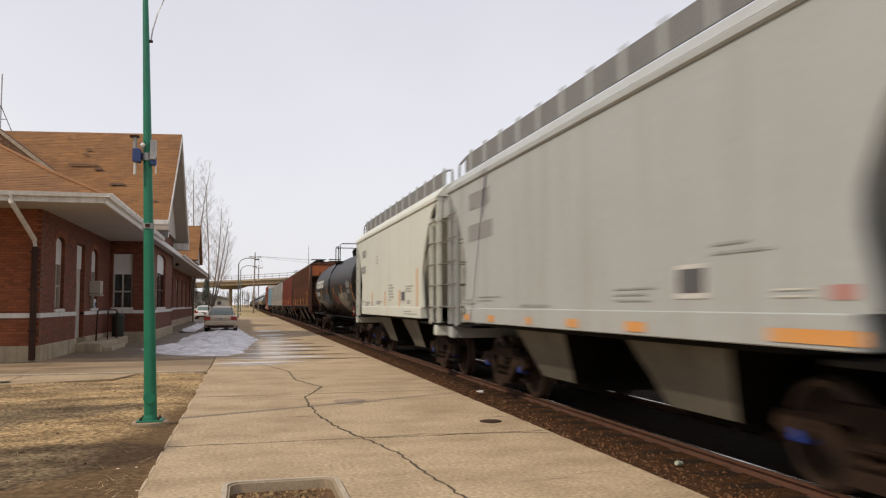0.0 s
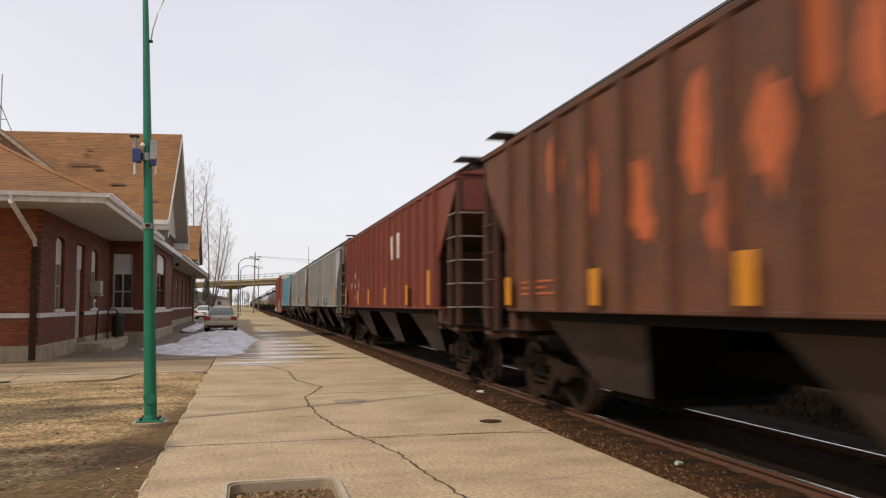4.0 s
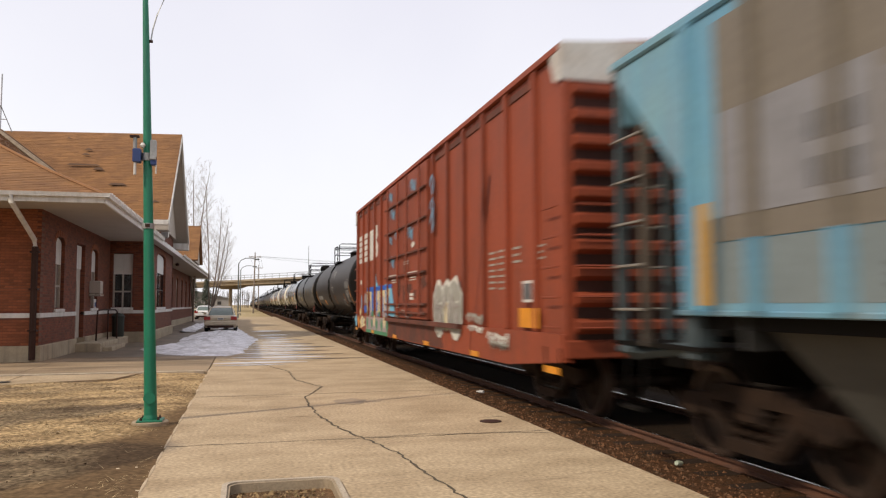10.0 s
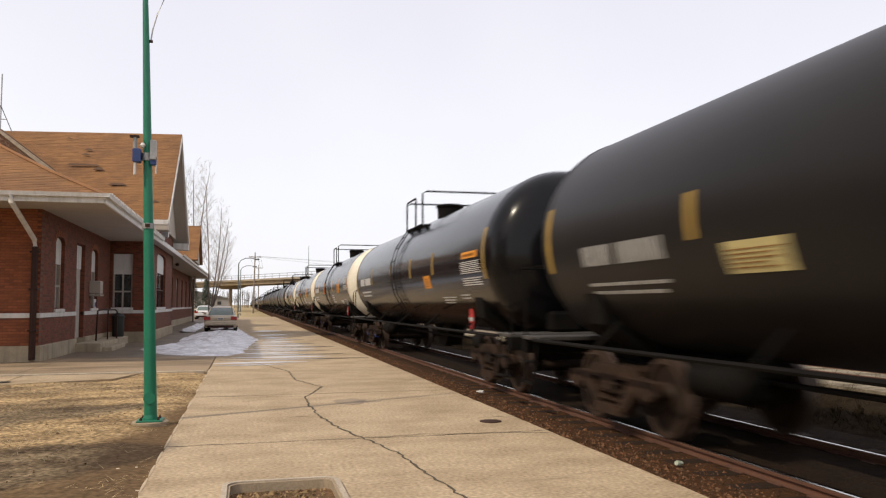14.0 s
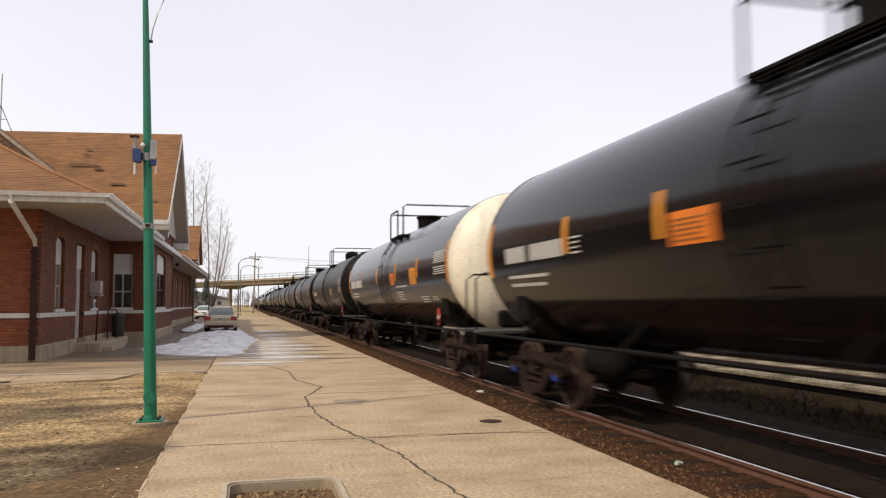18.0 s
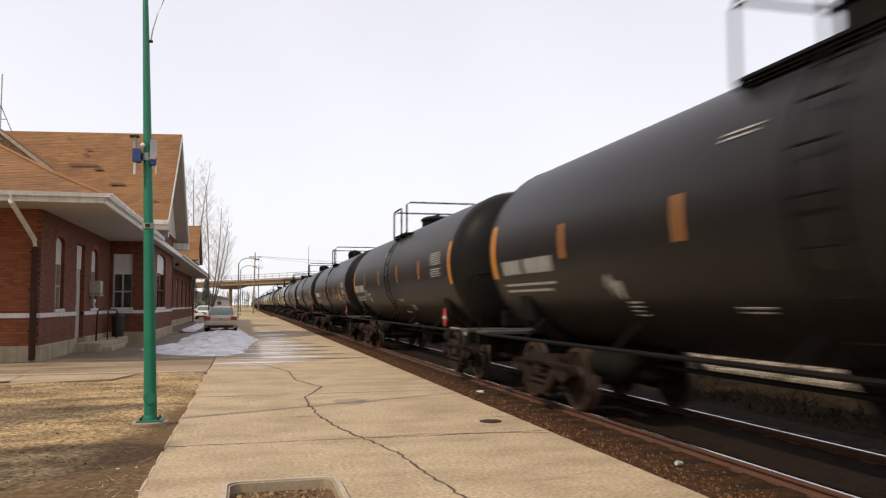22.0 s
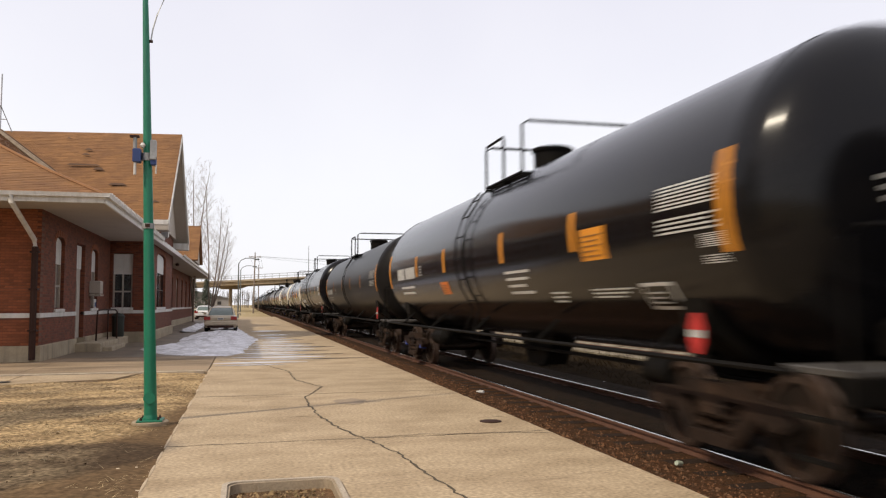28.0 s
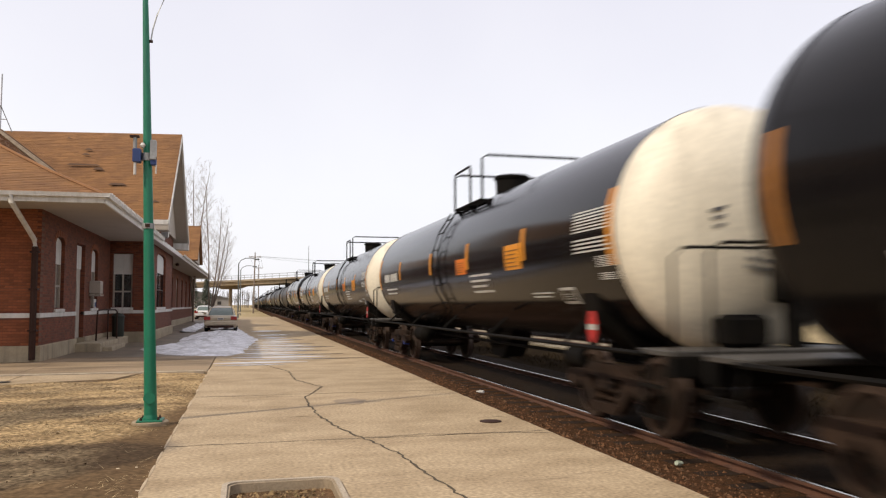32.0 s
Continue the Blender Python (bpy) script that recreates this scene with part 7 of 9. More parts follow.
writing(c, x, 0.85, 1.15, 2.7, 2.98, 3, ragged=(0.6, 0.8, 1.0), fill=0.3, ink=M_INKPALE)
writing(c, -1.604, -4.9, -3.2, 1.26, 1.38, 2, ragged=(0.5, 0.9), fill=0.3, ink=M_INKPALE)
b = flat(c, "notice_board", rect(-3.26, -2.74, 1.54, 1.84), M_STENCIL, x)
flat(b, "notice_plate", rect(-3.22, -2.78, 1.59, 1.80), M_STENCILK, x - 0.004)
for yy in (1.92, -0.35, -2.52, -4.65):
    flat(c, "reflective_strip", rect(yy - 0.1, yy + 0.1, 1.45, 1.86 if yy > -4 else 2.32), P_TAN, x, label="faded peach reflective strip")

SCRAWLED = {"R": 1.46, "ends": (1.45, 2.28), "strips": [3.48, 6.54, 9.58, 12.43], "sz": (1.9, 2.3), "strip": M_YEL, "ink": M_STENCIL_MID, "deck": (0.7, -0.4, -1.1), "manway": "dome", "placard": 0.83, "tables": [(0.74, 1.74, 1.95, 2.39)], "text": [(1.3, 1.74, 2.43, 2.48, 1), (13.05, 14.97, 1.62, 1.82, 2)], "boxes": [(2.0, 2.4, 1.57, 1.83)]}
c = tank_car(18.7, M_TANK_DIRTY, M_TANK_HEAD, "dusty black tank car with painted scrawls on its side", "matt", 3, SCRAWLED)
place(c, J[2], J[2] + 18.7)
rng = random.Random(5)
R_, Z_ = SCRAWLED["R"], SCRAWLED["R"] + 0.9
on_tank = lambda o: lambda y, z: (-math.sqrt((R_ + o) ** 2 - (z - Z_) ** 2), y, z)
for k in range(6):
    a_ = 3.48 + k * 0.63
    block = part("letter_block", wrap(R_, Z_, a_, a_ + 0.55, 2.36, 2.75, n=3), P_WHITE, c, "white hollow block of the owner mark")
    part("letter_hollow", wrap(R_ + 0.006, Z_, a_ + 0.15, a_ + 0.36, 2.52, 2.64, n=2), M_TANK_DIRTY, block)
    if k % 2:
        part("letter_hollow", wrap(R_ + 0.006, Z_, a_ + 0.2, a_ + 0.36, 2.36, 2.46, n=2), M_TANK_DIRTY, block)
tagged(part("stencil", wrap_bars(R_, Z_, 5.5, 7.2, 1.94, 2.18, 1, fill=1.0), M_STENCIL_WORN, c), kind="stuff")
P_PALEGR, P_RUSTGR = paint("pale sprayed paint", (0.25, 0.225, 0.165)), paint("brick red sprayed paint", (0.15, 0.027, 0.012))
P_CLOUDGR, P_BROWNTANK = paint("grey green sprayed paint", (0.13, 0.135, 0.105)), paint("brown sprayed paint", (0.04, 0.026, 0.016))


def tank_scrawl(yc, zm, ry, rz, col, ink, n, o):
    """A lump of sprayed lettering: overlapping fills with dark loops over them."""
    for k in range(n):
        q = -1 + 2 * (k + 0.5) / n
        w = wrap_blob(R_, Z_, yc + ry * q * 0.85, zm + rz * rng.uniform(-0.25, 0.25), ry / n * 1.7, rz * rng.uniform(0.6, 1.0), rng, out=o + 0.001 * k, rough=0.22)
        part("scrawl", w, col, c, "sprayed paint scrawl")
    if ink:
        part("scrawl_line", ribbon(scribble(rng, yc - ry, yc + ry, zm - rz * 0.8, zm + rz * 0.8, n), 0.045, on_tank(o + 0.02)), ink, c, "loops of sprayed paint")


# in place along the shell: a pale paw-like lump, a grey-green cloud, red, brown, blue and grey lettering
tank_scrawl(1.95, 1.78, 0.85, 0.28, P_DIMBLUE, P_DIMGREY, 4, 0.006)
tank_scrawl(4, 1.52, 0.95, 0.2, P_DIMGREY, M_STENCIL_WORN, 4, 0.006)
tank_scrawl(5, 1.9, 0.35, 0.22, P_DIMGREY, None, 2, 0.006)
tank_scrawl(-0.15, 1.72, 0.5, 0.24, P_BROWNTANK, P_DIMGREY, 3, 0.006)
tank_scrawl(-2.05, 1.72, 0.85, 0.27, P_RUSTGR, P_DIMRED, 4, 0.006)
tank_scrawl(-5.35, 1.82, 0.75, 0.2, P_CLOUDGR, M_STENCIL_WORN, 4, 0.006)
for yy, zz, ry, rz in ((-4.05, 1.45, 0.8, 0.3), (-3.45, 1.68, 0.42, 0.18), (-3.5, 1.86, 0.17, 0.13), (-3.95, 1.8, 0.25, 0.13), (-4.5, 1.78, 0.26, 0.16), (-4.4, 1.9, 0.14, 0.12), (-4.9, 1.5, 0.4, 0.2)):
    part("scrawl", wrap_blob(R_, Z_, yy, zz, ry, rz, rng, out=0.012 + 0.0015 * (yy + 5), n=22, rough=0.08), P_PALEGR, c, "pale sprayed paw-like shape")
part("scrawl_line", ribbon(scribble(rng, -4.7, -3.3, 1.55, 1.75, 3), 0.025, on_tank(0.024)), P_DIMGREY, c, "loops of sprayed paint")

c, *_ = hopper_car(J[4] - J[3], M_HOP_RUST, "rust-brown ribbed covered hopper car", "rust", 4)
place(c, J[3], J[4])
MARK_AT = -0.1
ORANGE_STRIP = "orange-yellow reflective strip"


M_YELFADE = mat("faded orange yellow strip", (0.42, 0.23, 0.035), 0.6, spots=(0.34, 0.21, 0.06), scale=4, amount=0.5, fine=30, bump=0.02)


def strips(car, places, w=0.1, x_=-1.69, col=M_YEL):
    for yy, z1 in places:
        flat(car, "reflective_strip", rect(yy - w, yy + w, 1.48, z1), col, x_, label=ORANGE_STRIP)


strips(c, ((7.2, 1.88), (4.3, 1.88), (1.6, 1.9), (-1.27, 1.9), (-3.9, 1.93), (-7.27, 2.32)))
flat(c, "logo", rect(-3.35, -3.0, 2.0, 3.0), P_WHITE, x, label="white painted block letter shape")
flat(c, "logo", rect(-3.3, -3.1, 3.25, 3.6), P_WHITE, x, label="white painted block letter shape")
flat(c, "logo_foot", rect(-3.75, -2.55, 1.92, 2.12), P_WHITE, x)
flat(c, "logo_head", rect(-3.55, -3.0, 2.9, 3.05), P_WHITE, x - 0.001)
flat(c, "logo_dark", rect(-3.9, -2.4, 1.5, 1.88), M_STENCILK, x)
flat(c, "logo_dark", rect(-3.95, -3.45, 2.1, 3.1), M_STENCILK, x)
flat(c, "logo_dark", rect(-2.9, -2.45, 2.2, 3.2), M_STENCILK, x)
writing(c, x, 5.6, 6.9, 1.62, 1.86, 3, ragged=(1.0, 0.7, 0.9), fill=0.4, ink=P_ORANGE)
b = flat(c, "notice_board", rect(-5.3, -4.85, 1.6, 1.95), P_ORANGE, x)
flat(b, "notice_plate", rect(-5.25, -4.9, 1.65, 1.9), M_SLOPE_RUST, x - 0.004)
for k, (yc, zz) in enumerate(((-2.4, 3.5), (-1.1, 3.2), (0.3, 3.1), (1.4, 2.8), (-2.2, 2.8), (-4.3, 3.3), (2.4, 3.0), (-0.4, 2.4), (3.4, 2.5), (0.9, 3.4), (2.0, 2.2), (-1.6, 2.5), (4.6, 2.9), (5.6, 3.2))):
    flat(c, "old_paint", blob(yc, zz, 0.22, 0.45, rng), P_ORANGE, x - 0.002 - 0.0005 * k, label="patch of older orange paint")

c, *_ = hopper_car(J[5] - J[4], M_HOP_RED, "oxide-red ribbed covered hopper car", "red", 5)
place(c, J[4], J[5])
MARK_AT = 0.09
writing(c, x, 4.6, 5.9, 2.4, 2.6, 1, fill=1.0, ink=P_WHITE, label="white stencilled mark")
writing(c, x, 4.3, 6.1, 2.05, 2.25, 1, fill=1.0, ink=P_WHITE, label="white stencilled mark")
writing(c, x, 3.95, 4.3, 2.1, 2.4, 3, fill=0.4, ink=P_WHITE)
writing(c, x, 5.0, 5.9, 1.62, 1.8, 2, ragged=(1.0, 0.8), ink=P_WHITE)
on_side = lambda x_: lambda y, z: (x_, y, z)
flat(c, "logo", [(-3.25, 2.75), (-3.05, 2.66), (-2.6, 2.7), (-2.55, 3.25), (-2.8, 3.34), (-3.2, 3.28)], P_WHITE, x - 0.002, label="white rounded logo block")
flat(c, "logo", [(-2.4, 2.68), (-1.95, 2.68), (-1.7, 3.3), (-2.15, 3.3)], P_WHITE, x - 0.002, label="white slanted logo block")
strips(c, ((7.0, 2.1), (3.75, 1.95), (1.35, 1.95), (-1.6, 1.95), (-4.6, 1.95), (-6.9, 2.2)), 0.11)

c, *_ = hopper_car(J[6] - J[5], M_HOP_OLD, "stained grey ribbed covered hopper car", "old", 6)
place(c, J[5], J[6])
MARK_AT = 0.39
M_STAIN = paint("brown stain", (0.17, 0.125, 0.08), 0.8)
M_YELSTAIN, M_FAINTSTAIN = paint("faint yellow stain", (0.34, 0.3, 0.2), 0.8), paint("faint brown stain", (0.27, 0.235, 0.19), 0.8)
P_FADEINK = paint("faded lettering paint", (0.15, 0.15, 0.155), 0.8)
M_RUSTSTAIN = paint("rust stain", (0.24, 0.12, 0.045), 0.8)
M_GREYBAND = paint("grey overpaint", (0.285, 0.29, 0.295), 0.6)
for k, (yy, zz, ry, rz) in enumerate(((6.75, 3.55, 0.2, 0.3), (6.7, 3.0, 0.07, 0.4), (3.25, 1.8, 0.16, 0.14), (-6.0, 3.3, 0.25, 0.4), (-5.5, 2.7, 0.14, 0.5), (-5.1, 2.2, 0.12, 0.35), (-4.5, 2.9, 0.1, 0.5), (-2.6, 3.3, 0.2, 0.25), (-6.6, 2.3, 0.14, 0.12), (-4.9, 1.75, 0.1, 0.25), (-6.7, 1.6, 0.12, 0.1), (0.9, 3.2, 0.15, 0.3), (-0.8, 2.1, 0.1, 0.3))):
    flat(c, "stain", blob(yy, zz, ry, rz, rng, n=18, rough=0.5), (M_STAIN, M_RUSTSTAIN)[k % 4 == 0], x - 0.0005 * k, label="brown weather stain")
flat(c, "repaint", rect(1.2, 4.35, 2.15, 2.52), M_GREYBAND, x + 0.0045, t=0.003, label="grey overpainted band")
strips(c, ((-7.79, 2.36), (6.55, 2.32)), 0.11)
strips(c, ((2.97, 1.88), (0.05, 1.85)), 0.1)
for yy in (-2.0, -3.16):
    flat(c, "reflective_strip", rect(yy - 0.09, yy + 0.09, 1.5, 1.8), M_YELDIM, -1.69)
for zz in (2.28, 2.0):
    for k, yy in enumerate((6.25, 5.58, 4.85)):
        writing(c, x, yy - 0.22, yy + 0.22, zz, zz + 0.2, 1, fill=1.0, ink=P_FADEINK, label=FADED)
writing(c, x, 5.3, 5.75, 1.64, 1.8, 3, fill=0.4)
writing(c, x, 6.1, 6.45, 1.64, 1.8, 3, fill=0.4, ink=M_INKPALE)
b = flat(c, "notice_board", rect(-4.3, -3.95, 1.58, 1.88), M_STENCIL, -1.69)
flat(b, "notice_plate", rect(-4.26, -3.99, 1.70, 1.84), M_STENCILK, -1.695)

c, *_ = hopper_car(J[7] - J[6], M_HOP_OLD, "grey ribbed covered hopper car with faded lettering", "old", 7)
place(c, J[6], J[7])
MARK_AT = 0.72
for zz in (2.42, 2.12):
    for yy in (4.62, 3.75):
        writing(c, x, yy - 0.28, yy + 0.28, zz, zz + 0.22, 1, fill=1.0, ink=P_FADEINK, label=FADED)
flat(c, "repaint", rect(2.6, 4.3, 2.1, 2.9), M_GREYBAND, x + 0.0045, t=0.003, label="grey overpainted patch")
flat(c, "repaint", rect(4.9, 6.4, 1.55, 2.5), paint("pale tan repaint", (0.36, 0.31, 0.24)), x + 0.0045, t=0.003)
strips(c, ((6.41, 2.42), (3.33, 2.02), (0.78, 2.04), (-1.93, 2.02), (-8.16, 2.36)), 0.1, col=M_YELFADE)
part("scrawl", ribbon(scribble(rng, 1.9, 3.2, 1.6, 2.05, 4), 0.05, on_side(-1.70)), M_STENCILK, c, "dark sprayed scrawl")
part("scrawl", ribbon(scribble(rng, -2.8, -1.5, 1.62, 2.0, 6), 0.04, on_side(-1.70)), M_STENCILK, c, "dark sprayed scrawl")
part("scrawl", ribbon(scribble(rng, -2.6, -1.6, 1.55, 1.85, 5), 0.045, on_side(-1.702)), M_STENCILK, c, "dark sprayed scrawl")
for k, (yy, zz, ry, rz) in enumerate(((-2.65, 3.2, 0.12, 0.6), (-2.75, 2.3, 0.1, 0.5), (0.2, 3.05, 0.2, 0.12), (-0.9, 3.2, 0.2, 0.1), (-6.4, 3.2, 0.2, 0.5), (-6.0, 2.4, 0.15, 0.4), (-4.9, 1.8, 0.2, 0.2), (4.9, 3.3, 0.12, 0.4))):
    flat(c, "stain", blob(yy, zz, ry, rz, rng, n=18, rough=0.5), M_YELSTAIN if 1 < k < 4 else M_FAINTSTAIN, x - 0.004 - 0.0005 * k, label="brown weather stain")

c, *_ = hopper_car(J[8] - J[7], M_HOP_BLUE, "faded blue ribbed covered hopper car with teal patches", "blue", 8)
place(c, J[7], J[8])
MARK_AT = 0.37
P_PALEGREY, P_LIMEGR, P_HAZEBLUE = paint("pale grey repaint", (0.2, 0.197, 0.207)), paint("pale green repaint", (0.36, 0.43, 0.30)), paint("dull grey blue repaint", (0.155, 0.185, 0.19))
flat(c, "repaint", rect(3.85, 6.4, 1.5, 1.99), P_HAZEBLUE, x + 0.0045, t=0.003, label="dull grey-blue repainted panel")
for a, b_, z0, z1 in ((-4.35, -3.5, 1.5, 3.85), (-5.35, -4.45, 1.5, 3.85), (-6.35, -5.6, 1.5, 1.93), (-8.3, -7.45, 2.75, 3.85)):
    flat(c, "repaint", rect(a, b_, z0, z1), M_HOP_TEAL, x, label="pale teal repainted panel")
flat(c, "repaint", rect(1.2, 3.6, 3.2, 3.85), M_HOP_TEAL, x, label="pale green repainted panel")
flat(c, "repaint", rect(2.0, 3.4, 1.97, 2.28), P_LIMEGR, x, label="pale green repainted panel")
flat(c, "repaint", rect(3.85, 6.4, 2.0, 3.85), M_BROWNGR, x, label="grey-brown repainted end panel")
flat(c, "repaint", rect(4.65, 6.33, 2.2, 3.06), P_PALEGREY, x - 0.005, label="pale grey repainted panel")
flat(c, "repaint", rect(3.9, 4.55, 2.25, 2.95), P_PALEGREY, x - 0.005, label="pale grey repainted panel")
for zz in (2.62, 2.3):
    for yy in (5.02, 4.15):
        writing(c, x - 0.01, yy - 0.24, yy + 0.24, zz, zz + 0.2, 1, fill=1.0, label=DARKMARK)
writing(c, x - 0.001, 3.9, 4.6, 1.6, 1.8, 3, fill=0.35)
strips(c, ((-7.43, 2.36), (6.46, 2.32), (-4.5, 1.96), (-1.76, 1.93), (0.98, 1.97), (3.62, 1.96)), 0.09, col=M_YELFADE)
b = flat(c, "notice_board", rect(-7.34, -6.86, 1.80, 2.54), M_STENCIL, -1.69, label="white-bordered double notice board")
flat(b, "notice_plate", rect(-7.3, -6.9, 1.84, 2.14), M_STENCILK, -1.695)
flat(b, "notice_plate", rect(-7.3, -6.9, 2.20, 2.50), M_STENCILK, -1.695)
writing(c, -1.688, -7.1, -6.45, 2.78, 3.0, 3, fill=0.35)
writing(c, x, -0.6, 0.2, 1.65, 2.08, 4, ragged=(0.9, 1.0, 0.7, 0.9), fill=0.35)
writing(c, x, 1.4, 2.2, 1.6, 1.85, 3, ink=M_INKPALE)
for yy, zz in ((-6.3, 3.45), (-7.0, 3.4), (2.4, 3.5), (2.45, 3.35)):
    flat(c, "stain", blob(yy, zz, 0.1, 0.14, rng, n=14, rough=0.5), M_RUSTSTAIN, x - 0.006, label="brown rust stain")


M_BOX_GRIME_SHADE = mat("road-dirty, shade-dark brown red paint", (0.12, 0.03, 0.014), 0.85, spots=(0.05, 0.018, 0.011), scale=1.4, amount=0.9, fine=14, fine_amt=0.2, bump=0.04, grime=((0.02, 0.015, 0.012), 0.6, 4))


M_BOX_SHADE = mat("shade-dark red paint", (0.05, 0.014, 0.008), 0.85, spots=(0.025, 0.01, 0.007), scale=1.4, amount=0.8, fine=14, bump=0.04)
BOX_RIBS = [0.3 + q * (2.7 + 1.21 * k) for q in (-1, 1) for k in (range(5, -1, -1) if q < 0 else range(6))]


def boxcar(L):
    car = empty("boxcar", "brown-red steel boxcar with double doors and painted scrawls", "boxcar", "cars of the freight train")
    h = L / 2
    e, W, z0, z1 = h - 0.8, 1.55, 1.02, 4.70
    part("body", box(-W + 0.04, W - 0.04, -e, e, z0, z1, c=0.02), M_BOX_RED, car)
    rp = [(-W - 0.03, z1), (-W - 0.03, z1 + 0.08), (0, z1 + 0.26), (W + 0.03, z1 + 0.08), (W + 0.03, z1)]
    part("roof", Mesh().prism(rp, "y", -e + 0.03, e - 0.03), M_BOX_RED, car, "brown-red peaked roof")
    for s in (-1, 1):
        for y in BOX_RIBS:
            part("rib", box(*sorted((s * (W + 0.03), s * (W - 0.06))), y - 0.06, y + 0.06, z0 + 0.1, z1 - 0.02, c=0.012), M_BOX_RED, car)
        for a, b in zip(BOX_RIBS, BOX_RIBS[1:]):
            if b - a < 2:
                # dark strip painted in as the shadow line below the eave
                part("top_recess", box(*sorted((s * (W - 0.02), s * (W - 0.06))), a + 0.1, b - 0.1, z1 - 0.2, z1 - 0.1), M_BOX_GRIME_SHADE, car)
        belly = [(-e, z0 - 0.24), (-7.3, z0 - 0.41), (7.3, z0 - 0.41), (e, z0 - 0.24), (e, z0 + 0.1), (-e, z0 + 0.1)]
        part("side_sill", Mesh().prism(belly, "x", *sorted((s * (W + 0.03), s * (W - 0.1)))), M_BOX_RED, car)
        for d in (-1, 1):
            y = 0.3 + d * 1.27
            door = part("door", box(*sorted((s * (W + 0.09), s * (W - 0.02))), y - 1.25, y + 1.25, z0 + 0.14, z1 - 0.1, c=0.015), M_BOX_RED, car)
            for z in (1.3, 1.5, 2.2, 2.7, 3.37, 4.04):
                # ribs darkened all over for the shade on their undersides
                part("door_rib", box(*sorted((s * (W + 0.15), s * (W + 0.08))), y - 1.2, y + 1.2, z - 0.03, z + 0.02, c=0.008), M_BOX_GRIME_SHADE, door)
            for yy in (y - 0.7, y + 0.7):
                part("lock_rod", Mesh().tube([(s * (W + 0.15), yy, z0 + 0.2), (s * (W + 0.15), yy, z1 - 0.15)], 0.025, 6), M_BOX_RED, door)
        part("door_track", box(*sorted((s * (W + 0.13), s * (W - 0.02))), -4.8, 2.9, z0 + 0.03, z0 + 0.12), M_BOX_GRIME_SHADE, car)
    for s in (-1, 1):
        for k in range(10):
            z = z0 + 0.2 + k * 0.33
            cr = Mesh()
            cr.prism([(s * e, z - 0.1), (s * (e + 0.13), z - 0.04), (s * (e + 0.13), z + 0.05), (s * e, z + 0.1)], "x", -W + 0.12, W - 0.12)
            part("end_corrugation", cr, M_BOX_RED, car)
        # sheet between the corrugations, darkened for the shadows they cast
        part("end_sheet", box(-W + 0.1, W - 0.1, *sorted((s * (e - 0.01), s * (e + 0.006))), z0, z1 - 0.4), M_BOX_SHADE, car, "recesses of the ribbed end, darkened for shade")
        for sx in (-1, 1):
            part("corner_post", box(*sorted((sx * W, sx * (W - 0.12))), *sorted((s * (e + 0.04), s * (e - 0.1))), z0, z1, c=0.01), M_BOX_RED, car)
            ld = Mesh()
            for k in range(5):
                z = 1.2 + k * 0.38
                ld.tube([(sx * (W + 0.07), s * (e - 0.08), z), (sx * (W + 0.07), s * (e - 0.58), z)], 0.016, 5)
                ld.tube([(sx * (W - 0.1), s * (e + 0.16), z), (sx * (W - 0.6), s * (e + 0.16), z)], 0.016, 5)
            part("ladder", ld, M_BOX_RED, car)
            part("step", Mesh().tube([(sx * (W + 0.03), s * (e - 0.08), 0.95), (sx * (W + 0.03), s * (e - 0.1), 0.45), (sx * (W + 0.03), s * (e - 0.56), 0.45), (sx * (W + 0.03), s * (e - 0.58), 0.95)], 0.018, 5), M_STEELK, car)
        gable = [(-W - 0.03, z1 - 0.4), (-W - 0.03, z1 + 0.08), (0, z1 + 0.2), (W + 0.03, z1 + 0.08), (W + 0.03, z1 - 0.4)]
        part("end_panel", Mesh().prism(gable, "y", *sorted((s * (e + 0.05), s * (e - 0.03)))), M_ROOFGAL, car, "pale upper end panel")
        part("end_wrap", Mesh().prism([(s * e, z1 - 0.42), (s * (e - 0.2), z1 - 0.36), (s * (e - 0.32), z1 - 0.1), (s * (e - 0.3), z1 - 0.02), (s * e, z1 - 0.02)], "x", -W - 0.034, -W + 0.04), M_ROOFGAL, car)
        part("end_sill", box(-W, W, *sorted((s * (e + 0.06), s * (e - 0.1))), 0.82, 1.05, c=0.02), M_BOX_RED, car)
        part("draft_sill", box(-0.22, 0.22, *sorted((s * (h - 0.3), s * (e - 1.6))), 0.70, 1.0, c=0.02), M_STEELK, car)
        part("coupler", coupler_mesh(L + (1.3 if s > 0 else 0.0), s), M_TRUCK, car)
        truck(car, s * (h - 2.6))
    part("centre_sill", box(-0.3, 0.3, -e, e, 0.66, 1.0, c=0.02), M_STEELK, car)
    part("brake_wheel", Mesh().lathe([(-0.02, 0.24), (-0.02, 0.28), (0.02, 0.28), (0.02, 0.24)], "y", 0.5, -e - 0.2, 2.6, 20), M_STEELK, car)
    return car


MARK_AT = 0.0
K_CAR = boxcar(J[9] - J[8])
place(K_CAR, J[8], J[9])
x = -1.512
for k in range(5):
    flat(K_CAR, "logo_stripe", rect(6.85, 9.2, 2.9 + k * 0.195, 3.05 + k * 0.195, -0.02 * k), P_WHITE, x, label="white logo stripe")
flat(K_CAR, "logo_block", rect(5.95, 6.95, 2.88, 3.83, -0.1), P_WHITE, x - 0.001, label="white logo block")
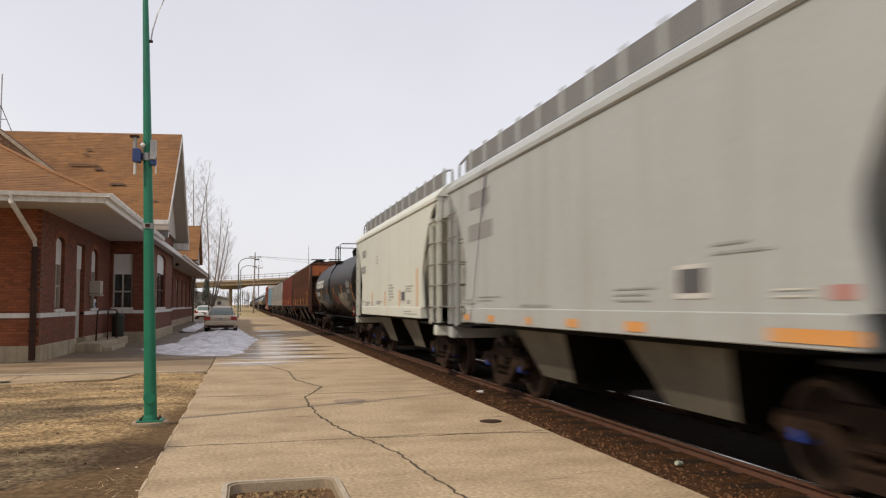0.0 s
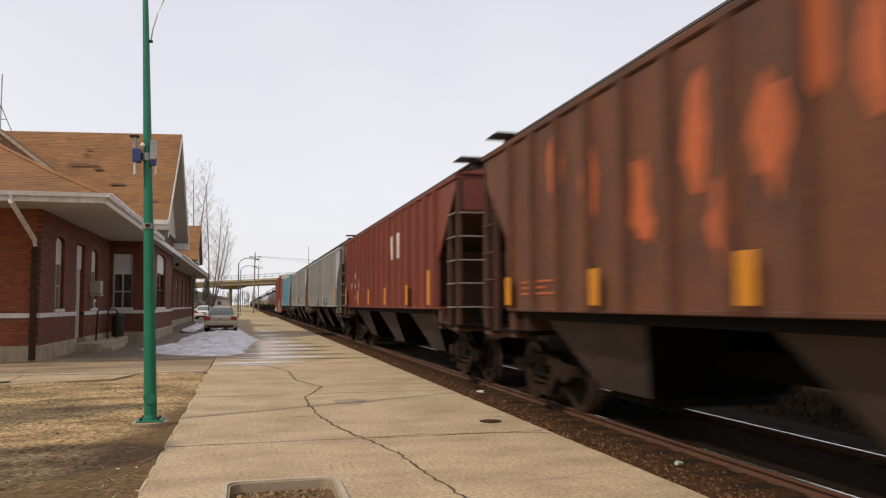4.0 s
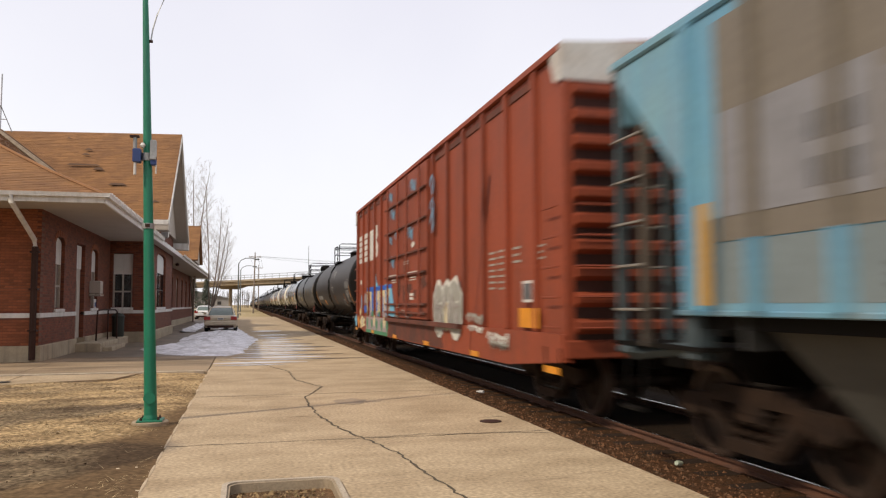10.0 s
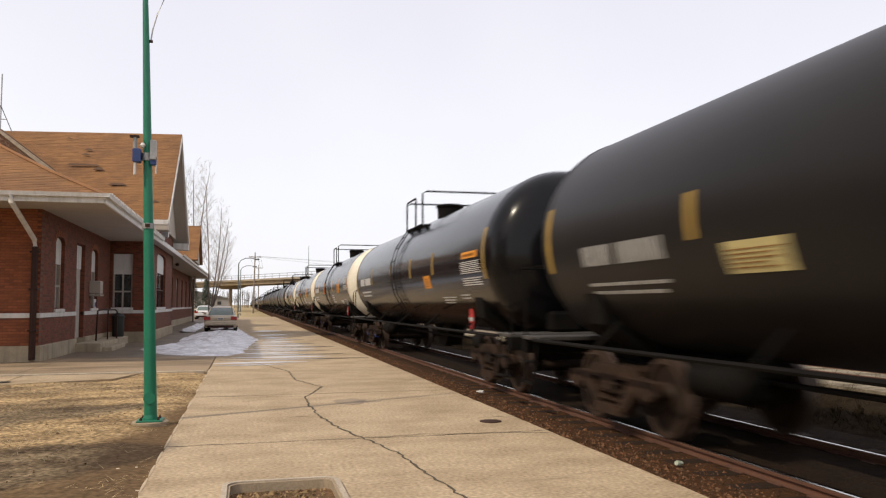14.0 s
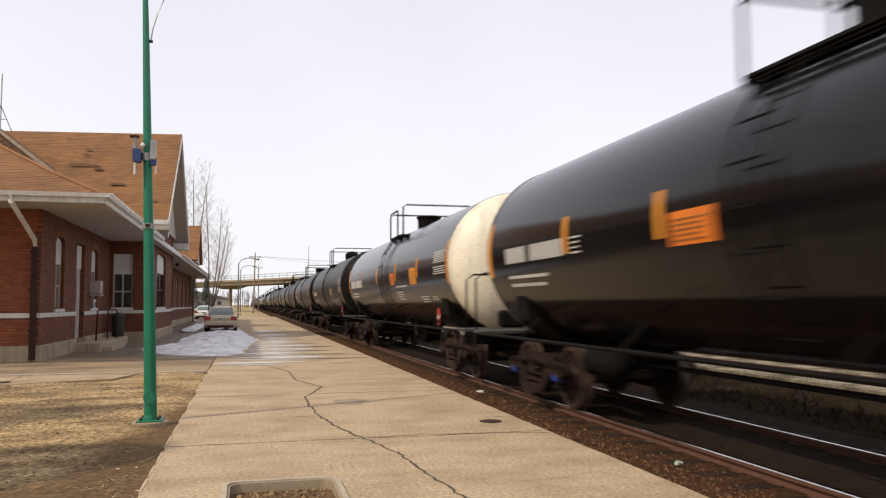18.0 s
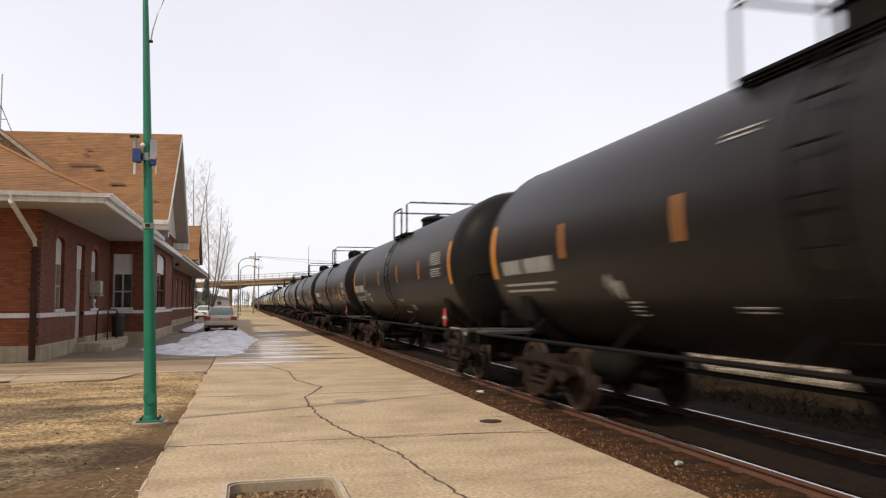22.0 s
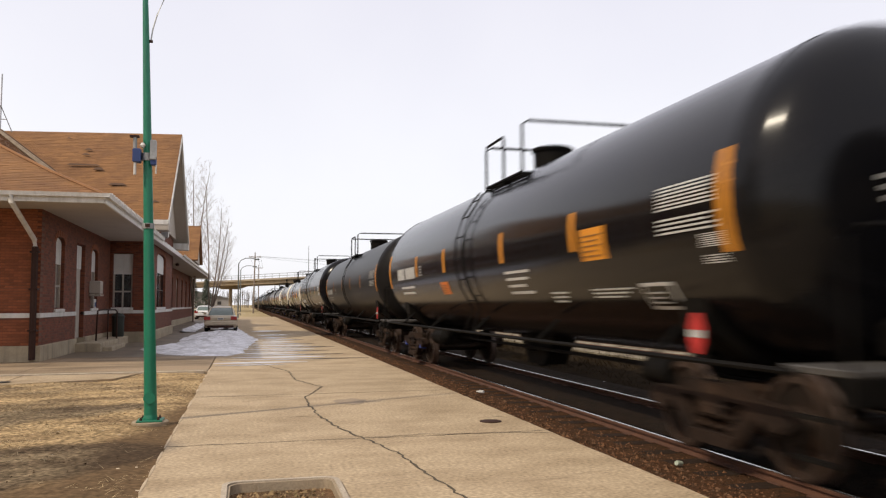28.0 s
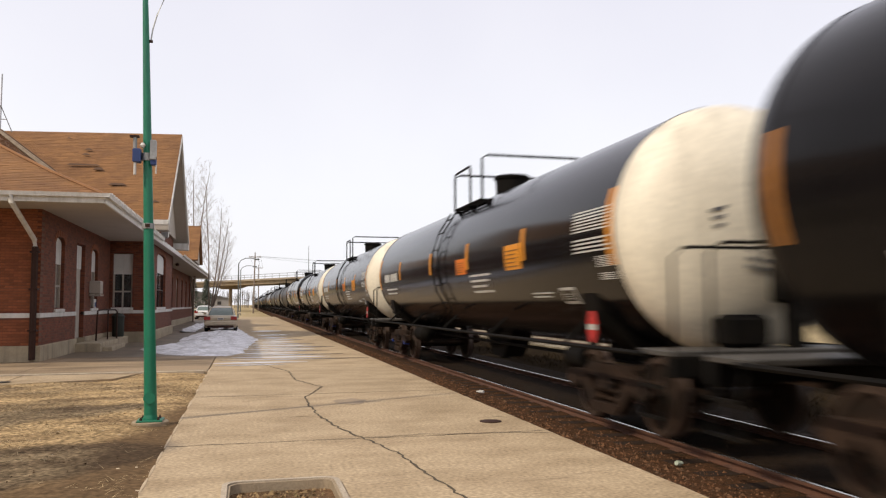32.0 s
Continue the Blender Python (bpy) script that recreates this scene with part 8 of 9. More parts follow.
flat(K_CAR, "logo_block", [(5.0, 3.05), (5.2, 2.94), (5.9, 2.96), (5.9, 3.85), (5.7, 3.95), (5.1, 3.9), (5.0, 3.6), (5.3, 3.45), (5.0, 3.3)], P_WHITE, x - 0.002, label="white rounded logo block")
writing(K_CAR, x, 8.1, 8.7, 2.18, 2.32, 1, fill=1.0, ink=P_WHITE)
gr = random.Random(11)
P_ORSPRAY = paint("orange spray paint", (0.55, 0.2, 0.02))
SHEET, SILL, DOOR = x, -1.583, -1.648


def tint(y0, y1, z0, z1, col, layer, at=SHEET, lean=0.0):
    """A block of sprayed colour on one plane of the car's side."""
    flat(K_CAR, "scrawl", rect(y0, y1, z0, z1, lean), col, at - 0.0012 * layer, t=0.001, label="block of sprayed colour")


def lump(yc, zz, ry, rz, col, layer, at=SHEET, rough=0.3):
    flat(K_CAR, "scrawl", blob(yc, zz, ry, rz, gr, rough=rough), col, at - 0.0012 * layer, t=0.001, label="sprayed paint scrawl")


# the large piece of lettering-like colour towards the far end, over sheet, ribs and sill
tint(2.95, 6.9, 1.14, 1.97, P_BLUE, 1)
for k, w in enumerate((0.5, 0.62, 0.4, 0.66, 0.5)):
    y = 6.72 - k * 0.79
    tint(y - w, y, 1.25, 1.9, P_CREAM, 2)
    tint(y - w * 0.62, y - w * 0.4, 1.25 + 0.12 * (k % 3), 1.62 + 0.1 * (k % 2), P_BLUE, 3)
    tint(y - w * 0.35, y - w * 0.08, 1.42 - 0.06 * k % 0.2, 1.56, P_SKY if k % 2 else P_BLUE, 3)
tint(2.95, 6.95, 1.93, 2.04, P_BLUE, 4)
for k in range(6):
    lump(6.6 - k * 0.68, 1.2, 0.3, 0.11, P_GREENP if k % 2 else P_MAUVE, 4)
tint(2.9, 6.9, 0.7, 1.11, P_MAUVE, 1, SILL)
for k in range(9):
    lump(6.6 - k * 0.45, 0.9 + 0.1 * (k % 2), 0.16, 0.16, (P_GREENP, P_MAUVE, P_GREENP, P_CREAM)[k % 4], 2 + k % 3, SILL)
tint(2.9, 6.9, 0.62, 0.72, P_GREENP, 6, SILL)
flat(K_CAR, "scrawl", [(4.9, 2.03), (5.9, 2.03), (5.45, 2.2), (5.36, 2.46), (5.25, 2.2)], P_SKY, x - 0.006, t=0.001, label="pale blue sprayed spike")
flat(K_CAR, "scrawl", [(2.95, 2.03), (3.75, 2.03), (3.3, 2.15), (3.1, 2.34)], P_SKY, x - 0.006, t=0.001, label="pale blue sprayed spike")
for k, y in enumerate(BOX_RIBS):
    if 2.95 < y < 6.9:
        tint(y - 0.045, y + 0.045, 1.14, 1.28, P_GREENP, 1, SILL)
        tint(y - 0.045, y + 0.045, 1.28, 1.9, P_CREAM if k % 2 else P_BLUE, 1, SILL)
        tint(y - 0.045, y + 0.045, 1.9, 2.04, P_BLUE, 1, SILL)
# its end on the door, and small blocks near the car's corner
tint(1.95, 2.8, 1.2, 2.0, P_SKY, 1, DOOR)
tint(2.2, 2.75, 1.3, 1.9, P_CREAM, 2, DOOR)
tint(1.9, 2.8, 1.93, 2.03, P_BLUE, 3, DOOR)
tint(2.35, 2.55, 1.3, 1.7, P_BLUE, 3, DOOR)
flat(K_CAR, "scrawl", [(1.4, 1.18), (2.1, 1.18), (2.3, 1.7), (1.9, 1.9)], P_SKY, DOOR - 0.005, t=0.001, label="pale blue sprayed tail")
for a, b_, z0_, z1_, col, at in ((9.1, 9.4, 1.14, 1.6, P_SKY, SHEET), (8.45, 8.75, 1.14, 1.35, P_CREAM, SHEET), (7.9, 8.2, 1.2, 1.6, P_BLUE, SHEET), (8.2, 8.45, 1.4, 1.75, P_SKY, SHEET), (7.2, 7.75, 1.5, 1.85, P_MAUVE, SHEET), (7.3, 7.7, 1.2, 1.45, P_BLUE, SHEET), (8.4, 8.8, 0.78, 1.05, P_ORSPRAY, SILL), (7.2, 8.1, 0.75, 1.08, P_CREAM, SILL), (7.5, 7.8, 0.8, 1.1, P_BLUE, SILL), (9.0, 9.4, 0.8, 1.1, P_SKY, SILL)):
    lump((a + b_) / 2, (z0_ + z1_) / 2, (b_ - a) * 0.62, (z1_ - z0_) * 0.6, col, 7 + (a > 8), at, 0.45)


def loops(yc, zz, ry, rz, col, n, at, w=0.05):
    part("scrawl", ribbon(scribble(gr, yc - ry, yc + ry, zz - rz, zz + rz, n), w, on_side(at - 0.004)), col, K_CAR, "loops of sprayed paint")


P_SOFTBLUE = paint("soft blue spray paint", (0.17, 0.3, 0.42))
for yy, zz, ry, rz in ((2.03, 4.3, 0.25, 0.16), (1.73, 3.8, 0.32, 0.2), (2.02, 3.14, 0.18, 0.14), (1.21, 3.2, 0.2, 0.14), (1.78, 2.55, 0.24, 0.2), (-0.55, 3.12, 0.3, 0.2), (-0.86, 4.2, 0.32, 0.2)):
    lump(yy, zz, ry * 0.45, rz * 0.35, P_SOFTBLUE, 1, DOOR, 0.6)
    loops(yy, zz, ry, rz, P_SOFTBLUE, 4, DOOR - 0.004, 0.035)
    loops(yy, zz + 0.03, ry * 0.8, rz * 0.7, P_SKY, 3, DOOR - 0.007, 0.02)
for zz in (4.0, 3.5, 3.2):
    loops(-2.55, zz, 0.16, 0.22, P_SOFTBLUE, 2, -1.60)
flat(K_CAR, "scrawl", blob(-0.85, 2.86, 0.18, 0.06, gr), P_WHITE, DOOR - 0.01, t=0.001)
flat(K_CAR, "white_line", rect(1.0, 2.3, 2.2, 2.25), P_WHITE, DOOR, label="white painted line")
flat(K_CAR, "white_line", rect(-1.25, -0.15, 2.2, 2.25), P_WHITE, DOOR, label="white painted line")
writing(K_CAR, DOOR, 1.3, 1.9, 2.05, 2.16, 2, fill=0.4, ink=P_WHITE)
writing(K_CAR, DOOR, -1.1, -0.5, 2.05, 2.16, 2, fill=0.4, ink=P_WHITE)
writing(K_CAR, DOOR, -0.3, 0.25, 2.45, 2.56, 2, fill=0.4, ink=P_WHITE)
writing(K_CAR, DOOR, -0.85, -0.45, 1.6, 1.78, 2, fill=0.7, ink=P_WHITE)
writing(K_CAR, DOOR, 0.9, 1.3, 1.4, 1.5, 2, fill=0.4, ink=P_WHITE)
for yy, zz, ry, rz in ((0.3, 1.75, 0.14, 0.35), (-0.4, 1.9, 0.3, 0.1), (-1.5, 1.35, 0.3, 0.15), (2.0, 1.4, 0.2, 0.12), (-0.2, 1.25, 0.5, 0.08), (0.9, 1.9, 0.2, 0.2), (-1.9, 2.0, 0.25, 0.2), (0.2, 2.45, 0.1, 0.2), (-1.0, 1.75, 0.18, 0.1), (1.2, 1.22, 0.4, 0.06)):
    flat(K_CAR, "grime", blob(yy, zz, ry, rz, gr, n=18, rough=0.5), M_BOX_GRIME_SHADE, DOOR + 0.004, t=0.003, label="dark road grime")
flat(K_CAR, "grime", [(-3.4, 0.63), (2.8, 0.63), (2.85, 1.08), (1.5, 1.05), (0.2, 1.1), (-1.2, 1.06), (-2.6, 1.09), (-3.2, 0.9)], M_BOX_GRIME_SHADE, SILL, t=0.003, label="dark road grime along the sill")
# worn pale daubs along the foot of the doors
for k in range(5):
    loops(1.2 - k * 0.45, 1.2 + 0.07 * (k % 3), 0.2, 0.035, (P_GREYP, P_MAUVE)[k % 2], 3, -1.66, 0.012)
# grey bubble piece and white tags towards the near end
for k, (yy, zz, ry, rz) in enumerate(((-3.1, 1.4, 0.45, 0.5), (-3.75, 1.45, 0.4, 0.45), (-4.35, 1.42, 0.5, 0.52))):
    lump(yy, zz, ry + 0.06, rz + 0.06, P_WHITE, k, -1.60, 0.1)
    lump(yy, zz, ry, rz, P_GREYP, 3 + k, -1.60, 0.1)
    loops(yy, zz, ry * 0.7, rz * 0.75, P_WHITE, 3, -1.612, 0.03)
    loops(yy - 0.05, zz - 0.05, ry * 0.6, rz * 0.6, P_MAUVE, 3, -1.6125, 0.025)
lump(-3.75, 1.3, 0.16, 0.3, P_CREAM, 8, -1.60, 0.3)
loops(-5.7, 1.24, 0.45, 0.09, P_GREYP, 4, -1.60, 0.06)
loops(-5.75, 1.07, 0.4, 0.06, P_WHITE, 4, -1.60, 0.04)
loops(-6.95, 0.95, 0.5, 0.1, P_WHITE, 6, -1.60, 0.05)
loops(-7.0, 0.86, 0.45, 0.06, P_GREYP, 6, -1.603, 0.04)
b = flat(K_CAR, "notice_board", rect(-8.4, -8.0, 1.52, 1.82), M_STENCIL, x - 0.06)
flat(b, "notice_plate", rect(-8.36, -8.04, 1.56, 1.78), M_STENCILK, x - 0.064)
flat(K_CAR, "yellow_panel", rect(-8.6, -7.85, 1.17, 1.44), M_YEL, x - 0.06)
for yy in (9.1, 5.5, 1.8, -1.9, -5.6, -9.1):
    flat(K_CAR, "reflective_strip", rect(yy - 0.25, yy + 0.25, 0.62, 0.71), M_YEL, -1.593)
writing(K_CAR, x, -8.7, -8.3, 2.1, 2.35, 3, ragged=(1.0, 0.8), fill=0.35, ink=P_GREYP)
writing(K_CAR, x, -7.75, -7.43, 2.1, 2.4, 3, ragged=(1.0, 0.8), fill=0.35, ink=P_GREYP)
writing(K_CAR, x, -7.13, -6.75, 1.72, 2.4, 7, ragged=(1.0, 0.8, 0.9), fill=0.35, ink=P_GREYP)
writing(K_CAR, x, -6.62, -6.25, 1.73, 2.39, 7, ragged=(0.8, 1.0, 0.9), fill=0.35, ink=P_GREYP)

BLACK = "black tank car with a railed top platform"
T_D, T_M, T_G, T_W, T_H, T_Y, T_Z = M_TANK_DIRTY, M_TANK_MATT, M_TANK_GLOSS, M_TANK_WHITE, M_TANK_HEAD, M_TANK_SOOTY, M_TANK_DEEP
WHITE_END = ("white", T_G, T_W, "glossy black tank car with off-white ends")
TANKS = [("old", M_TANK_DUST_SHEEN, T_H, "dirty dull-black tank car with a railed top platform"),
         ("old", T_M, T_H, "dull black tank car with a darker worn middle band"),
         ("gloss", T_G, T_G, "glossy black tank car with yellow notice panels"),
         WHITE_END, WHITE_END, WHITE_END,
         ("matt", T_M, T_H, "dull black tank car with a pale yellow panel"),
         ("matt", T_M, T_H, "dull " + BLACK),
         ("dull", T_D, T_H, "dusty black tank car with a scrawl near its end"),
         ("matt", T_M, T_H, "dull black tank car with orange strips and a yellow panel"),
         ("matt", T_M, T_H, "dull black tank car with a small pale notice"),
         ("dull", T_M, T_H, "dull " + BLACK),
         ("gloss", T_G, T_G, "glossy black tank car with yellow notice panels"),
         ("dull", T_Y, T_H, "sooty " + BLACK),
         ("dull", T_Z, T_Z, "smooth deep " + BLACK),
         WHITE_END]
GLOSSY = {"ends": (1.93, 2.80), "sz": (2.13, 2.60), "strip": M_YEL, "ink": M_STENCIL, "deck": (0.4, -0.75, -1.56), "placard": 1.75, "ladder": 0.3}
DULL = {"ends": (1.90, 2.75), "sz": (2.08, 2.52), "deck": (0.7, -0.45, -1.2), "placard": 1.8, "end_placard": True}
DULL_BARE = {k: v for k, v in DULL.items() if "placard" not in k}
LOWSTRIP = {"ends": (1.50, 2.30), "sz": (1.90, 2.34), "deck": (0.6, -0.3, -1.05), "manway": "dome", "placard": 1.58, "end_placard": True}
SPECS = []
SPECS.append({**DULL_BARE, "R": 1.465, "ends": (1.44, 2.22), "sz": (1.52, 1.95), "strips": [2.19, 5.76, 7.7], "deck": (1.08, -0.23, -0.9), "manway": "low", "tables": [(0.36, 1.43, 1.89, 2.43)], "text": [(0.42, 0.88, 2.47, 2.53, 1), (3.77, 3.94, 1.53, 1.67, 3)], "panels": [(1.0, 1.22, 1.61, 1.88, "white"), (10.6, 11.3, 1.5, 1.72, "yellow")], "boxes": [(2.37, 3.04, 1.42, 1.71)], "marks": [(11.6, 13.7, 1.75, 1.95)], "scrawls": [(5.2, 6.8, 2.65, 3.15), (5.7, 6.6, 2.0, 2.42)]})
SPECS.append({**DULL, "R": 1.435, "strip": M_YELOLD, "end_strip": M_YELOLD, "strips": [3.95, 6.05, 11.25], "deck": (-0.2, -0.9, -1.6), "manway": "dome", "tables": [(0.6, 1.46, 1.97, 2.49)], "boxes": [(1.5, 2.1, 1.48, 1.72)], "text": [(2.5, 2.85, 1.6, 1.73, 2), (4.43, 4.99, 1.52, 1.75, 4), (11.8, 13.68, 1.61, 1.80, 2)], "panels": [(9.98, 10.8, 1.75, 2.02, "pale")], "marks": [(11.82, 13.69, 1.94, 2.17)], "placard": 1.37})
SPECS.append({**GLOSSY, "R": 1.45, "strip": M_YELOLD, "end_strip": M_YELOLD, "strips": [3.9, 6.3, 9.0, 12.4], "tables": [(0.35, 1.6, 1.84, 2.29)], "panels": [(0.5, 1.5, 2.33, 2.45, "yellow"), (4.25, 4.87, 1.85, 2.13, "yellow")], "marks": [(12.7, 14.9, 2.12, 2.35)], "text": [(12.9, 14.8, 1.76, 2.0, 2), (1.5, 2.1, 1.6, 1.72, 2), (2.6, 3.6, 1.52, 1.68, 3)], "placard": 1.53})
SPECS.append({**GLOSSY, "R": 1.455, "strips": [3.0, 5.8, 9.5, 12.6], "tables": [(0.3, 1.35, 2.11, 2.62)], "panels": [(3.1, 3.85, 2.0, 2.38, "yellow"), (9.4, 10.0, 2.04, 2.34, "orange")], "marks": [(12.79, 14.83, 2.14, 2.36)], "text": [(13.3, 14.85, 1.76, 2.0, 2), (5.4, 6.3, 1.6, 2.0, 4), (2.5, 3.4, 1.55, 1.7, 3)], "boxes": [(1.4, 2.0, 1.5, 1.72)], "placard": 1.4})
SPECS.append({**GLOSSY, "R": 1.445, "strips": [3.58, 6.65, 10.29, 12.65], "tables": [(0.36, 1.4, 2.11, 2.59)], "panels": [(3.9, 4.6, 1.98, 2.35, "yellow"), (9.35, 10.1, 2.04, 2.36, "orange")], "marks": [(12.77, 15.0, 2.11, 2.34)], "text": [(13.4, 15.0, 1.76, 2.0, 2), (12.2, 12.47, 2.12, 2.37, 4), (1.54, 2.0, 1.63, 1.71, 1), (2.95, 3.8, 1.54, 1.68, 3), (5.5, 6.8, 1.6, 2.0, 4)], "ladder": 0.85, "deck": (1.39, 0.24, -0.57), "placard": 1.39})
SPECS.append({**GLOSSY, "R": 1.435, "strips": [2.99, 5.79, 8.95, 12.5], "tables": [(0.25, 1.25, 2.14, 2.64)], "panels": [(3.18, 3.88, 1.98, 2.38, "yellow"), (6.02, 6.62, 2.03, 2.35, "orange")], "marks": [(12.2, 14.95, 2.09, 2.34)], "text": [(13.4, 14.85, 1.76, 1.97, 2), (4.4, 5.8, 1.95, 2.05, 1), (5.05, 5.95, 1.62, 1.87, 4), (2.35, 3.15, 1.55, 1.72, 3), (1.5, 2.0, 1.6, 1.7, 2)], "deck": (0.48, -0.68, -1.49), "ladder": -0.1, "placard": 1.55})
SPECS.append({**LOWSTRIP, "R": 1.455, "strips": [3.54, 6.73, 9.27, 10.85], "ink": M_STENCIL_MID, "tables": [(0.15, 1.18, 2.06, 2.64)], "panels": [(3.95, 4.65, 1.94, 2.22, "pale")], "boxes": [(1.75, 2.42, 1.44, 1.74)], "marks": [(11.85, 13.6, 1.98, 2.19)], "text": [(11.6, 13.4, 1.6, 1.83, 2), (2.75, 3.65, 1.5, 1.74, 4), (4.17, 4.82, 1.62, 1.73, 2), (6.25, 7.1, 1.38, 1.7, 4)], "placard": 1.01})
SPECS.append({**DULL, "R": 1.445, "strips": [3.0, 5.88, 8.75, 11.57], "tables": [(0.5, 1.58, 2.08, 2.59)], "marks": [(12.0, 14.0, 1.94, 2.15)], "text": [(12.05, 14.1, 1.68, 1.86, 2), (7.65, 8.16, 2.9, 3.0, 2), (7.8, 8.23, 1.41, 1.49, 2), (9.97, 10.24, 1.36, 1.55, 4)], "scrawls": [(10.2, 10.5, 1.55, 1.82)], "ladder": -0.42, "deck": (1.0, -0.15, -0.9), "placard": 1.2})
SPECS.append({**DULL, "R": 1.435, "strips": [2.99, 5.78, 8.82, 11.68], "tables": [(0.85, 1.75, 2.09, 2.62)], "marks": [(12.1, 14.1, 1.92, 2.16)], "text": [(12.1, 14.1, 1.65, 1.83, 2), (7.65, 8.24, 2.92, 3.02, 2), (4.64, 5.08, 1.36, 1.5, 3), (5.73, 6.35, 1.58, 1.67, 2), (5.8, 6.44, 1.28, 1.35, 1)], "scrawls": [(10.8, 11.9, 1.56, 1.98)], "ladder": -0.26, "manway": "low", "placard": 1.2})
SPECS.append({**LOWSTRIP, "R": 1.445, "strip": M_YEL, "ink": M_STENCIL_MID, "strips": [2.43, 4.5, 6.97, 8.93, 11.05], "tables": [(0.48, 1.47, 1.94, 2.44)], "panels": [(2.2, 2.92, 1.68, 1.93, "yellow")], "boxes": [(1.34, 1.82, 1.56, 1.83)], "marks": [(11.83, 13.7, 1.91, 2.14)], "text": [(11.95, 13.65, 1.6, 1.84, 2), (2.23, 2.93, 1.34, 1.37, 1), (3.3, 4.1, 1.8, 1.94, 2), (4.77, 5.37, 1.73, 1.88, 3)], "deck": (0.79, -0.04, -0.7), "placard": 0.99})
SPECS.append({**DULL, "R": 1.455, "strips": [2.82, 5.3, 8.45, 11.3], "end_strip": M_YELDIM, "ink": M_STENCIL_MID, "tables": [(0.46, 1.38, 1.97, 2.45)], "panels": [(4.62, 5.32, 1.8, 2.07, "pale")], "marks": [(11.85, 13.6, 1.9, 2.12)], "text": [(11.9, 13.5, 1.6, 1.82, 2), (1.6, 2.8, 1.57, 1.73, 3), (4.2, 4.95, 1.48, 1.75, 4), (3.1, 3.7, 1.6, 1.72, 2)], "deck": (-0.17, -0.9, -1.62), "manway": "dome", "placard": 1.37})
SPECS.append({**DULL, "R": 1.45, "strips": [3.2, 6.3, 9.3, 12.3], "ink": M_STENCIL_MID, "tables": [(0.3, 1.3, 2.0, 2.5)], "marks": [(12.7, 14.6, 1.95, 2.17)], "text": [(12.7, 14.5, 1.68, 1.86, 2), (4.9, 5.5, 1.55, 1.8, 4)], "boxes": [(11.6, 12.0, 1.95, 2.2)], "placard": 1.2})
SPECS.append({**GLOSSY, "R": 1.51, "strips": [3.28, 6.06, 9.76, 12.38], "tables": [(0.25, 1.2, 2.15, 2.62), (0.2, 0.5, 1.85, 2.12)], "panels": [(2.4, 3.05, 2.0, 2.37, "yellow"), (9.7, 10.3, 1.70, 1.95, "orange")], "boxes": [(1.27, 1.88, 1.44, 1.71)], "marks": [(12.6, 14.7, 2.11, 2.38)], "text": [(12.93, 14.5, 1.75, 2.02, 2), (11.85, 12.1, 2.15, 2.4, 4), (2.1, 3.13, 1.57, 1.7, 3), (3.9, 4.45, 1.52, 1.69, 3), (5.0, 6.05, 1.65, 2.06, 4)], "deck": (0.12, -0.88, -1.82), "placard": 0.99})
SPECS.append({**DULL, "R": 1.44, "strips": [3.6, 6.42, 9.1, 12.26], "ink": M_STENCIL_WORN, "tables": [(0.4, 1.45, 2.1, 2.6)], "boxes": [(11.54, 11.75, 1.96, 2.21)], "marks": [(12.95, 15.1, 1.97, 2.19)], "text": [(13.0, 14.85, 1.7, 1.9, 2), (8.36, 8.85, 2.94, 3.06, 2), (8.6, 9.1, 1.43, 1.52, 2)], "ladder": 0.1, "placard": 0.92})
SPECS.append({**GLOSSY, "R": 1.543, "strip": M_YELDIM, "end_strip": M_YELDIM, "strips": [3.16, 6.44, 9.72, 12.55], "sz": (2.06, 2.52), "tables": [(0.4, 1.37, 2.01, 2.48)], "boxes": [(2.29, 3.06, 1.34, 1.61)], "marks": [(12.0, 14.5, 1.63, 1.83)], "text": [(4.4, 5.3, 1.5, 1.6, 2), (12.2, 14.4, 1.4, 1.55, 2)], "deck": (0.95, 0.05, -1.35), "rings": [10.4, 11.5, 12.7, 13.9], "placard": 1.6})
SPECS.append({**GLOSSY, "R": 1.435, "strips": [2.97, 5.99, 8.96, 12.5], "tables": [(0.12, 1.1, 2.11, 2.63), (0.1, 0.5, 1.78, 2.06)], "panels": [(3.08, 3.8, 2.02, 2.40, "yellow"), (6.1, 6.75, 2.05, 2.34, "orange")], "boxes": [(1.45, 1.9, 1.5, 1.71)], "marks": [(12.9, 14.8, 2.12, 2.33)], "text": [(13.2, 14.7, 1.78, 2.0, 2), (4.7, 5.9, 1.7, 2.08, 4), (2.22, 2.98, 1.59, 1.69, 2)], "deck": (0.17, -1.0, -1.8), "placard": 1.0})
made = {}
pos = J[9] + 0.7
for i in range(16 + 26):
    kind = TANKS[i] if i < 16 else (WHITE_END if i in (16, 17) else TANKS[(6, 7, 12, 8)[i % 4]])
    nxt = J[10 + i] if 10 + i < len(J) else pos + 18.0
    if kind in made and (i > 15):
        car = copy_thing(made[kind], pose(XT, (pos + nxt) / 2, 0))
        AXLES += [o for o in car.children_recursive if o.name.startswith("wheelset")]
        CARS.append((car, (pos + nxt) / 2))
    else:
        car = tank_car(nxt - pos, kind[1], kind[2], kind[3], kind[0], 20 + i, SPECS[i])
        made[kind] = car
        place(car, pos, nxt)
    pos = nxt
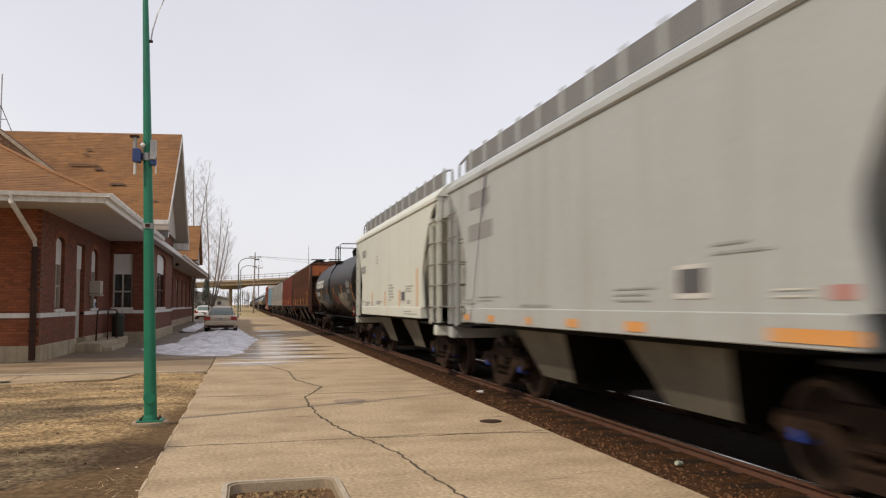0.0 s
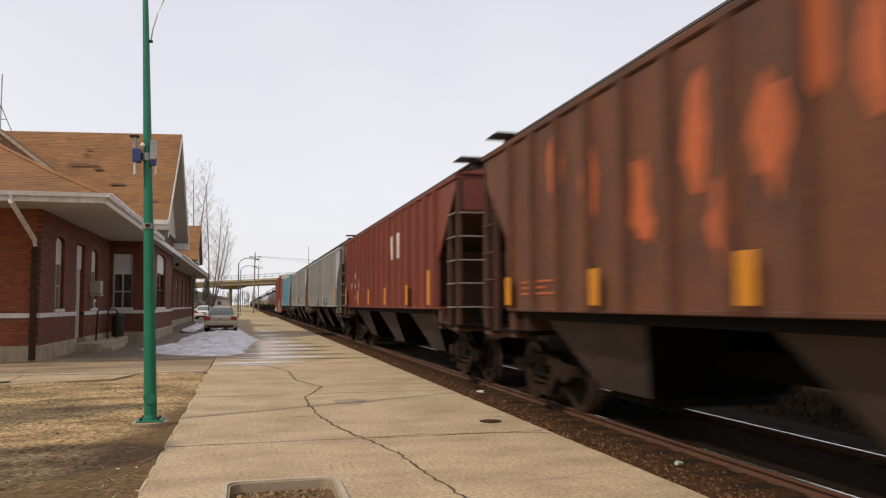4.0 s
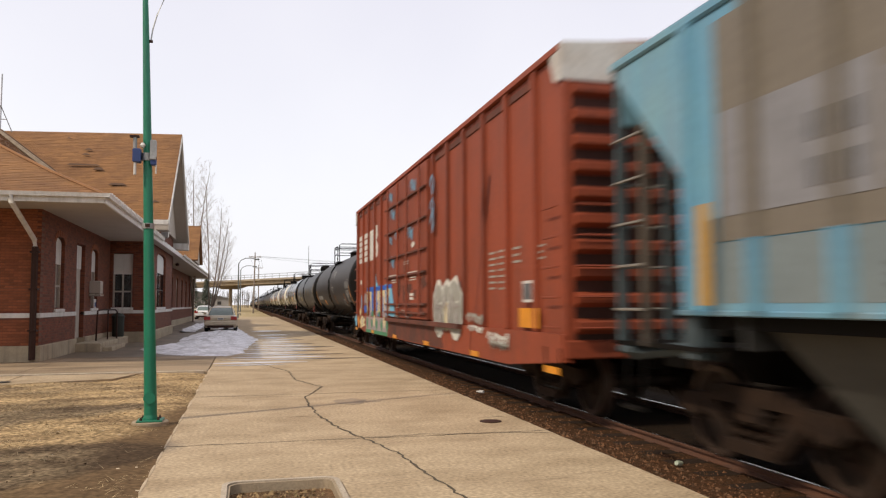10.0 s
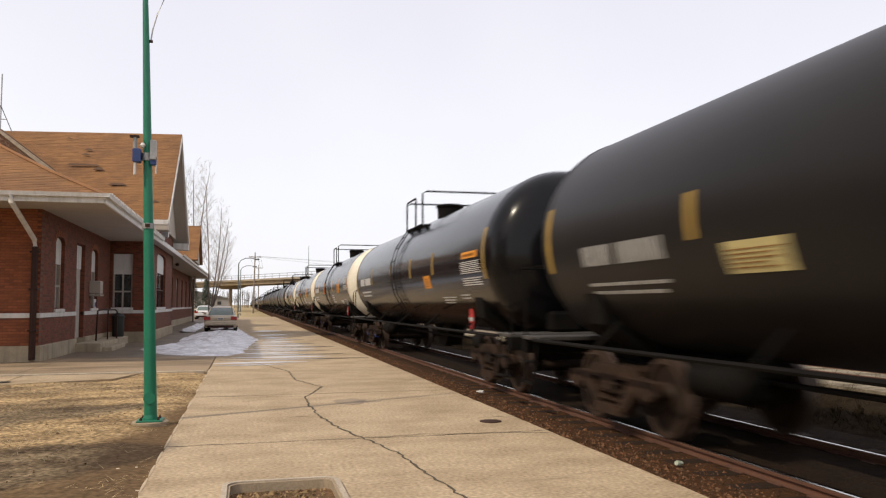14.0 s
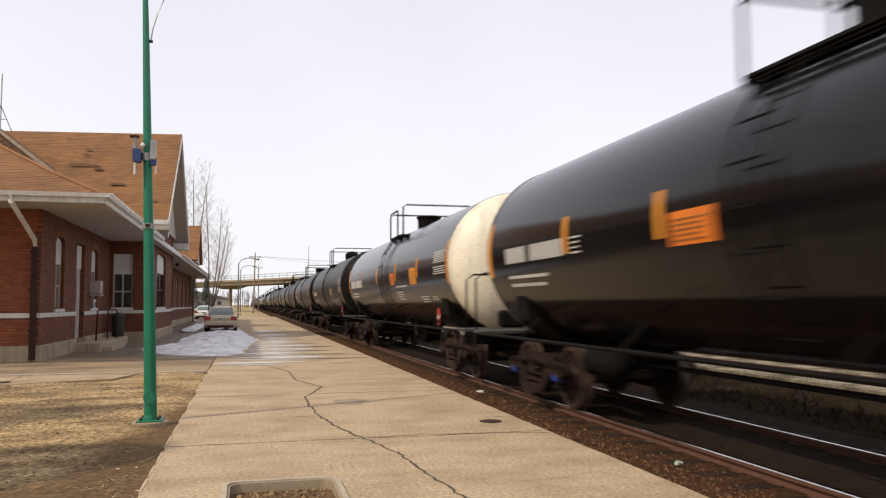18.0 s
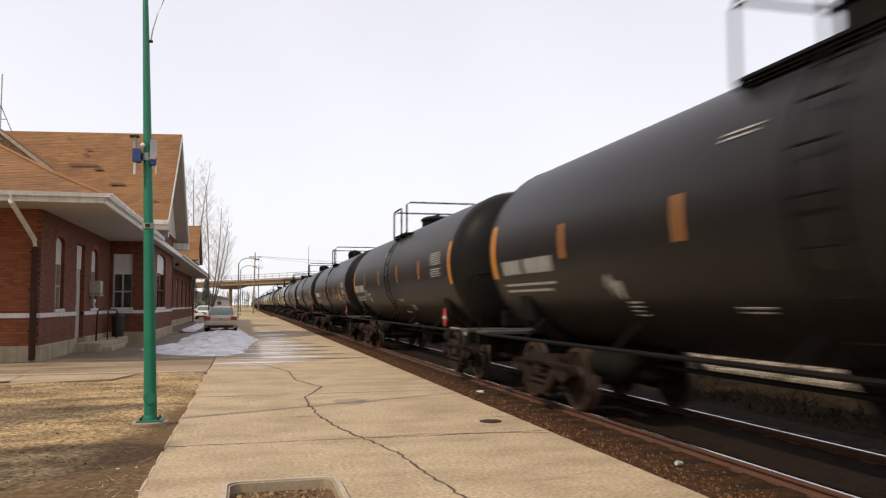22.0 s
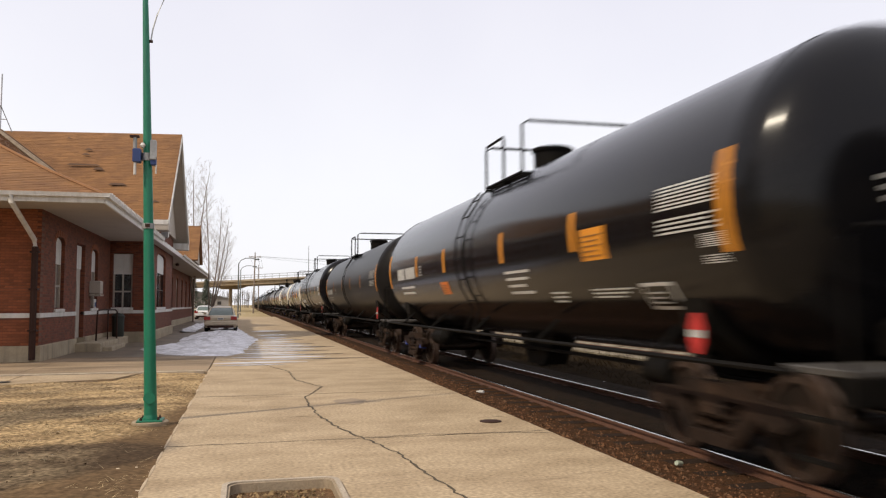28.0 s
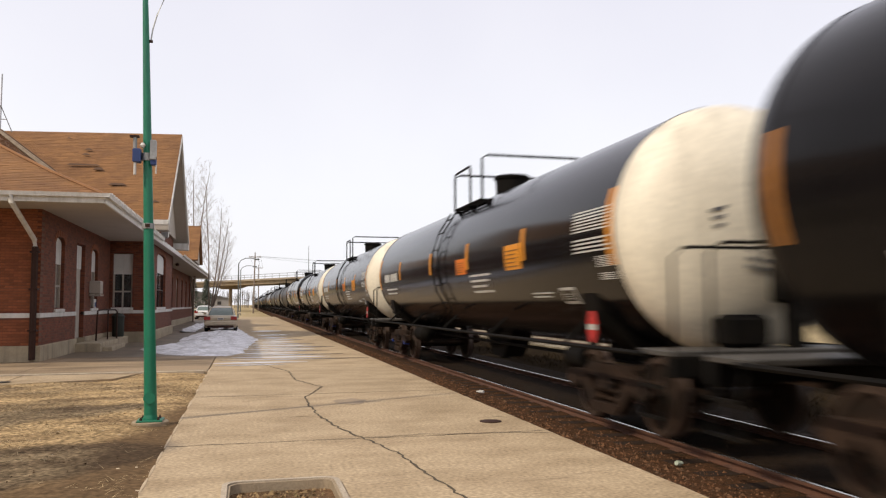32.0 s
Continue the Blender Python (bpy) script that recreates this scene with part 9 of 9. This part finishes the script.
# ---- parked cars, bridge, trees and distance ----
def wedge_car(name, label, col_mat, at, grp="parked cars"):
    """A four-door sedan seen from behind."""
    c_ = empty(name, label, "car", grp, at)
    W, L = 0.89, 4.7
    m = Mesh()
    secs = [(0.0, 0.42, 0.76, 0.80), (0.12, 0.24, 0.90, 0.86), (0.7, 0.22, 0.92, 0.89), (1.6, 0.20, 0.92, 0.89), (3.3, 0.20, 0.92, 0.89), (4.3, 0.22, 0.78, 0.86), (4.68, 0.40, 0.62, 0.74)]
    ring = lambda y, lo, hi, w: [(-w * 0.94, y, lo), (w * 0.94, y, lo), (w, y, lo + 0.12), (w, y, lo + (hi - lo) * 0.62), (w * 0.92, y, hi - 0.09), (w * 0.74, y, hi), (-w * 0.74, y, hi), (-w * 0.92, y, hi - 0.09), (-w, y, lo + (hi - lo) * 0.62), (-w, y, lo + 0.12)]
    rings = [ring(*s) for s in secs]
    vs = [p for r in rings for p in r]
    n = 10
    fs = [(i * n + k, i * n + (k + 1) % n, (i + 1) * n + (k + 1) % n, (i + 1) * n + k) for i in range(len(secs) - 1) for k in range(n)] + [tuple(reversed(range(n))), tuple(range(n * (len(secs) - 1), n * len(secs)))]
    part("body", m.add(vs, fs, True), col_mat, c_)
    # greenhouse: rounded rings from the belt line to the roof
    lv = [(0.74, 0.66, 3.62, 0.87), (0.71, 0.95, 3.3, 1.06), (0.64, 1.28, 2.95, 1.24), (0.57, 1.5, 2.72, 1.335)]
    ring4 = lambda w, a, b, z: [(-w * 0.86, a, z), (w * 0.86, a, z), (w, a + 0.22, z), (w, b - 0.2, z), (w * 0.86, b, z), (-w * 0.86, b, z), (-w, b - 0.2, z), (-w, a + 0.22, z)]
    cab = Mesh()
    cab.add([p for l_ in lv for p in ring4(*l_)], [(i * 8 + k, i * 8 + (k + 1) % 8, i * 8 + 8 + (k + 1) % 8, i * 8 + 8 + k) for i in range(3) for k in range(8)], True)
    part("cabin", cab, M_DARKGLASS, c_, "cabin glass toned by the reflected sky")
    rv = [(0.585, 1.47, 2.75, 1.325), (0.55, 1.53, 2.68, 1.375), (0.46, 1.66, 2.5, 1.405), (0.25, 1.85, 2.3, 1.415)]
    rf = Mesh()
    rf.add([p for l_ in rv for p in ring4(*l_)], [(i * 8 + k, i * 8 + (k + 1) % 8, i * 8 + 8 + (k + 1) % 8, i * 8 + 8 + k) for i in range(3) for k in range(8)] + [tuple(range(24, 32))], True)
    part("roof_panel", rf, col_mat, c_)
    for s in (-1, 1):
        part("pillar", Mesh().tube([(s * 0.70, 0.72, 0.87), (s * 0.68, 1.02, 1.06), (s * 0.61, 1.33, 1.24), (s * 0.55, 1.52, 1.34)], 0.035, 6), col_mat, c_)
        part("pillar", Mesh().tube([(s * 0.71, 3.5, 0.9), (s * 0.55, 2.68, 1.34)], 0.035, 6), col_mat, c_)
        part("tail_light", box(*sorted((s * 0.54, s * 0.875)), -0.03, 0.16, 0.66, 0.85, c=0.015), M_TAIL, c_, "red tail light")
        part("mirror", box(*sorted((s * 0.89, s * 1.06)), 2.95, 3.08, 0.93, 1.06, c=0.03), col_mat, c_)
        for y in (0.95, 3.75):
            wh = part("wheel", Mesh().lathe([(-0.1, 0.2), (-0.1, 0.30), (-0.08, 0.325), (0.08, 0.325), (0.1, 0.30), (0.1, 0.2)], "x", s * 0.78, y, 0.325, 20), M_RUBBER, c_)
            part("rim", Mesh().lathe([(-0.09, 0.0), (-0.09, 0.19), (-0.05, 0.21), (0.05, 0.21), (0.09, 0.19), (0.09, 0.0)], "x", s * 0.78, y, 0.325, 14), M_GREY, wh)
    part("bumper", box(-0.86, 0.86, -0.06, 0.12, 0.36, 0.60, c=0.05), col_mat, c_)
    part("number_plate", box(-0.16, 0.16, -0.075, -0.062, 0.66, 0.78), M_WHITE, c_)
    part("plate_bar", box(-0.13, 0.13, -0.08, -0.076, 0.69, 0.75), M_STENCILK, c_)
    part("exhaust_guard", box(-0.7, 0.7, 0.0, 0.2, 0.22, 0.36, c=0.02), M_PIPE, c_)
    return c_


# opaque colour lightened to stand for the sky reflected in the glass
M_DARKGLASS = mat("sky-toned car glass", (0.09, 0.12, 0.10), 0.1, spots=(0.12, 0.15, 0.13), scale=1, fine=5, bump=0.0)
M_TAIL = mat("red lens", (0.35, 0.02, 0.015), 0.25, fine=20, bump=0.0)
M_RUBBER = mat("tyre rubber", (0.02, 0.02, 0.02), 0.9, fine=30, bump=0.1)
M_GOLD = mat("pale gold car paint", (0.5, 0.41, 0.29), 0.4, 0.15, spots=(0.3, 0.235, 0.15), scale=1.5, amount=0.4, fine=10, fine_amt=0.05, bump=0.0, coat=0.5)
M_WHITECAR = mat("white car paint", (0.75, 0.75, 0.74), 0.35, spots=(0.6, 0.6, 0.58), scale=1.5, fine=10, bump=0.0, coat=0.5)
wedge_car("parked_car", "pale gold parked sedan seen from behind, on wet snow", M_GOLD, pose(-1.34, 45.4, 0.0))
wedge_car("parked_car", "white parked car beside the station wall", M_WHITECAR, pose(-4.2, 84.5, 0.0))

# road bridge over the tracks
M_DECK = mat("weathered bridge edge", (0.30, 0.25, 0.185), 0.9, spots=(0.2, 0.16, 0.115), scale=0.4, amount=0.7, fine=6, bump=0.1)
br = empty("overpass", "pale concrete road bridge over the tracks", "bridge")
A_, B_ = Vector((-60, 293, 0)), Vector((60, 78, 0))
along_ = (B_ - A_).normalized()
side_ = Vector((-along_.y, along_.x, 0))
bp_ = lambda s, t, z: A_ + along_ * s + side_ * t + Vector((0, 0, z))
LB = (B_ - A_).length
zz0 = 6.05
part("girder", Mesh().hull([bp_(0, 0, zz0), bp_(LB, 0, zz0), bp_(LB, 9, zz0), bp_(0, 9, zz0)], [bp_(0, 0, zz0 + 0.75), bp_(LB, 0, zz0 + 0.75), bp_(LB, 9, zz0 + 0.75), bp_(0, 9, zz0 + 0.75)]), M_CONC2, br)
part("deck_edge", Mesh().hull([bp_(0, -0.6, zz0 + 0.75), bp_(LB, -0.6, zz0 + 0.75), bp_(LB, 9.6, zz0 + 0.75), bp_(0, 9.6, zz0 + 0.75)], [bp_(0, -0.6, zz0 + 1.15), bp_(LB, -0.6, zz0 + 1.15), bp_(LB, 9.6, zz0 + 1.15), bp_(0, 9.6, zz0 + 1.15)]), M_DECK, br, "tan deck edge")
for s in range(0, int(LB), 3):
    part("rail_post", Mesh().tube([bp_(s, -0.4, zz0 + 1.15), bp_(s, -0.4, zz0 + 2.1)], 0.05, 4), M_GREY, br)
for z in (1.6, 2.1):
    part("parapet_rail", Mesh().tube([bp_(0, -0.4, zz0 + z), bp_(LB, -0.4, zz0 + z)], 0.05, 4), M_GREY, br)
for s in (20, 62, 107.5, 196, 225):
    pr = part("pier_cap", Mesh().hull([bp_(s - 0.6, 2.5, zz0 - 0.8), bp_(s + 0.6, 2.5, zz0 - 0.8), bp_(s + 0.6, 6.5, zz0 - 0.8), bp_(s - 0.6, 6.5, zz0 - 0.8)], [bp_(s - 0.7, 0.1, zz0), bp_(s + 0.7, 0.1, zz0), bp_(s + 0.7, 8.9, zz0), bp_(s - 0.7, 8.9, zz0)]), M_CONC2, br)
    for t in (4.5,):
        q = bp_(s, t, 0)
        part("column", Mesh().lathe([(-0.2, 0.42), (zz0 - 0.8, 0.42)], "z", q.x, q.y, 0, 10), M_CONC2, pr)


def bare_tree(name, base, height, seed, label, spread=0.3, r0=0.14, stems=1, cat="tree", lean=0.1, tops=()):
    """A leafless tree: straight tapered stems set all the way up with limbs that carry fine twigs."""
    rt = random.Random(seed)
    t_ = empty(name, label, cat, "bare trees")
    trunk, crown = Mesh(), Mesh()
    V = Vector

    def limb(m, p, d, length, r, n, bend, sides):
        pts = [V(p)]
        for k in range(n):
            d = (d + V((rt.uniform(-1, 1), rt.uniform(-1, 1), rt.uniform(0.0, 0.8))) * bend).normalized()
            pts.append(pts[-1] + d * length / n)
        m.tube(pts, r, sides, r * 0.25, close=False)
        return pts, d

    for s in range(len(tops) or stems):
        az = rt.uniform(0, 6.28)
        aim = V(tops[s]) - V(base) if tops else None
        height = aim.length if tops else height
        d0 = aim.normalized() if tops else V((lean * math.cos(az), lean * math.sin(az), 1)).normalized() if stems > 1 else V((0, 0, 1))
        pts, _ = limb(trunk, V(base) + V((0.2 * math.cos(az), 0.2 * math.sin(az), 0)) * (stems > 1), d0, height * rt.uniform(0.85, 1.0), r0, 9, 0.04, 7)
        for k in range(24 if tops else 30):
            q = (0.34 + 0.64 * k / 23) if tops else 0.16 + 0.82 * k / 30
            i = min(int(q * 9), 8)
            o = pts[i].lerp(pts[i + 1], q * 9 - i)
            az = k * 2.4 + rt.uniform(-0.4, 0.4)
            nd = V((math.cos(az) * spread * 2, math.sin(az) * spread * 2, 0.9)).normalized()
            ln = height * 0.30 * (1.05 - q * 0.75) * rt.uniform(0.6, 1.1)
            bp, bd = limb(crown, o, nd, ln, r0 * 0.30 * (1.1 - q), 4, 0.10, 4)
            for w in range(8):
                qq = 0.25 + 0.75 * w / 8
                j = min(int(qq * 4), 3)
                o2 = bp[j].lerp(bp[j + 1], qq * 4 - j)
                a2 = rt.uniform(0, 6.28)
                d2 = (bd + V((math.cos(a2), math.sin(a2), rt.uniform(-0.1, 0.6))) * 0.75).normalized()
                tp, td = limb(crown, o2, d2, ln * 0.42 * rt.uniform(0.6, 1.2), r0 * (0.075 if tops else 0.1), 2, 0.12, 3)
                for z in range(2):
                    a3 = rt.uniform(0, 6.28)
                    limb(crown, tp[1], (td + V((math.cos(a3), math.sin(a3), 0.3)) * 0.7).normalized(), ln * 0.2, r0 * (0.055 if tops else 0.075), 1, 0.1, 3)
    part("trunk", trunk, M_BARK, t_)
    part("crown", crown, M_TWIG, t_, "bare twiggy crown")
    return t_


bare_tree("bare_tree", (-4.6, 75, -0.1), 15.5, 3, "tall leafless tree with upright stems beside the station", r0=0.085, spread=0.34, tops=((-5.15, 75, 14.0), (-4.95, 74.8, 15.7), (-4.2, 74.6, 14.9)))
bare_tree("bare_tree", (-3.2, 74, -0.1), 12.5, 8, "leafless tree with fanned stems beside the station", r0=0.08, spread=0.36, tops=((-2.9, 74, 12.4), (-2.0, 73.8, 11.3), (-1.5, 74.2, 9.3), (-1.1, 74, 8.0)))
def conifer(base, height, seed, n=700, size=1.0, full=False):
    rt = random.Random(seed)
    t_ = empty("spruce", "dark green dense spruce tree", "tree", "evergreens")
    part("trunk", Mesh().tube([base, (base[0], base[1], base[2] + height)], 0.12, 6, 0.02), M_BARK, t_)
    m = Mesh()
    for k in range(n):
        q = rt.random()
        z = base[2] + height * (0.08 + 0.92 * q)
        rad = (1 - q ** 4) * 1.5 * rt.random() ** 0.5 if full else (1 - q) * height * 0.27 * rt.uniform(0.3, 1.0)
        a = rt.uniform(0, 6.28)
        p = Vector((base[0] + rad * math.cos(a), base[1] + rad * math.sin(a), z - rad * 0.25))
        d = Vector((math.cos(a), math.sin(a), -0.35)) * 0.28 * size
        s_ = Vector((-math.sin(a), math.cos(a), 0)) * 0.1 * size
        m.add([p - s_, p + s_, p + d, p + Vector((0, 0, 0.06))], [(0, 1, 2), (0, 2, 3), (1, 3, 2)])
    part("crown", m, M_NEEDLE, t_, "dense dark needles")


M_NEEDLE = mat("spruce needles", (0.05, 0.06, 0.04), 0.9, spots=(0.08, 0.08, 0.05), scale=3, fine=20, bump=0.2)
conifer((-4.3, 92, -0.1), 4.5, 2)
conifer((-6.2, 100, -0.1), 5.0, 5)
# trees beside the lawn, out of the picture, whose shadows lie on it
conifer((-9.6, 9.4, -0.1), 9.2, 31, 2600, 1.7)
conifer((-8.3, 5.9, -0.1), 8.4, 32, 3200, 1.7, True)
bare_tree("bare_tree", (-12.5, 9.5, -0.1), 12.5, 22, "leafless tree beside the lawn", stems=2, r0=0.2, spread=0.5)
bare_tree("bare_tree", (-13.0, 13.0, -0.1), 11.5, 23, "leafless tree beside the lawn", stems=2, r0=0.2, spread=0.5)


def street_light(x, y, h):
    t_ = empty("street_light", "tall grey street light with a curved arm", "street light", "lights along the platform")
    part("shaft", Mesh().tube([(x, y, -0.1), (x, y, h - 0.3)], 0.09, 8, 0.06), M_GREYPOLE, t_)
    part("arm", Mesh().tube([(x, y, h - 0.35), (x + 0.25, y, h + 0.05), (x + 0.8, y, h + 0.3), (x + 1.4, y, h + 0.32), (x + 1.9, y, h + 0.22)], 0.05, 6), M_GREYPOLE, t_)
    part("lantern", box(x + 1.75, x + 2.35, y - 0.12, y + 0.12, h + 0.1, h + 0.26, c=0.03), M_GREYPOLE, t_)


M_GREYPOLE = mat("weathered pole grey", (0.12, 0.13, 0.12), 0.7, fine=20, bump=0.05)
street_light(-0.87, 95.0, 6.6)
street_light(-0.80, 122.0, 7.0)


def utility_pole(x, y, h, lean=0.0):
    t_ = empty("utility_pole", "wooden utility pole with a crossarm", "utility pole", "utility poles")
    part("shaft", Mesh().tube([(x - lean, y, -0.1), (x, y, h)], 0.16, 7, 0.1), M_BARK, t_)
    part("crossarm", box(x - 1.1, x + 1.1, y - 0.06, y + 0.06, h - 0.9, h - 0.75), M_BARK, t_)
    for s in (-1.0, -0.5, 0.5, 1.0):
        part("insulator", Mesh().lathe([(0, 0.05), (0.12, 0.06), (0.16, 0.03)], "z", x + s, y, h - 0.75, 6), M_WHITE, t_)
    return t_


utility_pole(1.55, 150, 11.1, 0.2)
utility_pole(3.2, 215, 12.0)
fm = empty("radio_mast", "thin far radio mast", "mast")
fm["label"] = "thin grey far radio mast"
part("mast", Mesh().tube([(15.5, 205, -0.1), (15.5, 205, 16.5)], 0.12, 5, 0.06), M_GREYPOLE, fm)
utility_pole(24.0, 60, 9.5)
wires = empty("wires", "thin dark overhead utility wires", "wires")
for dx in (-1.0, 0.5, 1.0):
    part("wire", Mesh().tube([(1.55 + dx, 150, 10.4), (2.4 + dx, 182, 10.5), (3.2 + dx, 215, 11.3)], 0.02, 3), M_GREYPOLE, wires)
    part("wire", Mesh().tube([(1.55 + dx, 150, 10.4), (16 + dx, 156, 9.6 + dx * 0.3), (34, 163, 10.2 + dx * 0.4)], 0.018, 3), M_GREYPOLE, wires)

# far buildings and woods
M_FARWALL = mat("far pale siding", (0.26, 0.24, 0.22), 0.8, spots=(0.3, 0.28, 0.26), scale=0.4, fine=4, bump=0.0)
M_FARROOF = mat("far dark roof", (0.12, 0.11, 0.1), 0.9, scale=0.4, fine=4, bump=0.0)
M_WOOD = mat("bare far woods", (0.17, 0.135, 0.105), 1.0, spots=(0.1, 0.085, 0.07), scale=0.3, fine=3, fine_amt=0.3, bump=0.0)


def shed(x, y, w, d, h, label):
    b_ = empty("warehouse", label, "building", "far buildings")
    part("wall", box(x - w / 2, x + w / 2, y, y + d, -0.2, h), M_FARWALL, b_)
    part("roof", Mesh().prism([(x - w / 2 - 0.4, h), (x + w / 2 + 0.4, h), (x, h + w * 0.12)], "y", y - 0.4, y + d + 0.4), M_FARROOF, b_)
    for k in range(4):
        xx = x - w / 2 + w * (k + 0.5) / 4
        part("window", box(xx - 0.8, xx + 0.8, y - 0.05, y, h * 0.35, h * 0.7), M_DARK, b_)


shed(-24, 360, 34, 20, 4.2, "low far warehouse with a dark roof")
shed(-70, 300, 30, 18, 6.0, "low far warehouse with a dark roof")
shed(70, 120, 18, 14, 5.0, "low far warehouse with a dark roof")


def woods(name, x0, x1, y0, y1, h, n, seed):
    rt = random.Random(seed)
    m = Mesh()
    for k in range(n):
        t = rt.random()
        x, y = x0 + (x1 - x0) * t + rt.uniform(-6, 6), y0 + (y1 - y0) * t + rt.uniform(-6, 6)
        hh = h * rt.uniform(0.5, 1.15)
        m.tube([(x, y, -0.3), (x + rt.uniform(-0.4, 0.4), y, hh * 0.6)], 0.12, 3, 0.05, close=False)
        for q in range(26):
            a, r = rt.uniform(0, 6.28), rt.uniform(0.3, 1.6)
            z = hh * rt.uniform(0.3, 0.75)
            m.tube([(x, y, z), (x + r * math.cos(a), y + r * math.sin(a), z + rt.uniform(0.2, 0.3) * hh)], 0.035, 3, 0.01, close=False)
    tagged(part(name, m, M_WOOD), "belt of bare far trees", "woods", kind="stuff")


woods("far_woods", 20, 140, 95, 60, 8.0, 130, 1)
woods("far_woods", -140, 60, 420, 460, 10.0, 260, 2)
woods("far_woods", 22, 60, 25, 22, 6.0, 26, 3)
def motions():
    """Rolls the train past at one speed and turns its wheels."""
    for car, y in CARS:
        walk(car, [(t, pose(XT, y - SPEED * t, 0)) for t in (0.0, 8.0, 16.0, 24.0, 32.0)])
    turn = math.degrees(SPEED / WHEEL_R) / FPS
    first = AXLES[0]
    walk(first, [(k / FPS, pose(0, 0, 0, turn * k)) for k in range(32 * FPS + 1)])
    for w in AXLES[1:]:
        w.rotation_mode = "QUATERNION"
        keys = w.animation_data_create()
        keys.action = first.animation_data.action
        keys.action_slot = first.animation_data.action_slot


motions()
